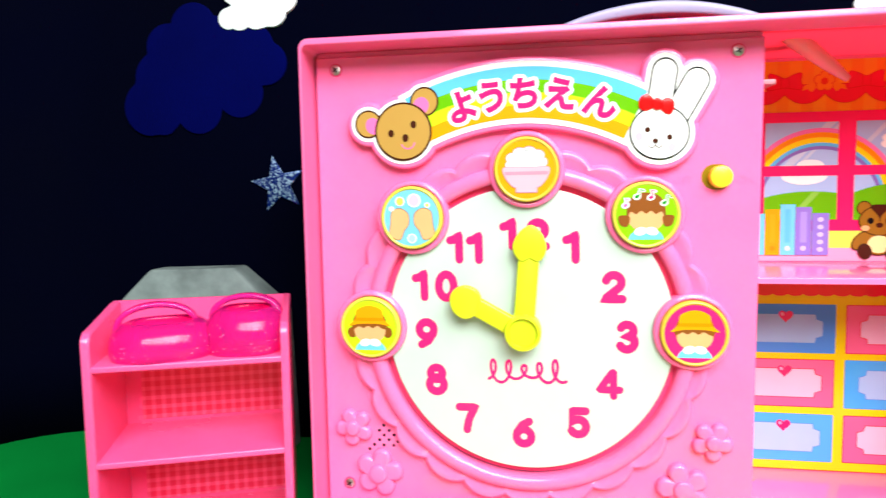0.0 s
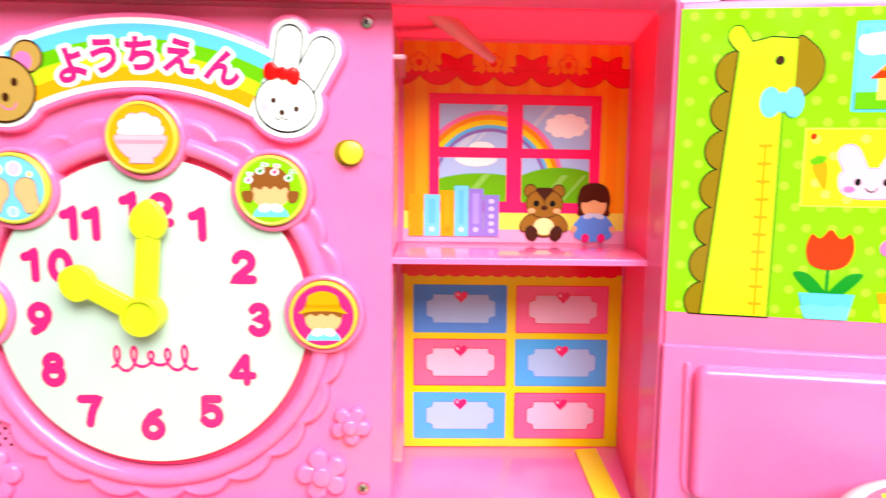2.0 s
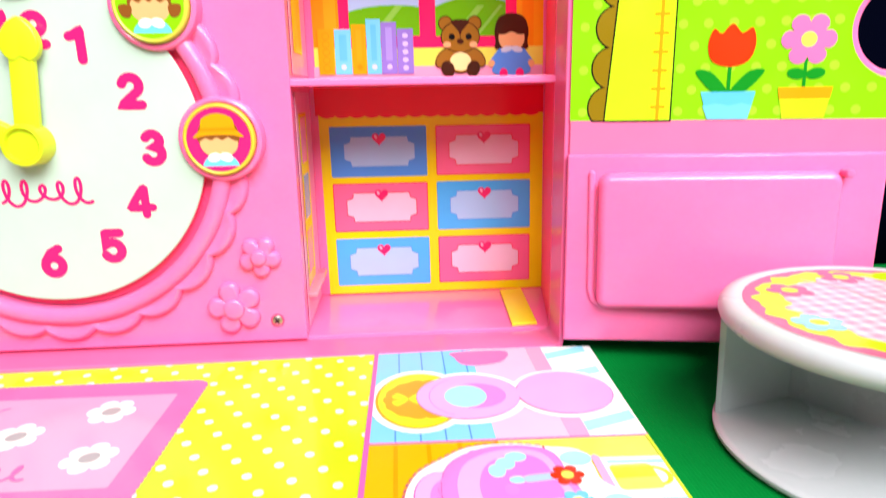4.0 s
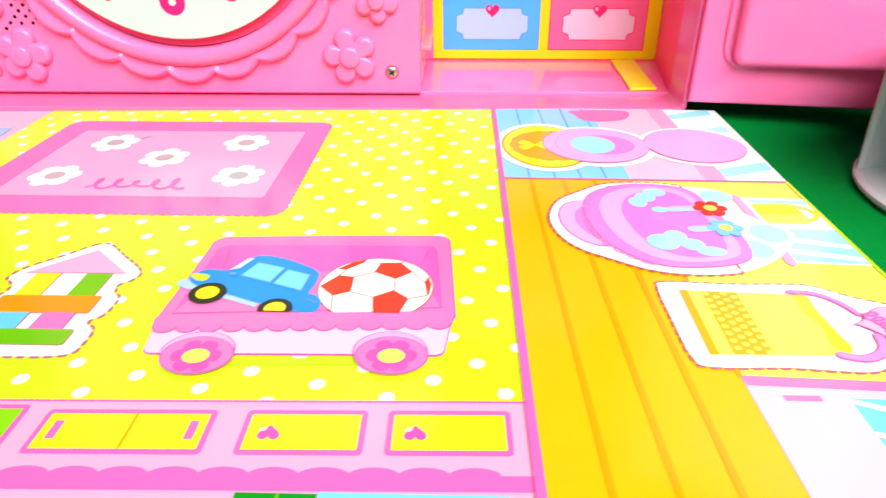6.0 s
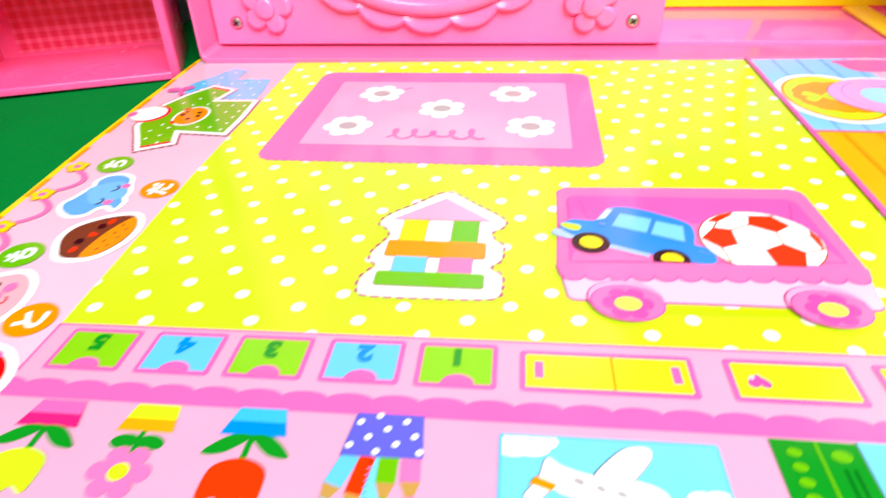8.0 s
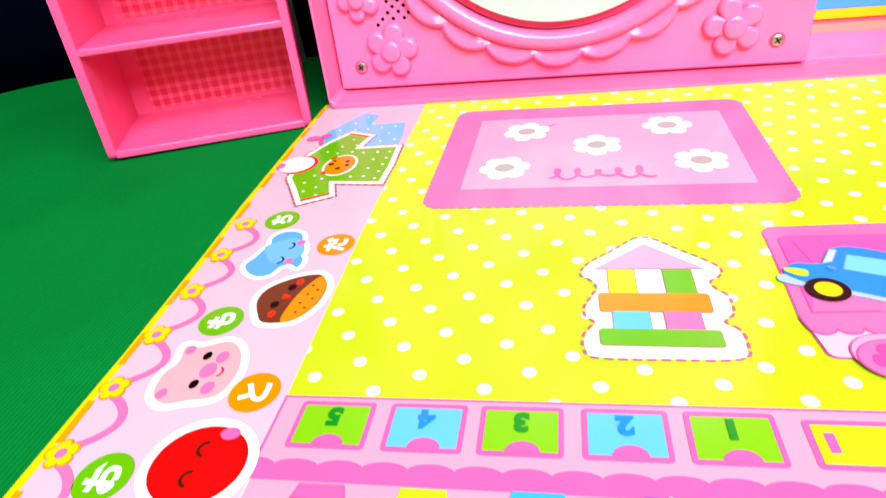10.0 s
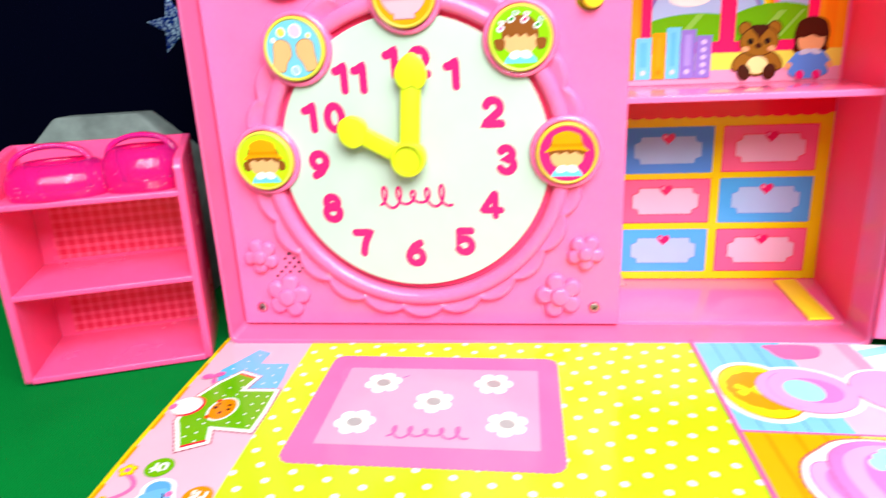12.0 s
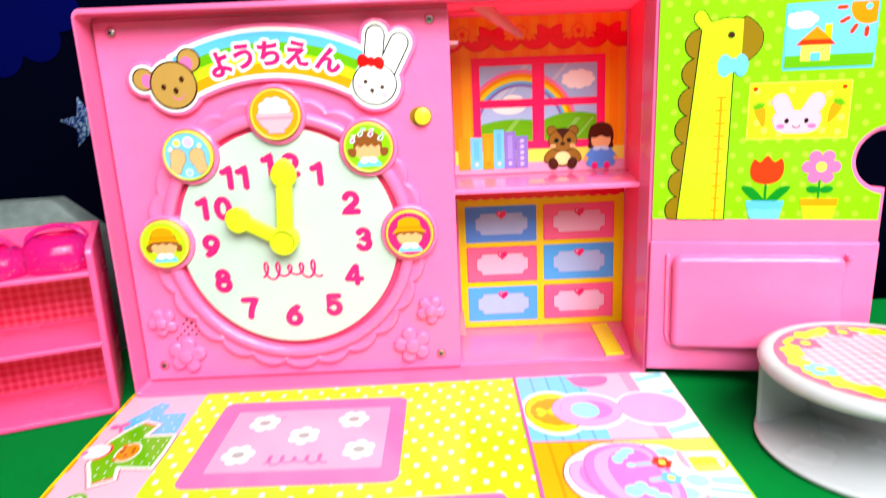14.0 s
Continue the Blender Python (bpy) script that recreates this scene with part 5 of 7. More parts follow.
def mat_fields():
    flat("lilac_field", [(x + 2.2, y) for x, y in EDGE_WEST] + [(-54.0, -290), (-55.3, -212), (-57.6, -140), (-58.6, -17.5)], G, 1, LILAC, mat)
    flat("edge_band", EDGE_WEST + [(x + 2.3, y) for x, y in EDGE_WEST[::-1]], G, 1.6, SUN_YELLOW, mat)
    marks = []
    for k in range(11):
        y0, y1 = -24 - 24 * k, -36 - 24 * k
        x0, x1 = (-111.2 + 0.0395 * (-17.5 - y) for y in (y0, y1))
        marks.append([(x0 + 0.4, y0), (x0 + 2.2, y0), (x1 + 2.2, y1), (x1 + 0.4, y1)])
    patches("edge_check", marks, G, 3, AMBER, mat)
    flat("lower_field", rect(-54.4, -292, 143.6, -229), H, 1, LILAC_PALE, mat)
    yellow = flat("yellow_field", [(-58.6, -17.5), (-57.6, -140), (-55.3, -212), (144.0, -208.4), (147.0, -17.5)], G, 1, LEMON, mat, "yellow printed floor with white dots")
    dots = []
    for i in range(-60, 60):
        for j in range(-60, 60):
            x, y = -34.055 + 5.553 * i + 14.880 * j, -171.154 - 9.108 * i - 3.644 * j
            if -60 < x < 148 and -214 < y < -18:
                left = -57.8 if y > -140 else -57.6 + (-140 - y) * 0.032
                dots.append(clip(ell(x, y, 1.66, 1.62, 0, 16), left, -211.4 + 0.019 * (x + 20), 145.2, -17.6))
    tagged(patches("white_dot_print", [d for d in dots if len(d) > 2], G, 2, WHITE, yellow), kind="stuff")
    flat("magenta_line", [(145.9, -17.5), (147.7, -17.5), (144.3, -212), (143.6, -290), (141.6, -290), (142.4, -212)], G, 12, MAT_PINK, mat)


mat_fields()


CART_LINE = ink("rug_line_ink", (0.70, 0.22, 0.40))
CUT_LINE = ink("cut_line_ink", (0.55, 0.17, 0.24))


def cut_dashes(pts, fr, level, parent, dash=1.7, gap=1.3, line=None):
    """The dashed cutting line round a sticker."""
    marks, along, start = [], 0.0, None
    loop = pts + pts[:1]
    for p, q in zip(loop, loop[1:]):
        p, q = Vector(p), Vector(q)
        length = (q - p).length
        done = 0.0
        while length - done > 1e-4:
            room = (dash if along < dash else dash + gap) - along
            step = min(room, length - done)
            if along < dash and step > 0.25:
                d = (q - p) / length
                marks.append(stroke([tuple(p + d * done), tuple(p + d * (done + step))], 0.8, 2))
            done += step
            along = (along + step) % (dash + gap)
            if dash + gap - along < 1e-6:
                along = 0.0
    tagged(patches("cut_line", marks, fr, level, line or CUT_LINE, parent), kind="stuff")


RUG = F @ Matrix.Translation((1.0, 0.2, 0))


def rug():
    ob = flat("printed_rug", rrect(-40.8, -126, 74.2, -38.8, 6, 8), RUG, 4, ROSE, mat, "printed pink rug with white flowers")
    flat("rug_middle", rrect(-29.4, -113.4, 64.6, -51.0, 1), RUG, 5, ROSE_LIGHT, ob)
    for x, y, t in ((-9.8, -64.9, 18), (43.6, -64, 0), (16.9, -80.1, 30), (-15.7, -97.5, 10), (50.7, -96, 24)):
        flat("white_flower", petals(x, y, 9.2, 6, 0.30, t), RUG, 6, WHITE, ob)
        flat("flower_middle", ell(x, y, 3.5, 3.3, 0, 24), RUG, 7, GREY, ob)
    cut_dashes(rrect(-40.75, -125.95, 74.15, -38.85, 6.0, 8), RUG, 3, ob, line=CART_LINE)
    wave_mark(RUG, 0, 34, -103.6, 8.5, 1.3, MAT_PINK, ob, 6)
    flat("ink_fleck", stroke([(-1.2, -60.2), (1.6, -58.0)], 0.7, 2), RUG, 7, VIOLET, ob)


rug()


def block_house():
    border = smooth([(26.7, -147.2), (35.4, -154.0), (43.4, -161.6), (43.0, -165.8), (40.4, -168.2), (41.2, -171.7), (43.3, -174.4), (43.2, -180.6), (40.6, -184.2), (43.3, -187.2), (43.6, -192.2), (41.4, -196.2), (26.6, -196.9), (12.4, -196.9), (9.8, -194.6), (9.8, -189.6), (12.3, -185.0), (10.4, -182.4), (10.4, -178.6), (13.4, -171.6), (12.0, -167.6), (9.7, -165.4), (11.6, -160.6), (18.4, -154.2)], 5)
    ob = flat("printed_house", border, G, 4, WHITE, mat, "printed house of coloured blocks with a white cut line")
    cut_dashes(grow(border, 0.45), G, 5.5, ob)
    for pts, m in (([(13.0, -163.0), (40.2, -162.8), (26.7, -150.9)], ROSE_LIGHT), (rect(16.2, -173.8, 22.9, -163.2), SUN_YELLOW), (rect(29.9, -173.8, 36.9, -163.2), GRASS), (rrect(13.6, -180.9, 39.2, -173.6, 0.8), ORANGE), (rect(16.4, -187.5, 24.8, -180.9), SKY), (rect(28.1, -187.4, 36.2, -180.8), ROSE), (rrect(13.1, -193.0, 39.4, -187.3, 0.8), GRASS)):
        base = flat("printed_block", grow(pts, 0.18), G, 6, CUT_LINE, ob)
        flat("printed_block", pts, G, 7, m, ob)


block_house()


CART_PINK = ink("cart_pink_ink", (0.84, 0.17, 0.50))
WHEEL_PINK = ink("wheel_flower_ink", (0.80, 0.13, 0.44))


def cart():
    rim = [(57.1, -183), (58.0, -165), (58.6, -149.0)] + arc(62.4, -146.4, 3.9, 180, 95, 6) + [(89.6, -141.4)] + arc(123.6, -144.2, 3.6, 88, 0, 6) + [(128.0, -165), (128.6, -180.2)]
    ob = flat("printed_cart", grow(rim, 0.35), G, 4, WHEEL_PINK, mat, "printed pink toy cart with a car and a ball")
    flat("cart_rim", rim, G, 5, ROSE, ob)
    inside = [(60.2, -180.4), (61.2, -154.0)] + arc(64.2, -150.6, 3.0, 180, 95, 5) + [(119.6, -146.8)] + arc(120.6, -149.6, 2.8, 85, 0, 5) + [(125.2, -176.6)]
    flat("cart_inside", grow(inside, 0.25), G, 6, WHEEL_PINK, ob), flat("cart_inside", inside, G, 7, CART_PINK, ob)
    flat("cart_floor", [(60.2, -180.4), (66.4, -162), (118.6, -160.4), (125.2, -176.6)], G, 8, ROSE, ob)
    flat("cart_corner", stroke([(64.6, -150.4), (66.4, -162)], 0.4, 2), G, 8.8, WHEEL_PINK, ob), flat("cart_corner", stroke([(121.4, -149.4), (118.6, -160.4)], 0.4, 2), G, 8.8, WHEEL_PINK, ob)
    flat("cart_shadow", [(79, -196.4), (107, -195.4), (107, -197.6), (79, -198.8)], G, 4, ink("shade_lemon_ink", (0.56, 0.66, 0.01)), ob)
    body = [(57.9, -186), (58.8, -193.0)] + arc(60.8, -193.4, 2.0, 190, 265, 4) + [(92, -194.9)] + arc(124.2, -192.6, 2.0, 275, 350, 4) + [(127.9, -180.8)]
    flat("cart_side", grow(body, 0.3), G, 5.4, WHEEL_PINK, ob), flat("cart_side", body, G, 9, BLUSH, ob)
    lip = [(56.9, -182.6), (58.2, -181.6), (127.4, -178.4), (128.7, -179.4), (127.8, -183.4), (57.6, -186.4)]
    flat("cart_lip", grow(lip, 0.25), G, 10, WHEEL_PINK, ob)
    for k in range(13):
        x = 60.4 + 5.37 * k
        y = -186.0 + 0.234 * k
        flat("cart_scallop", ell(x, y, 2.95, 2.6, 0, 14, 175, 365), G, 10.4, WHEEL_PINK, ob), flat("cart_scallop", ell(x, y, 2.65, 2.3, 0, 14, 175, 365), G, 11.4, ROSE, ob)
    flat("cart_lip", lip, G, 12, ROSE, ob)
    for x, y in ((71.8, -196.3), (114.7, -195.3)):
        for o, m, lv in ((ell(x - 0.4, y + 1.6, 8.4, 6.8, -3), WHEEL_PINK, 13), (ell(x - 0.4, y + 1.6, 8.1, 6.5, -3), ROSE_LIGHT, 14), (ell(x, y, 8.2, 6.4, -3), WHEEL_PINK, 15), (ell(x, y, 7.9, 6.1, -3), ROSE, 16), (petals(x, y - 0.4, 5.6, 6, 0.3, 0), WHEEL_PINK, 17), (ell(x, y - 0.6, 3.0, 2.4, 0, 24), LEMON_PALE, 18)):
            flat("wheel", o, G, lv, m, ob)
    return ob


cart_ob = cart()


def printed_car(ob):
    f = G @ Matrix.Translation((1.0, -0.9, 0.35))
    shell = smooth([(57.9, -164.8), (58.7, -162.0), (61.1, -160.3), (65.8, -160.6), (67.8, -160.0), (69.1, -156.7), (71.4, -153.8), (74.9, -152.8), (79.9, -154.0), (85.8, -157.0), (89.5, -159.3), (91.4, -161.9), (91.2, -166.6), (90.4, -170.6), (92.8, -172.0), (94.2, -174.5), (93.8, -177.9), (91.1, -178.8), (86.6, -177.6), (78.7, -175.0), (69.3, -171.1), (62.0, -168.4)], 4)
    flat("car_bumper", smooth([(55.3, -167.1), (56.3, -164.9), (60.6, -165.9), (62.4, -167.8), (60.0, -169.5), (57.4, -168.8)], 4), f, 5, POWDER, ob)
    flat("car_sill", [(68.0, -169.8), (79.2, -174.2), (78.5, -176.9), (67.6, -172.6)], f, 5, POWDER, ob)
    flat("car_body", grow(shell, 0.3), f, 6, CORNFLOWER, ob), flat("car_body", shell, f, 7, CAR_BLUE, ob)
    for o in ([(67.2, -160.5), (70.7, -154.3), (72.3, -154.5), (69.6, -159.6)], [(71.1, -163.0), (74.0, -156.6), (81.7, -159.2), (79.4, -166.1)], [(80.6, -166.6), (82.9, -160.1), (89.2, -162.5), (88.3, -169.7)]):
        flat("car_window", grow(o, 0.3), f, 8, CORNFLOWER, ob), flat("car_window", o, f, 9, CYAN, ob)
    flat("car_window", [(67.2, -160.5), (70.7, -154.3), (72.3, -154.5), (69.6, -159.6)], f, 9.6, SKY_PALE, ob)
    lamp = smooth([(57.8, -163.7), (58.4, -162.4), (62.5, -163.3), (62.4, -165.6), (60.3, -165.7)], 4)
    flat("car_lamp", grow(lamp, 0.25), f, 8, CORNFLOWER, ob), flat("car_lamp", lamp, f, 9, LEMON, ob)
    flat("car_mirror", ell(68.6, -162.4, 1.1, 0.8, -20, 14), f, 9.8, CORNFLOWER, ob), flat("car_handle", stroke([(91.0, -173.6), (93.4, -174.8)], 0.5, 2), f, 8, CORNFLOWER, ob)
    cut = (40, -178.9, 140, -100)
    for x, y, r in ((64.9, -171.5, 4.75), (83.7, -177.8, 4.3)):
        flat("car_tyre", clip(ell(x, y, r, r * 0.98), *cut), f, 10, BLACK, ob), flat("car_hub", clip(ell(x, y, r * 0.62, r * 0.6, 0, 24), *cut), f, 11, SUN_YELLOW, ob)


printed_car(cart_ob)


def printed_ball(ob):
    f = G @ Matrix.Translation((1.0, -0.9, 0.35))
    cut = (80, -178.9, 140, -100)
    edge = ell(107.3, -167.6, 14.6, 13.9, 0, 48)
    seam = ink("ball_seam_ink", (0.50, 0.16, 0.08))
    flat("ball", clip(grow(edge, 0.35), *cut), f, 5, seam, ob), flat("ball", clip(edge, *cut), f, 6, WHITE, ob)

    def within(pts):
        out = []
        for x, y in pts:
            k = min(1.0, 0.985 / max(0.01, math.hypot((x - 107.3) / 14.6, (y + 167.6) / 13.9)))
            out.append((107.3 + (x - 107.3) * k, -167.6 + (y + 167.6) * k))
        return clip(out, *cut)

    pents = (
        [(92.6, -167.7), (97.0, -162.4), (101.2, -163.1), (101.2, -169.9), (96.8, -171.9)],
        [(106.2, -160.6), (107.5, -156.0), (113.0, -155.8), (116.5, -160.4), (112.1, -163.9)],
        [(107.0, -172.2), (112.2, -169.1), (116.1, -172.7), (114.1, -180), (107.9, -180)],
        [(119.9, -165.5), (121.3, -162.0), (123.6, -166.0), (122.6, -171.6), (120.6, -171.1)],
        [(96.2, -159.4), (99.4, -155.4), (103.4, -153.9), (103.0, -155.9), (98.5, -159.6)],
    )
    for pts in pents:
        flat("ball_patch", within(pts), f, 8, VERMILION, ob)
    for p, q in (((101.2, -163.1), (106.2, -160.6)), ((101.2, -169.9), (107.0, -172.2)), ((112.1, -163.9), (112.2, -169.1)), ((116.5, -160.4), (119.9, -165.5)), ((116.1, -172.7), (120.6, -171.1)), ((97.0, -162.4), (98.5, -159.6)), ((96.8, -171.9), (97.5, -177.5)), ((103.0, -155.9), (107.5, -156.0)), ((113.0, -155.8), (114.5, -154.4))):
        flat("ball_seam", stroke(within([p, q]) or [p, q], 0.4, 2), f, 7, seam, ob)


printed_ball(cart_ob)


def tag_strip():
    ob = flat("printed_cupboard", rect(-55.2, -232.3, 143.6, -211), H, 3, LILAC_PALE, mat, "printed pink cupboard strip with numbered lockers")
    flat("strip_line", rect(-55.4, -211.3, 143.6, -210.7), H, 4, MAT_PINK, ob), flat("strip_line", rect(-55.5, -232.3, -54.9, -211), H, 4, MAT_PINK, ob)
    flat("hem", rect(-54.9, -232.4, 143.6, -229.0), H, 4, MAT_PINK, ob)
    for k in range(22):
        flat("hem_scallop", clip(ell(-46.5 + 8.93 * (k - 1), -229.2, 4.7, 1.9, 0, 18, 0, 180), -54.9, -230, 143.6, -220), H, 4, MAT_PINK, ob)
    for x0, x1, n, m, m2 in ((-50.6, -34.0, "5", GRASS, LEAF), (-30.7, -14.5, "4", SKY, CAR_BLUE), (-11.7, 4.8, "3", GRASS, LEAF), (8.2, 24.5, "2", SKY, CAR_BLUE), (27.4, 43.7, "1", GRASS, LEAF)):
        flat("locker", rrect(x0, -224.8, x1, -212.3, 1.0), H, 5, MAT_PINK, ob)
        flat("locker_door", rect(x0 + 1.1, -223.6, x1 - 1.1, -213.5), H, 6, LOCKER_GREEN if m is GRASS else m, ob)
        c = (x0 + x1) / 2
        flat("locker_arch", ell(c + 0.5, -223.7, 3.3, 2.5, 0, 20, 0, 180), H, 8, MAT_PINK, ob)
        lettering("locker_number", n, 6.2, moved(H, c, -216.6, 0, 180), 9, m2, ob, fat=0.42)
    for x0, x1 in ((48.1, 81.9), (87.8, 111.6), (115.6, 139.4)):
        flat("cupboard_door", rrect(x0, -224.7, x1, -213.5, 1.0), H, 5, MAT_PINK, ob), flat("cupboard_door", rect(x0 + 1.2, -223.5, x1 - 1.2, -214.7), H, 6, LEMON, ob)
        if x1 - x0 > 30:
            flat("door_gap", rect(65.9, -223.5, 66.6, -214.7), H, 8, AMBER, ob)
            for x in (51.9, 78.3):
                flat("door_pull", rrect(x - 0.9, -221.2, x + 0.9, -216.6, 0.2), H, 7, MAT_PINK, ob)
        else:
            flat("door_heart", heart(x0 + 5.5, -219.3, 4.6, 180), H, 7, WHEEL_PINK, ob), flat("door_shine", ell(x0 + 4.3, -218.7, 0.7, 0.5, 20, 12), H, 8.4, BLUSH, ob)


tag_strip()


def lower_pictures():
    def upside(x, y):
        return moved(H, x, y, 0, 180)

    for x, y, pot, rim, bloom in ((-39.6, -232.9, HOT, MAT_PINK, LEMON), (0.35, -232.3, CAR_BLUE, ink("pot_blue_ink", (0.08, 0.52, 0.88)), VERMILION)):
        g = upside(x, y)
        ob = flat("printed_tulip", [(-6.2, 6.2), (6.2, 6.2), (4.5, 0), (-4.5, 0)], g, 5, pot, mat, "printed tulip in a coloured pot")
        flat("pot_band", [(-5.3, 3.2), (5.3, 3.2), (4.5, 0), (-4.5, 0)], g, 6, rim, ob)
        flat("stem", rect(-0.6, 6, 0.6, 13), g, 5, LEAF, ob)
        for sx in (-1, 1):
            flat("leaf", smooth([(0, 6.4), (sx * 4, 6.4), (sx * 8.0, 10.4), (sx * 4, 10.2)]), g, 6, LEAF, ob)
        flat("bloom", smooth([(0, 11.2), (-4.6, 13.0), (-5.4, 17.2), (-4.8, 20.2), (-2.2, 19.0), (0, 21.4), (2.2, 19.0), (4.8, 20.2), (5.4, 17.2), (4.6, 13.0)], 4), g, 7, bloom, ob)
    g = upside(-20.2, -232.8)
    ob = flat("printed_flower", [(-5.5, 6.2), (5.5, 6.2), (4.2, 0), (-4.2, 0)], g, 5, AMBER, mat, "printed pink flower in a yellow pot")
    flat("pot_band", [(-4.9, 3.3), (4.9, 3.3), (4.2, 0), (-4.2, 0)], g, 6, LEMON, ob)
    flat("stem", rect(-0.5, 6, 0.5, 12), g, 5, LEAF, ob), flat("leaf", ell(-2.5, 8.6, 2.6, 1.6, -8), g, 6, LEAF, ob), flat("leaf", ell(2.5, 8.6, 2.6, 1.6, 8), g, 6, LEAF, ob)
    flat("bloom", petals(0, 15.0, 5.7, 6, 0.36, 0), g, 7, ROSE, ob), flat("bloom_middle", ell(0, 15.0, 1.8, n=20), g, 8, LEMON, ob)
    # pencil cup
    ob = flat("printed_pencil_cup", [(18.4, -231.7), (30.8, -231.5), (31.8, -240.9), (17.2, -241.3)], G, 7, ink("cup_violet_ink", (0.17, 0.17, 0.64)), mat, "printed violet cup of coloured pencils")
    for x, y in ((19.4, -233.9), (22.7, -232.2), (27.8, -233.2), (24.6, -235.1), (21.4, -237.1), (29.7, -236.4), (18.4, -239.1), (26.6, -238.3), (23.3, -240.1), (31.0, -239.7)):
        flat("cup_dot", ell(x, y, 0.66, n=14), G, 8, WHITE, ob)
    for x0, y0, x1, y1, w, m in ((19.2, -241, 16.0, -251.5, 1.65, SKY), (22.2, -241, 20.4, -253, 1.4, VERMILION), (25.9, -241, 26.2, -250.5, 1.7, GRASS), (29.8, -241, 30.6, -250, 1.7, ROSE)):
        d = Vector((x1 - x0, y1 - y0)).normalized()
        k = Vector((-d.y, d.x)) * w
        mid = Vector((x1, y1)) - d * 4.6
        flat("pencil", [tuple(Vector((x0, y0)) + k), tuple(Vector((x0, y0)) - k), tuple(mid - k), tuple(mid + k)], G, 5, m, ob)
        flat("pencil_wood", [tuple(mid - k), tuple(mid + k), (x1, y1)], G, 5, TAN, ob)
        flat("pencil_lead", [tuple(Vector((x1, y1)) - d * 1.8 - k * 0.4), tuple(Vector((x1, y1)) - d * 1.8 + k * 0.4), (x1, y1)], G, 6, m, ob)
    flat("ruler", rect(22.4, -258, 25.6, -240.5), G, 4, CYAN, ob)
    patches("ruler_marks", [rect(22.5, -242.2 - 1.2 * k, 23.3, -241.9 - 1.2 * k) for k in range(13)], G, 4.6, CORNFLOWER, ob)
    # aeroplane picture
    ob = flat("printed_aeroplane", rrect(44.6, -253.9, 82.0, -234.8, 0.6), H, 4, SKY, mat, "printed picture of a white aeroplane in the sky")
    flat("picture_sky", rect(45.2, -253.3, 81.4, -235.4), H, 5, CYAN, ob)
    for o in (cloud(48.6, -236.6, 5.8, 3.2, 6), cloud(78.4, -247.4, 4.8, 3.4, 6)):
        flat("printed_cloud", clip(o, 45.2, -253.2, 81.4, -235.4), H, 6, WHITE, ob)
    hull = smooth([(52.8, -239.8), (55.4, -241.4), (60.6, -242.9), (66.3, -243.2), (70.6, -244.6), (72.0, -246.8), (71.0, -249.0), (68.7, -249.7), (64.3, -248.9), (59.0, -247.6), (55.0, -246.4), (53.6, -245.6), (51.6, -247.5), (49.7, -247.9), (49.0, -247.1), (49.8, -245.9), (51.5, -243.5)], 4)
    wings = (smooth([(60.4, -242.9), (64.7, -238.1), (67.4, -236.7), (69.9, -236.8), (70.2, -238.7), (67.9, -241.9), (65.6, -244.1), (62.3, -244.0)], 4), smooth([(58.6, -247.1), (56.4, -248.3), (56.0, -250.0), (57.7, -250.9), (59.6, -250.0), (62.2, -248.2)], 4))
    flat("aeroplane", grow(wings[1], 0.2), H, 6.8, GREY, ob), flat("aeroplane", wings[1], H, 7.4, WHITE, ob)
    flat("aeroplane", grow(hull, 0.2), H, 8, GREY, ob), flat("aeroplane", hull, H, 8.8, WHITE, ob)
    flat("aeroplane", grow(wings[0], 0.2), H, 9.4, GREY, ob), flat("aeroplane", wings[0], H, 10, WHITE, ob)
    flat("tail_band", [(50.9, -243.5), (54.3, -244.8), (53.2, -246.2), (49.8, -245.0)], H, 10, ORANGE, ob)
    for x, y, r in ((57.9, -244.1, 0.9), (61.3, -245.2, 0.8), (64.6, -246.0, 0.8), (68.7, -247.1, 1.2)):
        flat("plane_window", ell(x, y, r, r * 0.8, -15, 14), H, 10.4, GREY, ob)
    for x in (47.4, 79.0):
        flat("tack", ell(x, -251.6, 0.9, n=16), H, 8, HOT, ob)
    # green board
    ob = flat("printed_board", rect(90.8, -264, 105.0, -231.0), G, 4, LEAF, mat, "printed green board with pale marks")
    flat("board_gap", rect(98.0, -264, 98.5, -231.2), G, 5, GRASS, ob)
    side = flat("printed_sky_board", rect(105.2, -264, 138, -230.6), G, 4, CYAN, mat, "printed pale blue board")
    flat("board_cloud", cloud(121, -242, 9, 4.4, 7), G, 5, WHITE, side)
    for k in range(5):
        flat("board_mark", ell(94.2, -233.7 - 2.95 * k, 1.3, 0.9, 0, 14), G, 5, GRASS, ob)
    flat("board_mark", ell(101.7, -233.9, 1.7, 1.2, 0, 18), G, 5, GRASS, ob)
    deep = ink("deep_leaf_ink", (0.004, 0.20, 0.02))
    for x in (100.9, 102.4):
        flat("board_bar", rect(x, -243, x + 0.6, -236.4), G, 5, deep, ob)


lower_pictures()


# ---- the mat's left strip: clothes, badges and sticker animals ----
L = fitted(MAT_FLAT, 1.0057, 0.0, 0.1, -0.0082, 1.0214, 0.65)


def cut_sticker(name, pts, ink_, label, border=1.6, level=5):
    ob = flat(name, grow(pts, border), L, level, WHITE, mat, label)
    flat("fill", pts, L, level + 1, ink_, ob)
    return ob


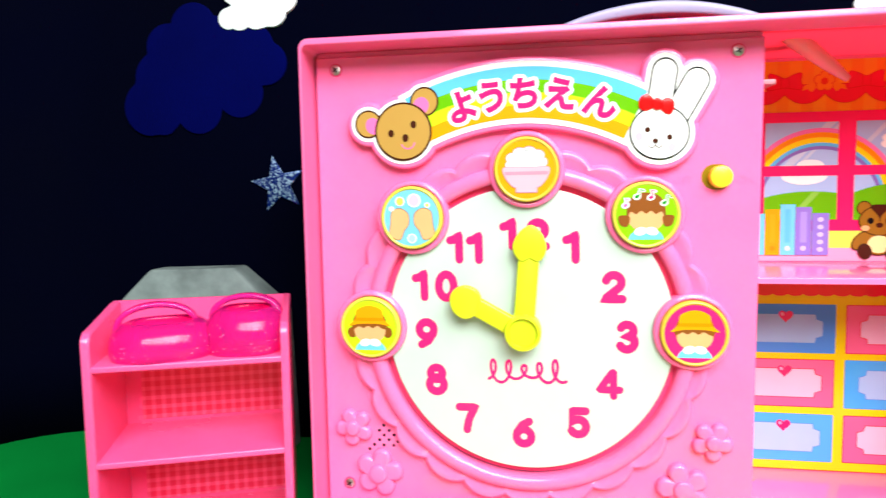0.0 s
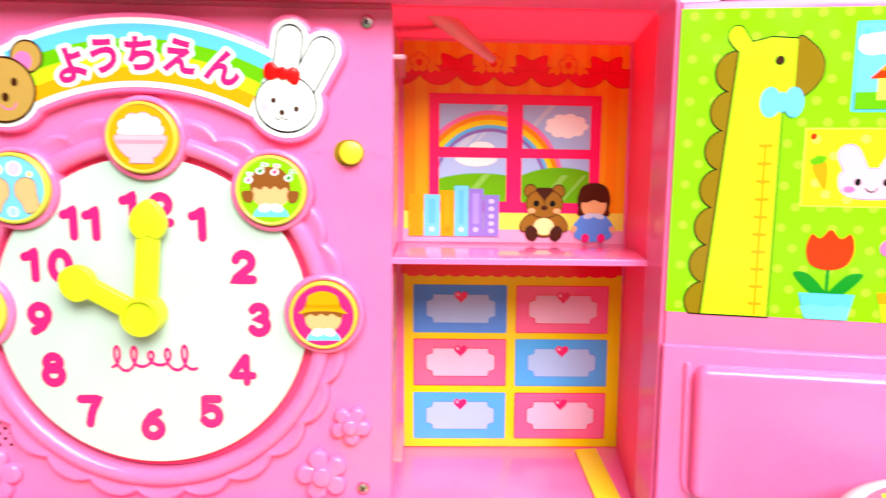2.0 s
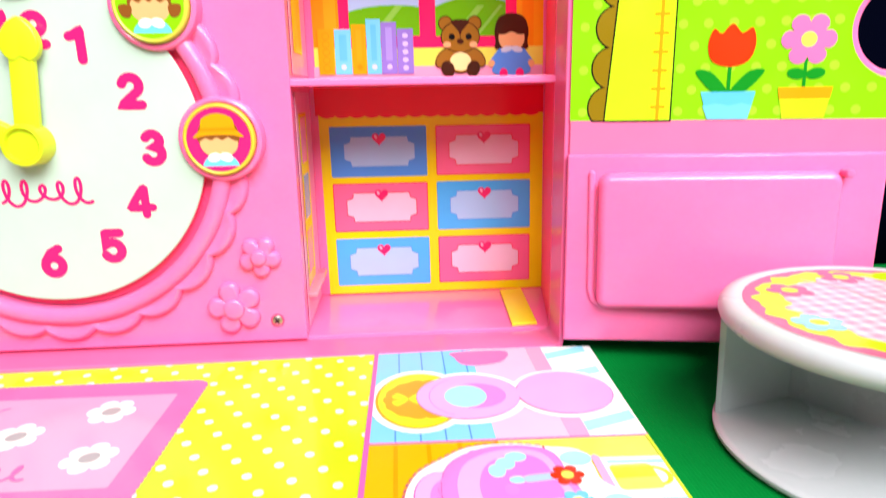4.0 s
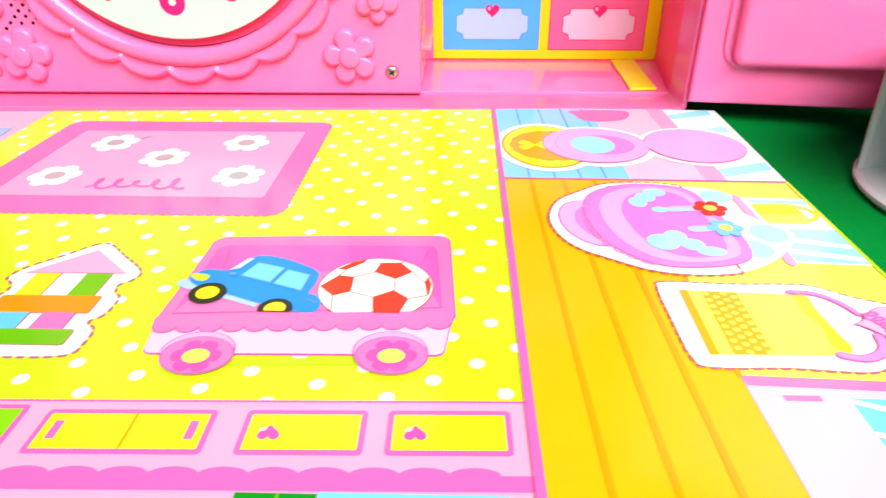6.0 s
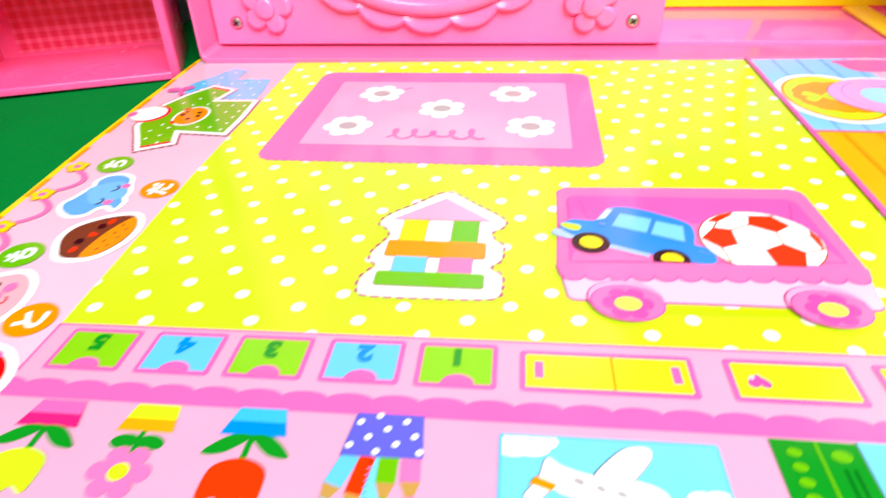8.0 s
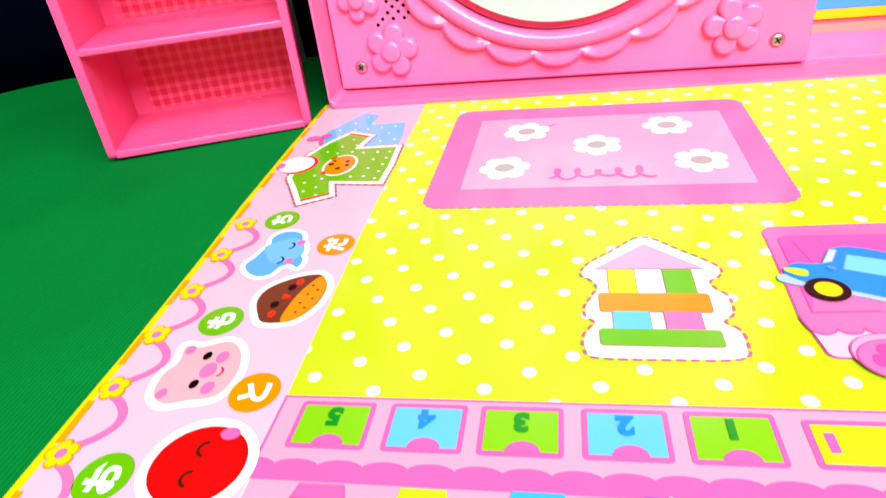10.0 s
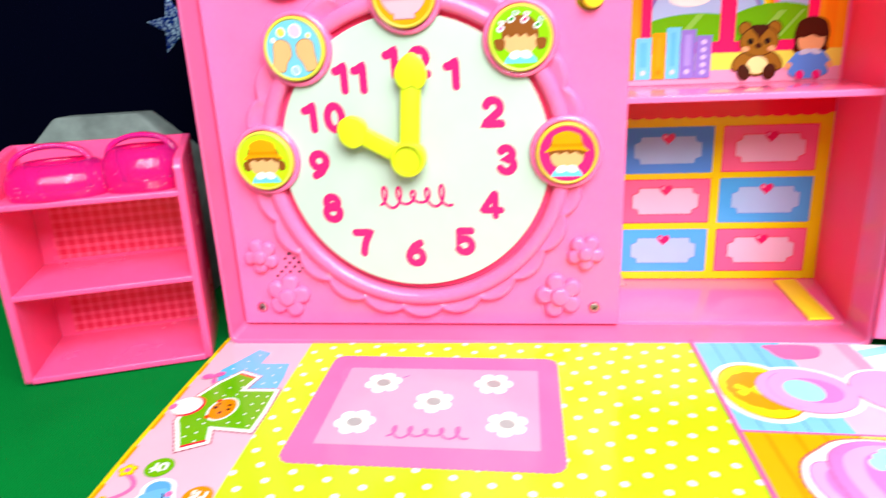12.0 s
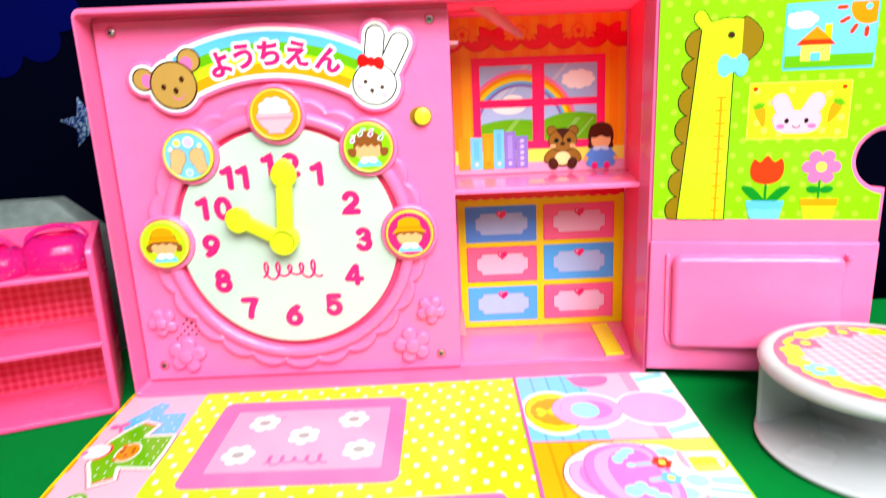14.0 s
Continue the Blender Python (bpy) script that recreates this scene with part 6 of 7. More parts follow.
def left_strip():
    blue = [(-95.4, -66.0), (-98.0, -55.5), (-93.4, -47.0), (-86.0, -32.4), (-78.2, -36.2), (-79.0, -48.0), (-63.4, -47.4), (-61.4, -62), (-61.0, -76), (-80, -76)]
    ob = flat("printed_blue_shirt", blue, G, 4, SKY, mat, "printed pale blue shirt")
    patches("shirt_dots", [ell(x, y, 0.6, n=10) for x, y in ((-92, -54), (-87, -46), (-83, -39), (-85, -54), (-79, -54), (-73, -53), (-67, -52), (-74, -61), (-68, -60), (-64, -67), (-70, -68), (-90, -61))], G, 5, WHITE, ob)
    for o in (ell(-101.6, -62.6, 3.0, 2.6, 20), ell(-96.4, -60.4, 3.0, 2.2, 40), ell(-98.8, -62.8, 1.3, 1.5), ell(-96.6, -66.6, 1.2, 3.0, 20)):
        flat("ribbon", o, G, 9, MAT_PINK, ob)
    green = [(-96.6, -80), (-92.2, -69), (-85.2, -58.4), (-76.0, -62.4), (-79.0, -75.8), (-61.2, -75.2), (-60.4, -92), (-60.8, -106.7), (-80.6, -105), (-76.9, -116), (-85.8, -120.8), (-91.4, -110.5), (-96.9, -101), (-97.4, -91)]
    border = grow(green, 2.0)
    ob = flat("printed_green_shirt", border, G, 6, WHITE, mat, "printed green shirt with white dots and an orange patch")
    cut_dashes(grow(border, 0.45), G, 5.2, ob)
    flat("shirt_cloth", green, G, 7, GRASS, ob)
    flat("collar", ell(-97.6, -89.6, 7.0, 8.4, 0, 30), G, 8, CRIMSON, ob), flat("neck_hole", ell(-99.2, -89.4, 7.2, 7.4, 0, 30), G, 9, WHITE, ob)
    flat("neck_button", ell(-105.4, -90.6, 1.8, 2.6, 0, 18), G, 11, ROSE, ob)
    for p0, p1 in (((-85.2, -59.2), (-76.4, -63.0)), ((-77.2, -115.4), (-86.0, -120.0))):
        flat("cuff", stroke([p0, p1], 1.5, 2), G, 8, CRIMSON, ob)
    patches("shirt_dots", [ell(x, y, 0.62, n=10) for x, y in ((-63, -80), (-63, -86), (-63, -92), (-63, -98), (-63, -104), (-68, -80), (-68, -87), (-68, -95), (-68, -102), (-74, -80), (-73, -102), (-79, -72), (-79, -79), (-82, -66), (-85, -73), (-85, -80), (-90, -78), (-84, -103), (-84, -110), (-82, -116), (-88, -100), (-90, -106), (-88, -113))], G, 8, WHITE, ob)
    flat("patch_border", ell(-80.4, -91.4, 6.9, 9.6), G, 9, WHITE, ob), flat("patch", ell(-80.4, -91.4, 5.9, 8.6), G, 10, ORANGE, ob)
    for y in (-97.8, -85.0):
        flat("patch_ear", ell(-84.6, y, 1.6, n=16), G, 9.6, VERMILION, ob)
    for x, y, r in ((-80.4, -94.6, 1.0), (-78.2, -88.4, 1.0), (-77.4, -91.8, 1.0), (-84.2, -90.6, 1.2), (-83.6, -87.8, 0.8)):
        flat("patch_mark", ell(x, y, r, n=12), G, 11, BROWN, ob)
    # kana badges, read from the mat's side
    for ch, x, y, m in (("ち", -87.5, -131.9, GRASS), ("だ", -63.5, -147.2, ORANGE), ("も", -83.5, -184.0, GRASS), ("と", -63.0, -208.0, ORANGE), ("お", -84.8, -232.0, GRASS)):
        ob = flat("round_badge", ell(x, y, 5.9, n=36), L, 5, m, mat, "round printed badge with one letter")
        lettering("badge_letter", ch, 7.6, moved(L, x, y, 0, 90), 6, WHITE, ob, fat=0.35)
    # chain of flowers
    for k in range(9):
        y = -134.5 - 18.6 * k
        ob = flat("chain_flower", petals(-99.6 + 0.3 * k, y, 3.9, 5, 0.34, 36), L, 6, AMBER, mat)
        flat("petals", petals(-99.6 + 0.3 * k, y, 3.4, 5, 0.34, 36), L, 7, SUN_YELLOW, ob), flat("middle", ell(-99.6 + 0.3 * k, y, 1.3, n=16), L, 8, ROSE, ob)
        if k < 8:
            pts = [(-98.2 + 0.3 * k + 6.4 * math.sin(math.pi * t) ** 0.8, y - 2.4 - 14.2 * t) for t in (i / 14 for i in range(15))]
            flat("chain_link", stroke(pts, 2.0, 3), L, 5, ROSE, ob)
    # sticker animals, tops towards the mat's edge
    body = smooth([(-86.9, -163.8), (-88.9, -160), (-87.6, -156.6), (-86.4, -151.8), (-85.4, -149), (-86.4, -145.4), (-84.8, -142.2), (-81.0, -141.2), (-77.3, -143), (-75.2, -147.6), (-73.0, -152), (-72.8, -155.6), (-71.4, -158), (-71.7, -161.8), (-74.5, -160.2), (-77.4, -161.6), (-78.9, -165.3), (-82.6, -166.4)], 4)
    ob = flat("elephant_sticker", grow(body, 1.7), G, 5, WHITE, mat, "printed blue elephant head sticker")
    flat("elephant_head", body, G, 6, ELEPHANT, ob), flat("elephant_head", smooth([(-86.4, -151.8), (-85.4, -149), (-81, -146), (-77, -146), (-73.2, -152), (-72.8, -155.6), (-76, -158.6), (-81, -159.4)], 4), G, 7, ink("elephant_face_ink", (0.20, 0.54, 0.90)), ob)
    for x, y in ((-78.8, -158.2), (-78.2, -150.2)):
        flat("mark", stroke(arc(x - 0.6, y, 1.8, -70, 70, 8), 0.6, 3), G, 8, BLACK, ob)
    for x, y in ((-75.6, -158.6), (-75.4, -148.4)):
        flat("blush", ell(x, y, 1.4, 1.6, 0, 14), G, 8, ROSE, ob)
    nut = smooth([(-74.9, -183.4), (-77.3, -178), (-76.6, -172.6), (-72.0, -168.2), (-66.6, -165.8), (-62.4, -166.0), (-59.6, -170.4), (-59.0, -175.4), (-60.2, -181), (-64.0, -186.2), (-71.5, -187.2)], 4)
    ob = flat("chestnut_sticker", grow(nut, 2.0), G, 5, WHITE, mat, "printed brown chestnut sticker")
    flat("chestnut_shell", nut, G, 6, ink("nut_ink", (0.22, 0.075, 0.03)), ob)
    base = smooth([(-62.6, -166.4), (-66.0, -173.4), (-67.4, -181.4), (-67.0, -186.8), (-63.4, -185.8), (-60.4, -180.8), (-59.2, -175.2), (-59.8, -170.2)], 4)
    flat("chestnut_base", base, G, 7, ORANGE, ob)
    for x, y in ((-69.3, -171.9), (-71.4, -179.8)):
        flat("mark", ell(x, y, 1.2, 1.5, 0, 14), G, 8, BLACK, ob)
    for x, y in ((-67.8, -169.4), (-70.6, -183.8)):
        flat("blush", ell(x, y, 1.1, 1.5, 0, 14), G, 8, VERMILION, ob)
    flat("mark", smooth([(-70.4, -175.0), (-70.2, -177.4), (-67.8, -176.4)]), G, 8, VERMILION, ob)
    patches("specks", [ell(x, y, 0.4, n=8) for x, y in ((-63.4, -171), (-63.6, -175), (-64.4, -179), (-64.2, -183), (-61.4, -173), (-61.6, -177), (-62.4, -181))], G, 8, BROWN, ob)
    pig = smooth([(-87.7, -213.2), (-88.9, -207), (-87.2, -202.4), (-88.3, -197.0), (-84.2, -197.2), (-77.4, -194.8), (-72.3, -199.0), (-70.2, -206.6), (-72.1, -213.0), (-78.4, -214.8), (-83.5, -216.0)], 4)
    ob = flat("pig_sticker", grow(pig, 2.0), G, 5, WHITE, mat, "printed pink pig head sticker")
    flat("pig_head", pig, G, 6, ink("pig_ink", (0.82, 0.46, 0.52)), ob)
    for o, m in ((ell(-80.6, -200.3, 1.1, 1.5, 0, 14), BLACK), (ell(-79.2, -209.8, 1.1, 1.5, 0, 14), BLACK), (ell(-77.9, -205.2, 2.0, 2.6, 0, 18), ROSE), (ell(-76.4, -200.6, 1.6, 2.0, 0, 14), ROSE), (ell(-75.2, -210.8, 1.6, 2.0, 0, 14), ROSE), (ell(-86.2, -198.4, 1.3, 1.6, 0, 14), ROSE), (ell(-85.6, -213.2, 1.3, 1.6, 0, 14), ROSE), (stroke(arc(-75.6, -205.6, 1.6, -60, 60, 6), 0.5, 3), CRIMSON)):
        flat("mark", o, G, 8, m, ob)
    ob = cut_sticker("apple_sticker", ell(-66.4, -227.4, 10.0, 9.4), RED, "printed red apple sticker", 2.2)
    for y in (-231, -224):
        flat("mark", stroke(arc(-66.4, y, 1.7, 100, 260, 6), 0.7, 3), L, 8, BROWN, ob)
    flat("mark", ell(-63, -219.8, 2.2, 1.6, 0, 16), L, 8, MAT_PINK, ob)


left_strip()


# ---- the mat's right strip: bathroom corner and wooden floor ----
def right_strip():
    bath = flat("printed_bathroom", [(146.6, -17.5), (247.0, -20.6), (243.7, -99.6), (145.4, -97.4)], G, 2, WHITE, mat, "printed bathroom floor with a potty")
    flat("blue_tiles", [(147.4, -17.6), (190.6, -18.9), (190.6, -98.4), (146.0, -97.4)], G, 3, ink("tile_blue_ink", (0.28, 0.64, 0.88)), bath)
    lines = [rect(x, -60, x + 0.6, -19) for x in (156.8, 166.9, 176.8, 186.6)] + [rect(x, -97.6, x + 0.6, -60) for x in (155.0, 164.0, 173.0, 181.8)]
    patches("tile_gaps", lines, G, 4, CORNFLOWER, bath)
    flat("pink_column", rect(190.6, -98.4, 216.4, -19.4), G, 3, BLUSH, bath), flat("pink_column", rect(216.4, -98.9, 223.6, -19.9), G, 4, ROSE_LIGHT, bath)
    for y in (-30, -52, -74, -92):
        flat("pale_streak", clip([(223.8, y - 4), (244, y + 3), (244, y + 10), (223.8, y + 3)], 223.6, -98.6, 243.4, -20.6), G, 4, DROP, bath)
    flat("pink_cloth", smooth([(182, -22), (206, -22.5), (203.6, -33.6), (192.6, -37), (185.2, -35.2), (182.4, -28)]), G, 5, ROSE, bath)
    flat("magenta_line", [(145.4, -97.2), (243.8, -99.5), (243.8, -100.5), (145.4, -98.2)], G, 5, MAT_PINK, mat)
    # potty
    lid_o, seat_o, top_o = ell(164.6, -66.4, 17.0, 22.8), ell(184.3, -66.0, 20.4, 18.6), ell(223.0, -66.0, 18.9, 18.0)
    ob = flat("printed_potty", grow(lid_o, 3.0), G, 6, WHITE, mat, "printed pink potty with an orange lid picture")
    flat("potty_border", grow(seat_o, 3.0), G, 6, WHITE, ob), flat("potty_border", grow(top_o, 2.4), G, 6, WHITE, ob)
    flat("orange_lid", grow(lid_o, 0.2), G, 7, AMBER, ob), flat("orange_lid", grow(lid_o, -0.9), G, 8, LEMON, ob), flat("orange_lid", petals(167, -66.4, 16.6, 14, 0.07), G, 9, AMBER, ob)
    for sy in (-1, 1):
        flat("bow", smooth([(160.6, -66.6), (156.4, -66.6 + sy * 5.2), (154.2, -66.6 + sy * 1.4)]), G, 10, LEMON, ob)
        flat("bow", smooth([(160.6, -66.6), (164.2, -66.6 + sy * 4.4), (165.4, -66.6 + sy * 1.2)]), G, 10, LEMON, ob)
    flat("seat", grow(seat_o, 0.3), G, 11, MAT_PINK, ob), flat("seat", seat_o, G, 12, ORCHID_LIGHT, ob), flat("seat_inner", ell(187.2, -66.3, 12.2, 10.6), G, 13, ORCHID, ob), flat("water", ell(183.2, -66.6, 8.4, 9.2), G, 14, DROP, ob)
    flat("seat_line", stroke(arc(186.0, -66.2, 17.2, 120, 240, 16), 0.4, 2), G, 13, ORCHID, ob)
    flat("potty_lid", grow(top_o, 0.3), G, 11, MAT_PINK, ob), flat("potty_lid", top_o, G, 12, ORCHID_LIGHT, ob)
    # wooden floor and pale yellow field
    wood = flat("printed_planks", [(145.6, -98.2), (190.2, -99.2), (188.6, -200), (188.4, -290), (143.6, -290), (143.9, -212)], G, 2, ink("plank_ink", (0.88, 0.50, 0.01)), mat, "printed orange wooden floor")
    for x in (155.4, 166.7, 177.4):
        flat("plank_gap", rect(x - 0.7, -290, x + 0.7, -99.0), G, 4, PLANK_LINE, wood)
    flat("plank_gap", [(189.6, -99.2), (190.9, -99.2), (189.2, -200), (187.9, -200)], G, 4, PLANK_LINE, wood)
    flat("pale_yellow_field", [(190.2, -99.4), (243.7, -100.4), (242.2, -155), (242.2, -201.5), (188.6, -199.6)], G, 2, LEMON_PALE, mat)
    flat("edge_band", [(242.6, -100.2), (243.7, -100.2), (242.2, -155), (242.2, -290), (241.2, -290), (241.2, -155)], G, 6, LEMON, mat)
    # wash basin
    B = G @ Matrix.Translation((0, 0, 0.3))
    edge = smooth([(158.2, -128.4), (162.3, -117), (170.9, -109.4), (180.4, -103.4), (194.6, -102.3), (207.2, -105.2), (216.6, -108), (218.9, -116.3), (219.4, -126), (226.6, -134), (227.4, -139.5), (222.8, -146.4), (215.4, -153.6), (204.7, -159.4), (192.2, -160.6), (181.5, -158.6), (172.0, -153.0), (164.1, -147.2), (159.6, -139.4)])
    basin = flat("printed_basin", edge, B, 5, WHITE, mat, "printed pink wash basin with two taps")
    cut_dashes([q for q in grow(edge, 0.45) if q[0] < 206], B, 6.2, basin)
    for o, m, lv in ((ell(170.4, -131.4, 9.6, 15.0, 8), MAT_PINK, 6), (ell(170.4, -131.4, 9.1, 14.5, 8), ORCHID_LIGHT, 7), (ell(172.4, -131.6, 6.6, 10.8, 8), ORCHID, 7.6), (ell(174.4, -131.6, 5.0, 8.4, 8), ORCHID_LIGHT, 8.2)):
        flat("soap_shelf", o, B, lv, m, basin)
    body = smooth([(169.6, -124), (173.9, -111.4), (186.7, -104.2), (200.6, -104.8), (207.8, -110), (209.6, -123.0), (212.2, -136.0), (211.0, -149.4), (206.2, -154.9), (195.1, -157.3), (184.6, -156.3), (176.8, -150.6), (171.0, -140.3)])
    rim = smooth([(174.4, -124), (178.4, -113), (188.6, -107), (199.6, -107.2), (205.4, -112), (207.6, -124), (209.6, -137.0), (208.6, -148.4), (204.2, -152.9), (195.1, -154.9), (185.8, -153.6), (179.4, -147.6), (175.4, -138.3)])
    bowl = smooth([(181.6, -124), (184.6, -115.4), (190.8, -110.8), (198.3, -110.3), (203.2, -114.8), (204.8, -124), (206.2, -134), (205.6, -145.1), (202.2, -150.5), (195.1, -152.3), (188.3, -149.4), (183.3, -141.2), (181.6, -132)])
    flat("basin_side", grow(body, 0.3), B, 8.6, MAT_PINK, basin), flat("basin_side", body, B, 9.6, ORCHID, basin)
    flat("basin_rim", rim, B, 10.6, ORCHID_LIGHT, basin), flat("basin_bowl", bowl, B, 11.6, ink("bright_orchid_ink", (0.82, 0.28, 0.72)), basin), flat("drain", ell(190.6, -128.4, 2.2, 2.8), B, 12.6, ORCHID, basin)
    flat("rim_line", stroke(bowl + bowl[:1], 0.45, 2), B, 12.2, ORCHID, basin)
    for k in range(13):
        a = math.radians(118 + 10.4 * k)
        flat("basin_frill", stroke(arc(191.5 + 20.6 * math.cos(a), -131 + 25.4 * math.sin(a), 2.6, math.degrees(a) - 80, math.degrees(a) + 80, 8), 0.45, 2), B, 11.4, ORCHID, basin)
    for x, y, rx, ry in ((187.6, -118.4, 2.8, 3.6), (190.8, -114.8, 3.2, 3.4), (194.8, -111.2, 3.6, 2.9), (188.4, -144.2, 4.6, 4.6), (192.8, -140.8, 3.2, 3.4), (196.2, -145.6, 3.4, 3.4), (200.2, -149.4, 4.0, 2.6)):
        flat("water_drop", ell(x, y, rx, ry), B, 13.6, DROP, basin)
    flat("water_drop", ell(193.2, -123.8, 2.6, 1.9), B, 13.6, DROP, basin)
    for x, y, rx, ry in ((214.3, -113.0, 5.2, 4.4), (221.0, -137.6, 5.4, 5.4), (213.2, -147.0, 5.0, 4.8)):
        flat("bubble", ell(x, y, rx, ry), B, 7, DROP, basin)
    for y, x0, m in ((-122.8, 196.6, VERMILION), (-135.8, 199.4, SKY)):
        flat("tap", stroke([(x0, y - 1.0), (206.0, y)], 3.6, 5), B, 14.6, POWDER, basin)
        flat("tap_line", stroke([(x0 + 0.4, y + 0.9), (204, y + 1.5)], 0.5, 2), B, 15.4, GREY, basin)
        flat("tap_flower", petals(209.0, y, 5.4, 6, 0.34, 0), B, 15.6, m, basin), flat("tap_middle", ell(209.0, y, 2.0, n=18), B, 16.6, LEMON_PALE, basin)
    # mirror and cup beside the basin
    mir = flat("printed_mirror", [(219.8, -112.4), (243.0, -113.4), (242.0, -154.6), (219.2, -153.4)], G, 3, WHITE, mat, "printed pale blue mirror with a yellow cup")
    flat("glass", [(223.0, -134), (241.6, -134.6), (241.2, -153.8), (221.6, -152.6)], G, 4, DROP, mir), flat("glass", [(224, -114), (242.2, -114.8), (242, -117.6), (224, -116.4)], G, 4, DROP, mir)
    for y in (-148, -141):
        flat("shine", clip([(221.6, y), (241, y - 5), (241, y - 2.4), (221.6, y + 2.6)], 222, -152.6, 241, -134), G, 5, WHITE, mir)
    flat("cup", rrect(223.6, -130.6, 237.4, -117.0, 2), G, 5.5, LEMON_PALE, mir), flat("cup_band", rect(224.0, -124.6, 237.0, -118.6), G, 6, LEMON, mir), flat("cup_rim", stroke(arc(236.5, -124, 4.6, 75, -75, 8), 1.6, 4), G, 6.6, SUN_YELLOW, mir)
    for p0, p1 in (((221.0, -112.0), (221.0, -130.0)), ((220.6, -146.8), (220.2, -154.2))):
        flat("mirror_frame", stroke([p0, p1], 2.8, 2), G, 6, ROSE_LIGHT, mir)
    # towel with a heart hanger
    T = G @ Matrix.Translation((0, 0, 0.25))
    outline = smooth([(183.2, -164.2), (200, -165.0), (212, -164.8), (219.6, -165.4), (227.6, -170.4), (236.6, -174.6), (238.6, -181.0), (237.0, -189.6), (231.6, -193.8), (223.6, -194.6), (216.4, -197.8), (200, -196.8), (183.6, -196.9), (180.4, -193.6), (180.2, -180), (180.6, -166.8)], 5)
    tow = flat("printed_towel", outline, T, 4, WHITE, mat, "printed yellow towel on a heart hanger")
    cut_dashes(grow(outline, 0.3), T, 3.4, tow)
    flat("towel_cloth", [(185.4, -167.7), (215.8, -169.4), (216.6, -189.8), (214.5, -192.6), (184.6, -193)], T, 5, LEMON_PALE, tow), flat("towel_edge", smooth([(213.6, -170.0), (216.4, -170.4), (215.6, -177.5), (216.2, -184.9), (216.8, -189.6), (214.7, -192.4), (212.6, -188.6), (213.8, -183), (212.4, -176)]), T, 6, LEMON, tow)
    flat("towel_stripe", [(185.4, -167.8), (187.6, -168.0), (186.6, -193), (184.4, -193)], T, 6, AMBER, tow), flat("towel_band", [(190.8, -168.2), (199.4, -168.9), (198.6, -192.8), (189.8, -192.9)], T, 6, PAPER_GOLD, tow)
    for i in range(4):
        for j in range(9):
            flat("band_dot", ell(191.6 + 2.15 * i - 0.03 * j, -169.6 - 2.65 * j - (1.3 if i % 2 else 0), 0.78, n=10), T, 7, LEMON_PALE, tow)
    for corners, w in (([(212.6, -168.6), (218.2, -168.8), (221.8, -171.6), (223.8, -175.0), (224.6, -177.6)], 1.3), ([(212.8, -192.9), (217.2, -194.2), (221.6, -192.4), (224.0, -189.6), (224.6, -186.0)], 2.0)):
        line = rounded(corners, 3)
        flat("hanger_strap", stroke(line, w + 0.6, 3), T, 8, WHEEL_PINK, tow), flat("hanger_strap", stroke(line, w, 3), T, 9, ORCHID, tow)
    flat("heart_tag", grow(heart(228.8, -182.2, 16.0, -94), 0.3), T, 10, MAT_PINK, tow), flat("heart_tag", heart(228.8, -182.2, 16.0, -94), T, 11, ORCHID_LIGHT, tow)
    wave_mark(moved(T, 228.2, -182, 0, -74), -5.0, 5.0, 0, 4.2, 0.8, MAT_PINK, tow, 12.6)
    # lower washstand
    st = flat("printed_washstand", [(188.6, -199.2), (242.0, -201.4), (242.0, -290), (188.4, -290)], G, 3, BLUSH, mat, "printed pale pink washstand with a blue mirror")
    flat("stand_top", [(188.6, -199.2), (242.0, -201.4), (242.0, -204.4), (188.8, -202.2)], G, 4, ROSE, st), flat("stand_bar", rrect(194.7, -206.5, 202.3, -204.9, 0.3), G, 4, ROSE, st)
    flat("stand_glass", [(207.6, -205.4), (226.0, -205.9), (230, -211), (230, -232), (207.2, -232)], G, 4, CYAN, st)
    for y in (-208.4, -217):
        flat("shine", clip([(206, y + 2), (231, y - 8), (231, y - 5.6), (206, y + 3.4)], 207.6, -231, 229.6, -205.8), G, 5, WHITE, st)


right_strip()

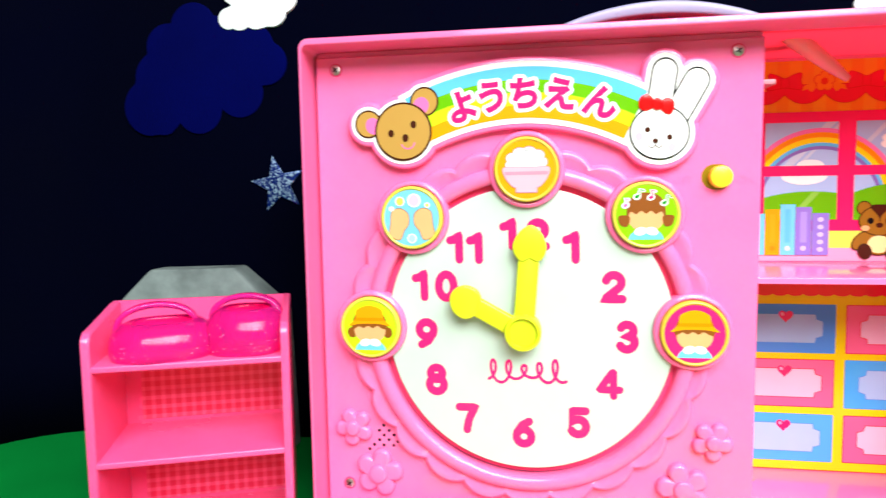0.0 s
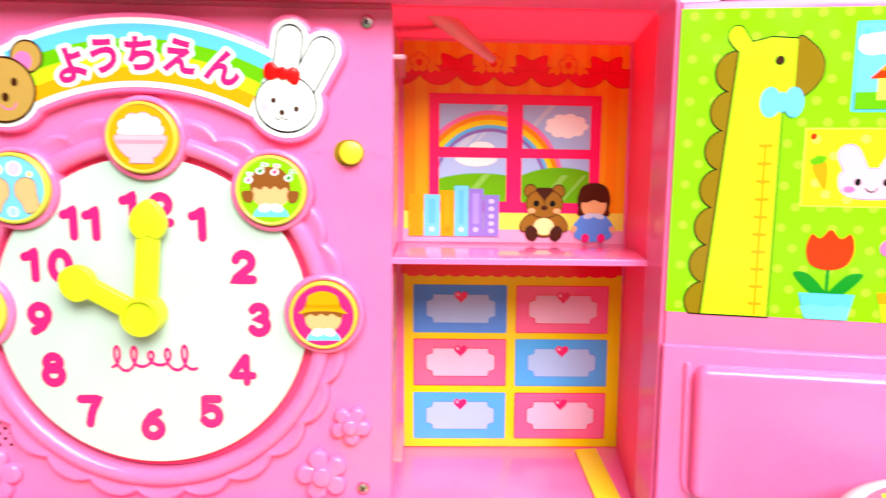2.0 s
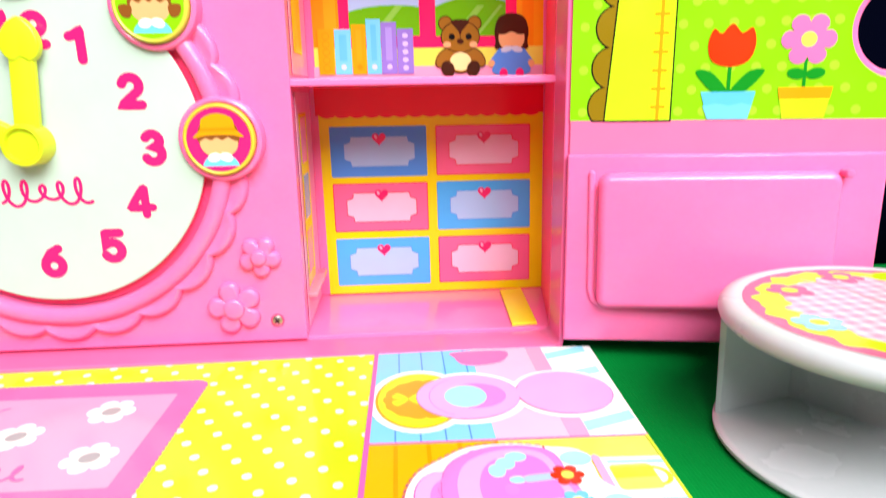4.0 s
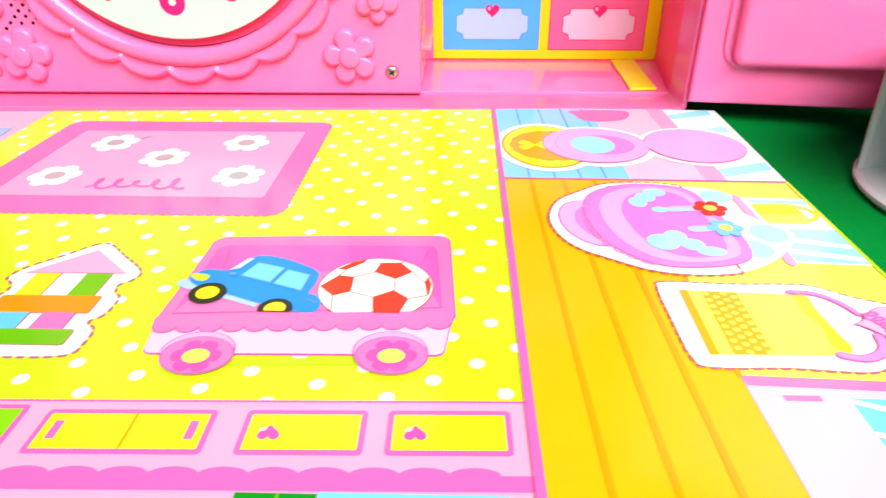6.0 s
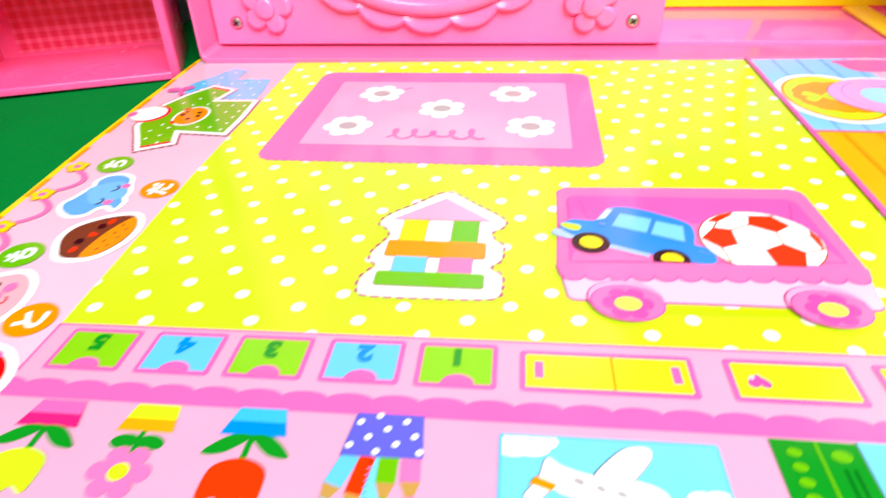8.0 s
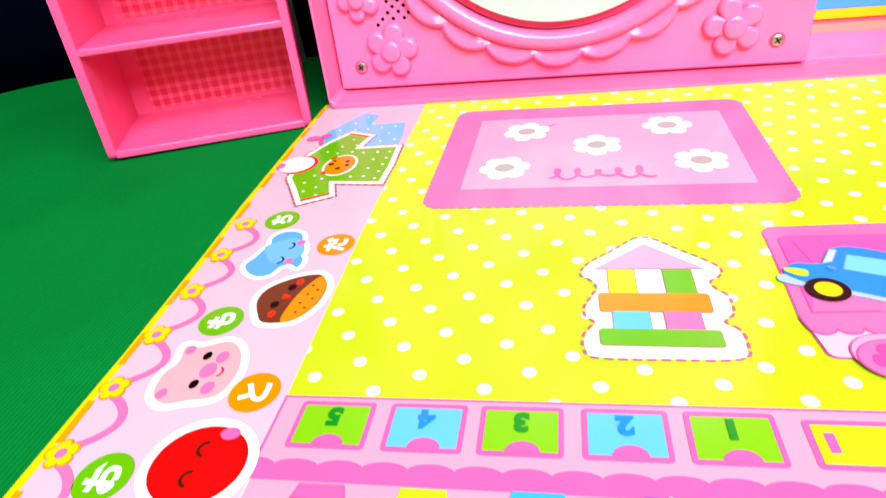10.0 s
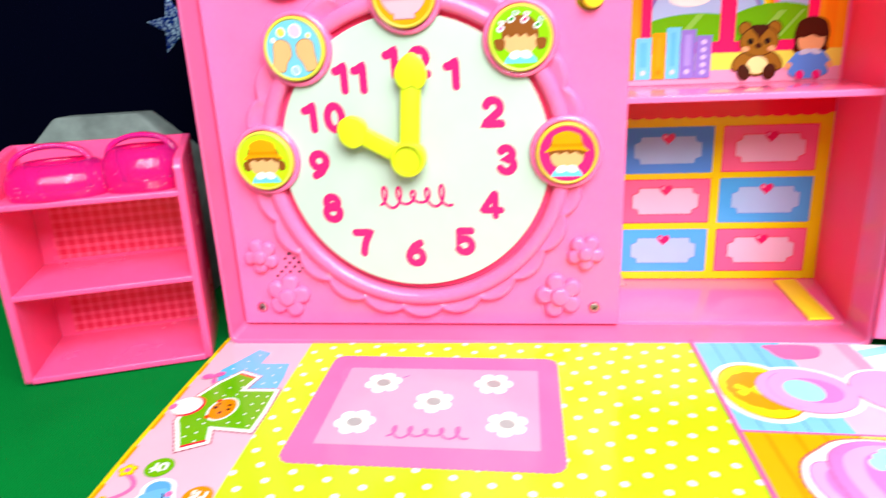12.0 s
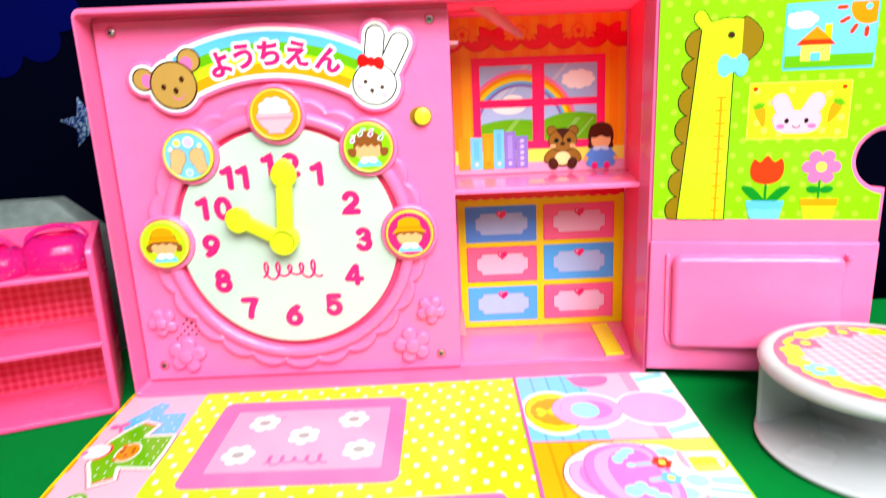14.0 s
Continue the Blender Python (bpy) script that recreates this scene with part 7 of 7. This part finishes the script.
# ---- shelf unit with two see-through shoes ----
def shelf_unit():
    unit = thing("toy_shelf", (-0.165, -0.02, 0), "small open pink plastic shelf unit with red gingham back panels", "shelf")
    f = SHELF
    depth, wide = 56, 92.5
    side = face_frame(SHELF.translation, SHELF.to_3x3() @ Vector((0, 0, -1)), (0, 0, 1))
    prof = arc(3.6, 3.6, 3.6, 180, 270, 5) + [(depth, 0), (depth, 117.6), (48, 117.2), (9, 111.8)] + arc(6.2, 105.4, 6.2, 90, 180, 6) + [(0, 98)]
    for u in (0, wide - 3.8):
        fr = side @ Matrix.Translation((0, 0, -u - 3.8 if side.col[2].dot(f.col[0]) < 0 else u))
        slab("side_panel", prof, fr, 0, 3.8, SHELF_PINK, unit, 1.3, steps=4)
    for z0, z1, name in ((0.3, 4.0, "bottom_board"), (46.3, 49.6, "shelf_board"), (92.3, 95.6, "top_board")):
        slab(name, rrect(3.0, z0, wide - 3.0, z1, 1.1), f, -depth + 0.5, -0.4, SHELF_PINK, unit, 0.9)
    slab("back_panel", [(3, 3), (wide - 3, 3), (wide - 3, 117.6), (3, 117.6)], f, -depth, -depth + 2.4, SHELF_PINK, unit)
    for z0, z1 in ((6.0, 45.3), (51.8, 91.3)):
        slab("gingham_sheet", rect(12, z0, wide - 4.4, z1), f, -depth + 2.4, -depth + 2.7, GINGHAM_SHELF, unit, 0, "red gingham paper")
    unit.rotation_euler = (0, 0.012, 0)
    unit.location.z = 0.0007
    return unit


shelf_unit()


def toy_shoe(u, d, wide, high, deep, turn, rise, mid, span, seed):
    """A rounded see-through shoe, toe to the front, with a strap arched over its opening."""
    at = SHELF @ Vector((u, 94.9, -d))
    ob = thing("toy_shoe", at, "shiny see-through pink glitter toy shoe on the shelf unit", "toy shoe", "pair of toy shoes")
    m = Matrix.Translation(at) @ Matrix.Rotation(SHELF_TURN + radians(turn), 4, "Z") @ Matrix.Scale(MM, 4)
    n = 48

    def ring(z, k, back, fat=0.82):
        out = []
        for i in range(n):
            c, q = math.cos(TAU * i / n), math.sin(TAU * i / n)
            out.append(Vector((wide / 2 * k * math.copysign(abs(c) ** fat, c), back + deep / 2 * k * math.copysign(abs(q) ** fat, q), z * high / 21)))
        return out

    outer = ((0.3, 0.84, 0), (0.7, 0.90, 0), (1.8, 0.95, 0), (2.6, 0.955, 0), (3.2, 0.975, 0), (6, 1.0, 0), (10, 1.0, 0.2), (13.5, 0.975, 0.6), (16.5, 0.92, 1.2), (18.8, 0.84, 2.0), (20.3, 0.745, 2.9), (21, 0.66, 3.7), (20.6, 0.61, 4.1), (18.5, 0.585, 4.3), (12, 0.56, 4.3), (5, 0.50, 4.3))
    bm = bmesh.new()
    rings_mesh(bm, [[m @ p for p in ring(*o)] for o in outer])
    bmesh.ops.recalc_face_normals(bm, faces=bm.faces)
    body = part("shoe_body", bm, SHOE_PINK, ob, angle=70)
    bm = bmesh.new()
    rings_mesh(bm, [[m @ p for p in ring(z, k, 4.3)] for z, k in ((5.2, 0.40), (7.0, 0.40), (7.4, 0.36))])
    part("insole", bm, INSOLE, ob, "amber insole showing through")
    bm = bmesh.new()
    rings = []
    for k in range(37):
        a = math.pi * k / 36
        x, z = mid + wide * span * math.cos(a), high * 0.66 + (high * 0.34 + rise) * math.sin(a) ** 0.7
        c, q = math.cos(a), math.sin(a)
        rings.append([m @ Vector((x + c * t, 5.0 + 2.4 * q + y, z + q * t)) for y, t in rrect(-3.2, -1.5, 3.2, 1.3, 1.1, 3)])
    rings_mesh(bm, rings)
    bmesh.ops.recalc_face_normals(bm, faces=bm.faces)
    part("ankle_strap", bm, SHOE_PINK, ob, angle=50)
    rnd = random.Random(seed)
    bm = bmesh.new()
    for k in range(44):
        z = rnd.choice((3.2, 4.6, 6.4, 10.0, 14.0)) + rnd.uniform(0, 2.4)
        w = 1.002 - 0.012 * max(0.0, z - 10.0) - 0.008 * max(0.0, 6.0 - z)
        a = rnd.uniform(195, 350)
        c, q = math.cos(radians(a)), math.sin(radians(a))
        p = Vector((wide / 2 * w * math.copysign(abs(c) ** 0.82, c), deep / 2 * w * math.copysign(abs(q) ** 0.82, q), z * high / 21))
        r = rnd.uniform(0.10, 0.30)
        across, out = Vector((-q, c, 0)), Vector((c, q, 0.3)).normalized()
        up = out.cross(across)
        bm.faces.new([bm.verts.new(m @ (p + out * 0.12 + across * (r * math.cos(t)) + up * (r * math.sin(t)))) for t in (0.4, 1.6, 2.9, 4.1, 5.3)])
    part("glitter", bm, FLAKE, body, "tiny white glitter flakes")


toy_shoe(33.2, 17, 49.0, 18.5, 36, 6, 7.2, -3.0, 0.38, 3)
toy_shoe(72.2, 18, 39.0, 22.5, 34, -8, 5.0, -0.6, 0.44, 8)


def grey_bin():
    ob = thing("storage_bin", (-0.2215, 0.080, 0), "grey frosted plastic bin standing behind the shelf unit", "bin")
    bm = bmesh.new()
    rings = []
    for hx, hy, z in ((62, 16, 0.3), (60, 15, 94), (58.5, 14, 99), (32.5, 10, 124.0), (30.5, 9, 125.4)):
        rings.append([Vector((-221.5 + x, 80 + y, z + 0.02 * x * (z > 50))) * MM for x, y in rrect(-hx, -hy, hx, hy, 3)])
    rings_mesh(bm, rings)
    bmesh.ops.recalc_face_normals(bm, faces=bm.faces)
    part("bin_body", bm, FROST, ob)


grey_bin()


# ---- round table ----
def wavy_ring(r, w1, n1, w2, n2, phase=0.0):
    return [((r + w1 * math.sin(n1 * a + phase) + w2 * math.sin(n2 * a)) * math.cos(a), (r + w1 * math.sin(n1 * a + phase) + w2 * math.sin(n2 * a)) * math.sin(a)) for a in (TAU * i / 180 for i in range(180))]


def table():
    ob = thing("toy_table", (0.3215, -0.1160, 0), "round white plastic toy table with a flower-printed top on green felt", "table")
    f = TABLE
    turned("table_top", [(0, 42), (53.6, 42), (55.4, 42.3), (56.8, 43.6), (57.4, 45.4), (57.2, 47.2), (55.8, 48.9), (53.6, 49.8), (51.6, 49.9), (50.6, 49.4), (0, 49.4)], f, WHITE_PLASTIC, ob, n=96)
    turned("base_plate", [(0, 0), (53.2, 0), (55.2, 0.5), (56.2, 1.7), (56.2, 2.9), (55.0, 3.7), (53.6, 3.8), (0, 3.8)], f, WHITE_PLASTIC, ob, n=96)
    # curved outer wall, open towards the mat
    bm = bmesh.new()
    rings = []
    for k in range(49):
        a = radians(-62 + 214 * k / 48)
        c, s = math.cos(a), math.sin(a)
        rings.append([f @ Vector((r * c, r * s, z)) for r, z in ((55.4, 2.6), (55.8, 42.6), (53.0, 42.6), (52.6, 2.6))])
    rings_mesh(bm, rings)
    bmesh.ops.recalc_face_normals(bm, faces=bm.faces)
    part("table_wall", bm, WHITE_PLASTIC, ob)
    slab("inner_wall", stroke([(-48.4, 25.0), (-34, 29.6), (-15.0, 34.6)], 2.4, 2), f, 3.4, 42.4, WHITE_PLASTIC, ob)
    slab("inner_wall", stroke([(-15.6, 34.6), (5.4, 1.6), (30, -42)], 2.4, 2), f, 3.4, 42.3, WHITE_PLASTIC, ob)
    top = f @ Matrix.Translation((0, 0, 49.45))
    pr = flat("table_print", ell(0, 0, 49.6, n=80), top, 1, TABLE_ROSE, ob, "printed round sheet with flowers on gingham")
    flat("wreath", wavy_ring(45.4, 1.1, 19, 0.7, 31), top, 2, LEMON, pr)
    flat("gingham_middle", wavy_ring(36.4, 1.4, 15, 0.9, 26, 1.0), top, 3, GINGHAM_TABLE, pr)
    for a, r, m in ((86.3, 37.6, TABLE_ROSE), (135.5, 35.6, TABLE_ROSE), (191.5, 36.4, CYAN), (32, 38, CYAN), (340, 38, TABLE_ROSE), (292, 38, CYAN)):
        x, y = r * math.cos(radians(a)), r * math.sin(radians(a))
        flat("printed_flower", petals(x, y, 8.0, 5, 0.40, a + 36, 50), top, 4, m, pr)
        flat("flower_middle", ell(x, y, 2.8, n=20), top, 5, LEMON, pr)
    flat("grey_line", stroke([(-14, 36), (-8, 30.5), (-5, 20), (-5, 12), (2, 4)], 0.9, 3), top, 4, GREY, pr)


table()


# ---- felt cut-outs on the backdrop ----
def cutout(name, pts, material, label, category, thick=2.2):
    ob = slab(name, pts, WALL, -0.5, thick, material, None, 0.7)
    return tagged(ob, label, category, "cut-outs on the backdrop")


def lobed(cx, cy, lobes, n=150):
    """Outline of several discs grown together, seen from a middle point: each disc by its offset and radius."""
    out = []
    for i in range(n):
        a = TAU * i / n
        d = Vector((math.cos(a), math.sin(a)))
        far = 0.0
        for x, y, r in lobes:
            c = Vector((x, y))
            along = c.dot(d)
            gap = r * r - (c.length_squared - along * along)
            if gap > 0:
                far = max(far, along + math.sqrt(gap))
        out.append((cx + far * d.x, cy + far * d.y))
    return out


cutout("felt_cloud", lobed(-226, 262, ((0, 0, 33), (-38, -25, 20), (-28, -34, 11), (-1, -28, 17), (30, -18, 17), (50, 1, 15), (39, 12, 17), (-2, 28, 17), (-22, 16, 16), (-29, -5, 19), (15, 18, 17))), FELT_BLUE, "blue felt cloud cut-out on the navy backdrop", "cloud", 1.4)
cutout("felt_cloud", lobed(-179, 305, ((0, 0, 19), (-22, -11, 7.5), (-14, -10, 9.5), (-2, -9, 10.5), (9, -8, 10.5), (17, 0, 10), (-15, 9, 12), (0, 15, 14))), FELT_WHITE, "white felt cloud cut-out on the navy backdrop", "cloud")
cutout("felt_cloud", cloud(245, 296, 69, 35, 11, 0.15, 0.9, 132), FELT_WHITE, "wide white felt cloud cut-out on the navy backdrop", "cloud")
star = []
for k in range(10):
    a = radians(100 + 36 * k)
    r = 20.5 if k % 2 == 0 else 8.6
    star.append((-171 + r * math.cos(a), 180.4 + r * math.sin(a)))
cutout("glitter_star", star, GLITTER, "blue glitter star stuck on the navy backdrop", "star", 1.6)
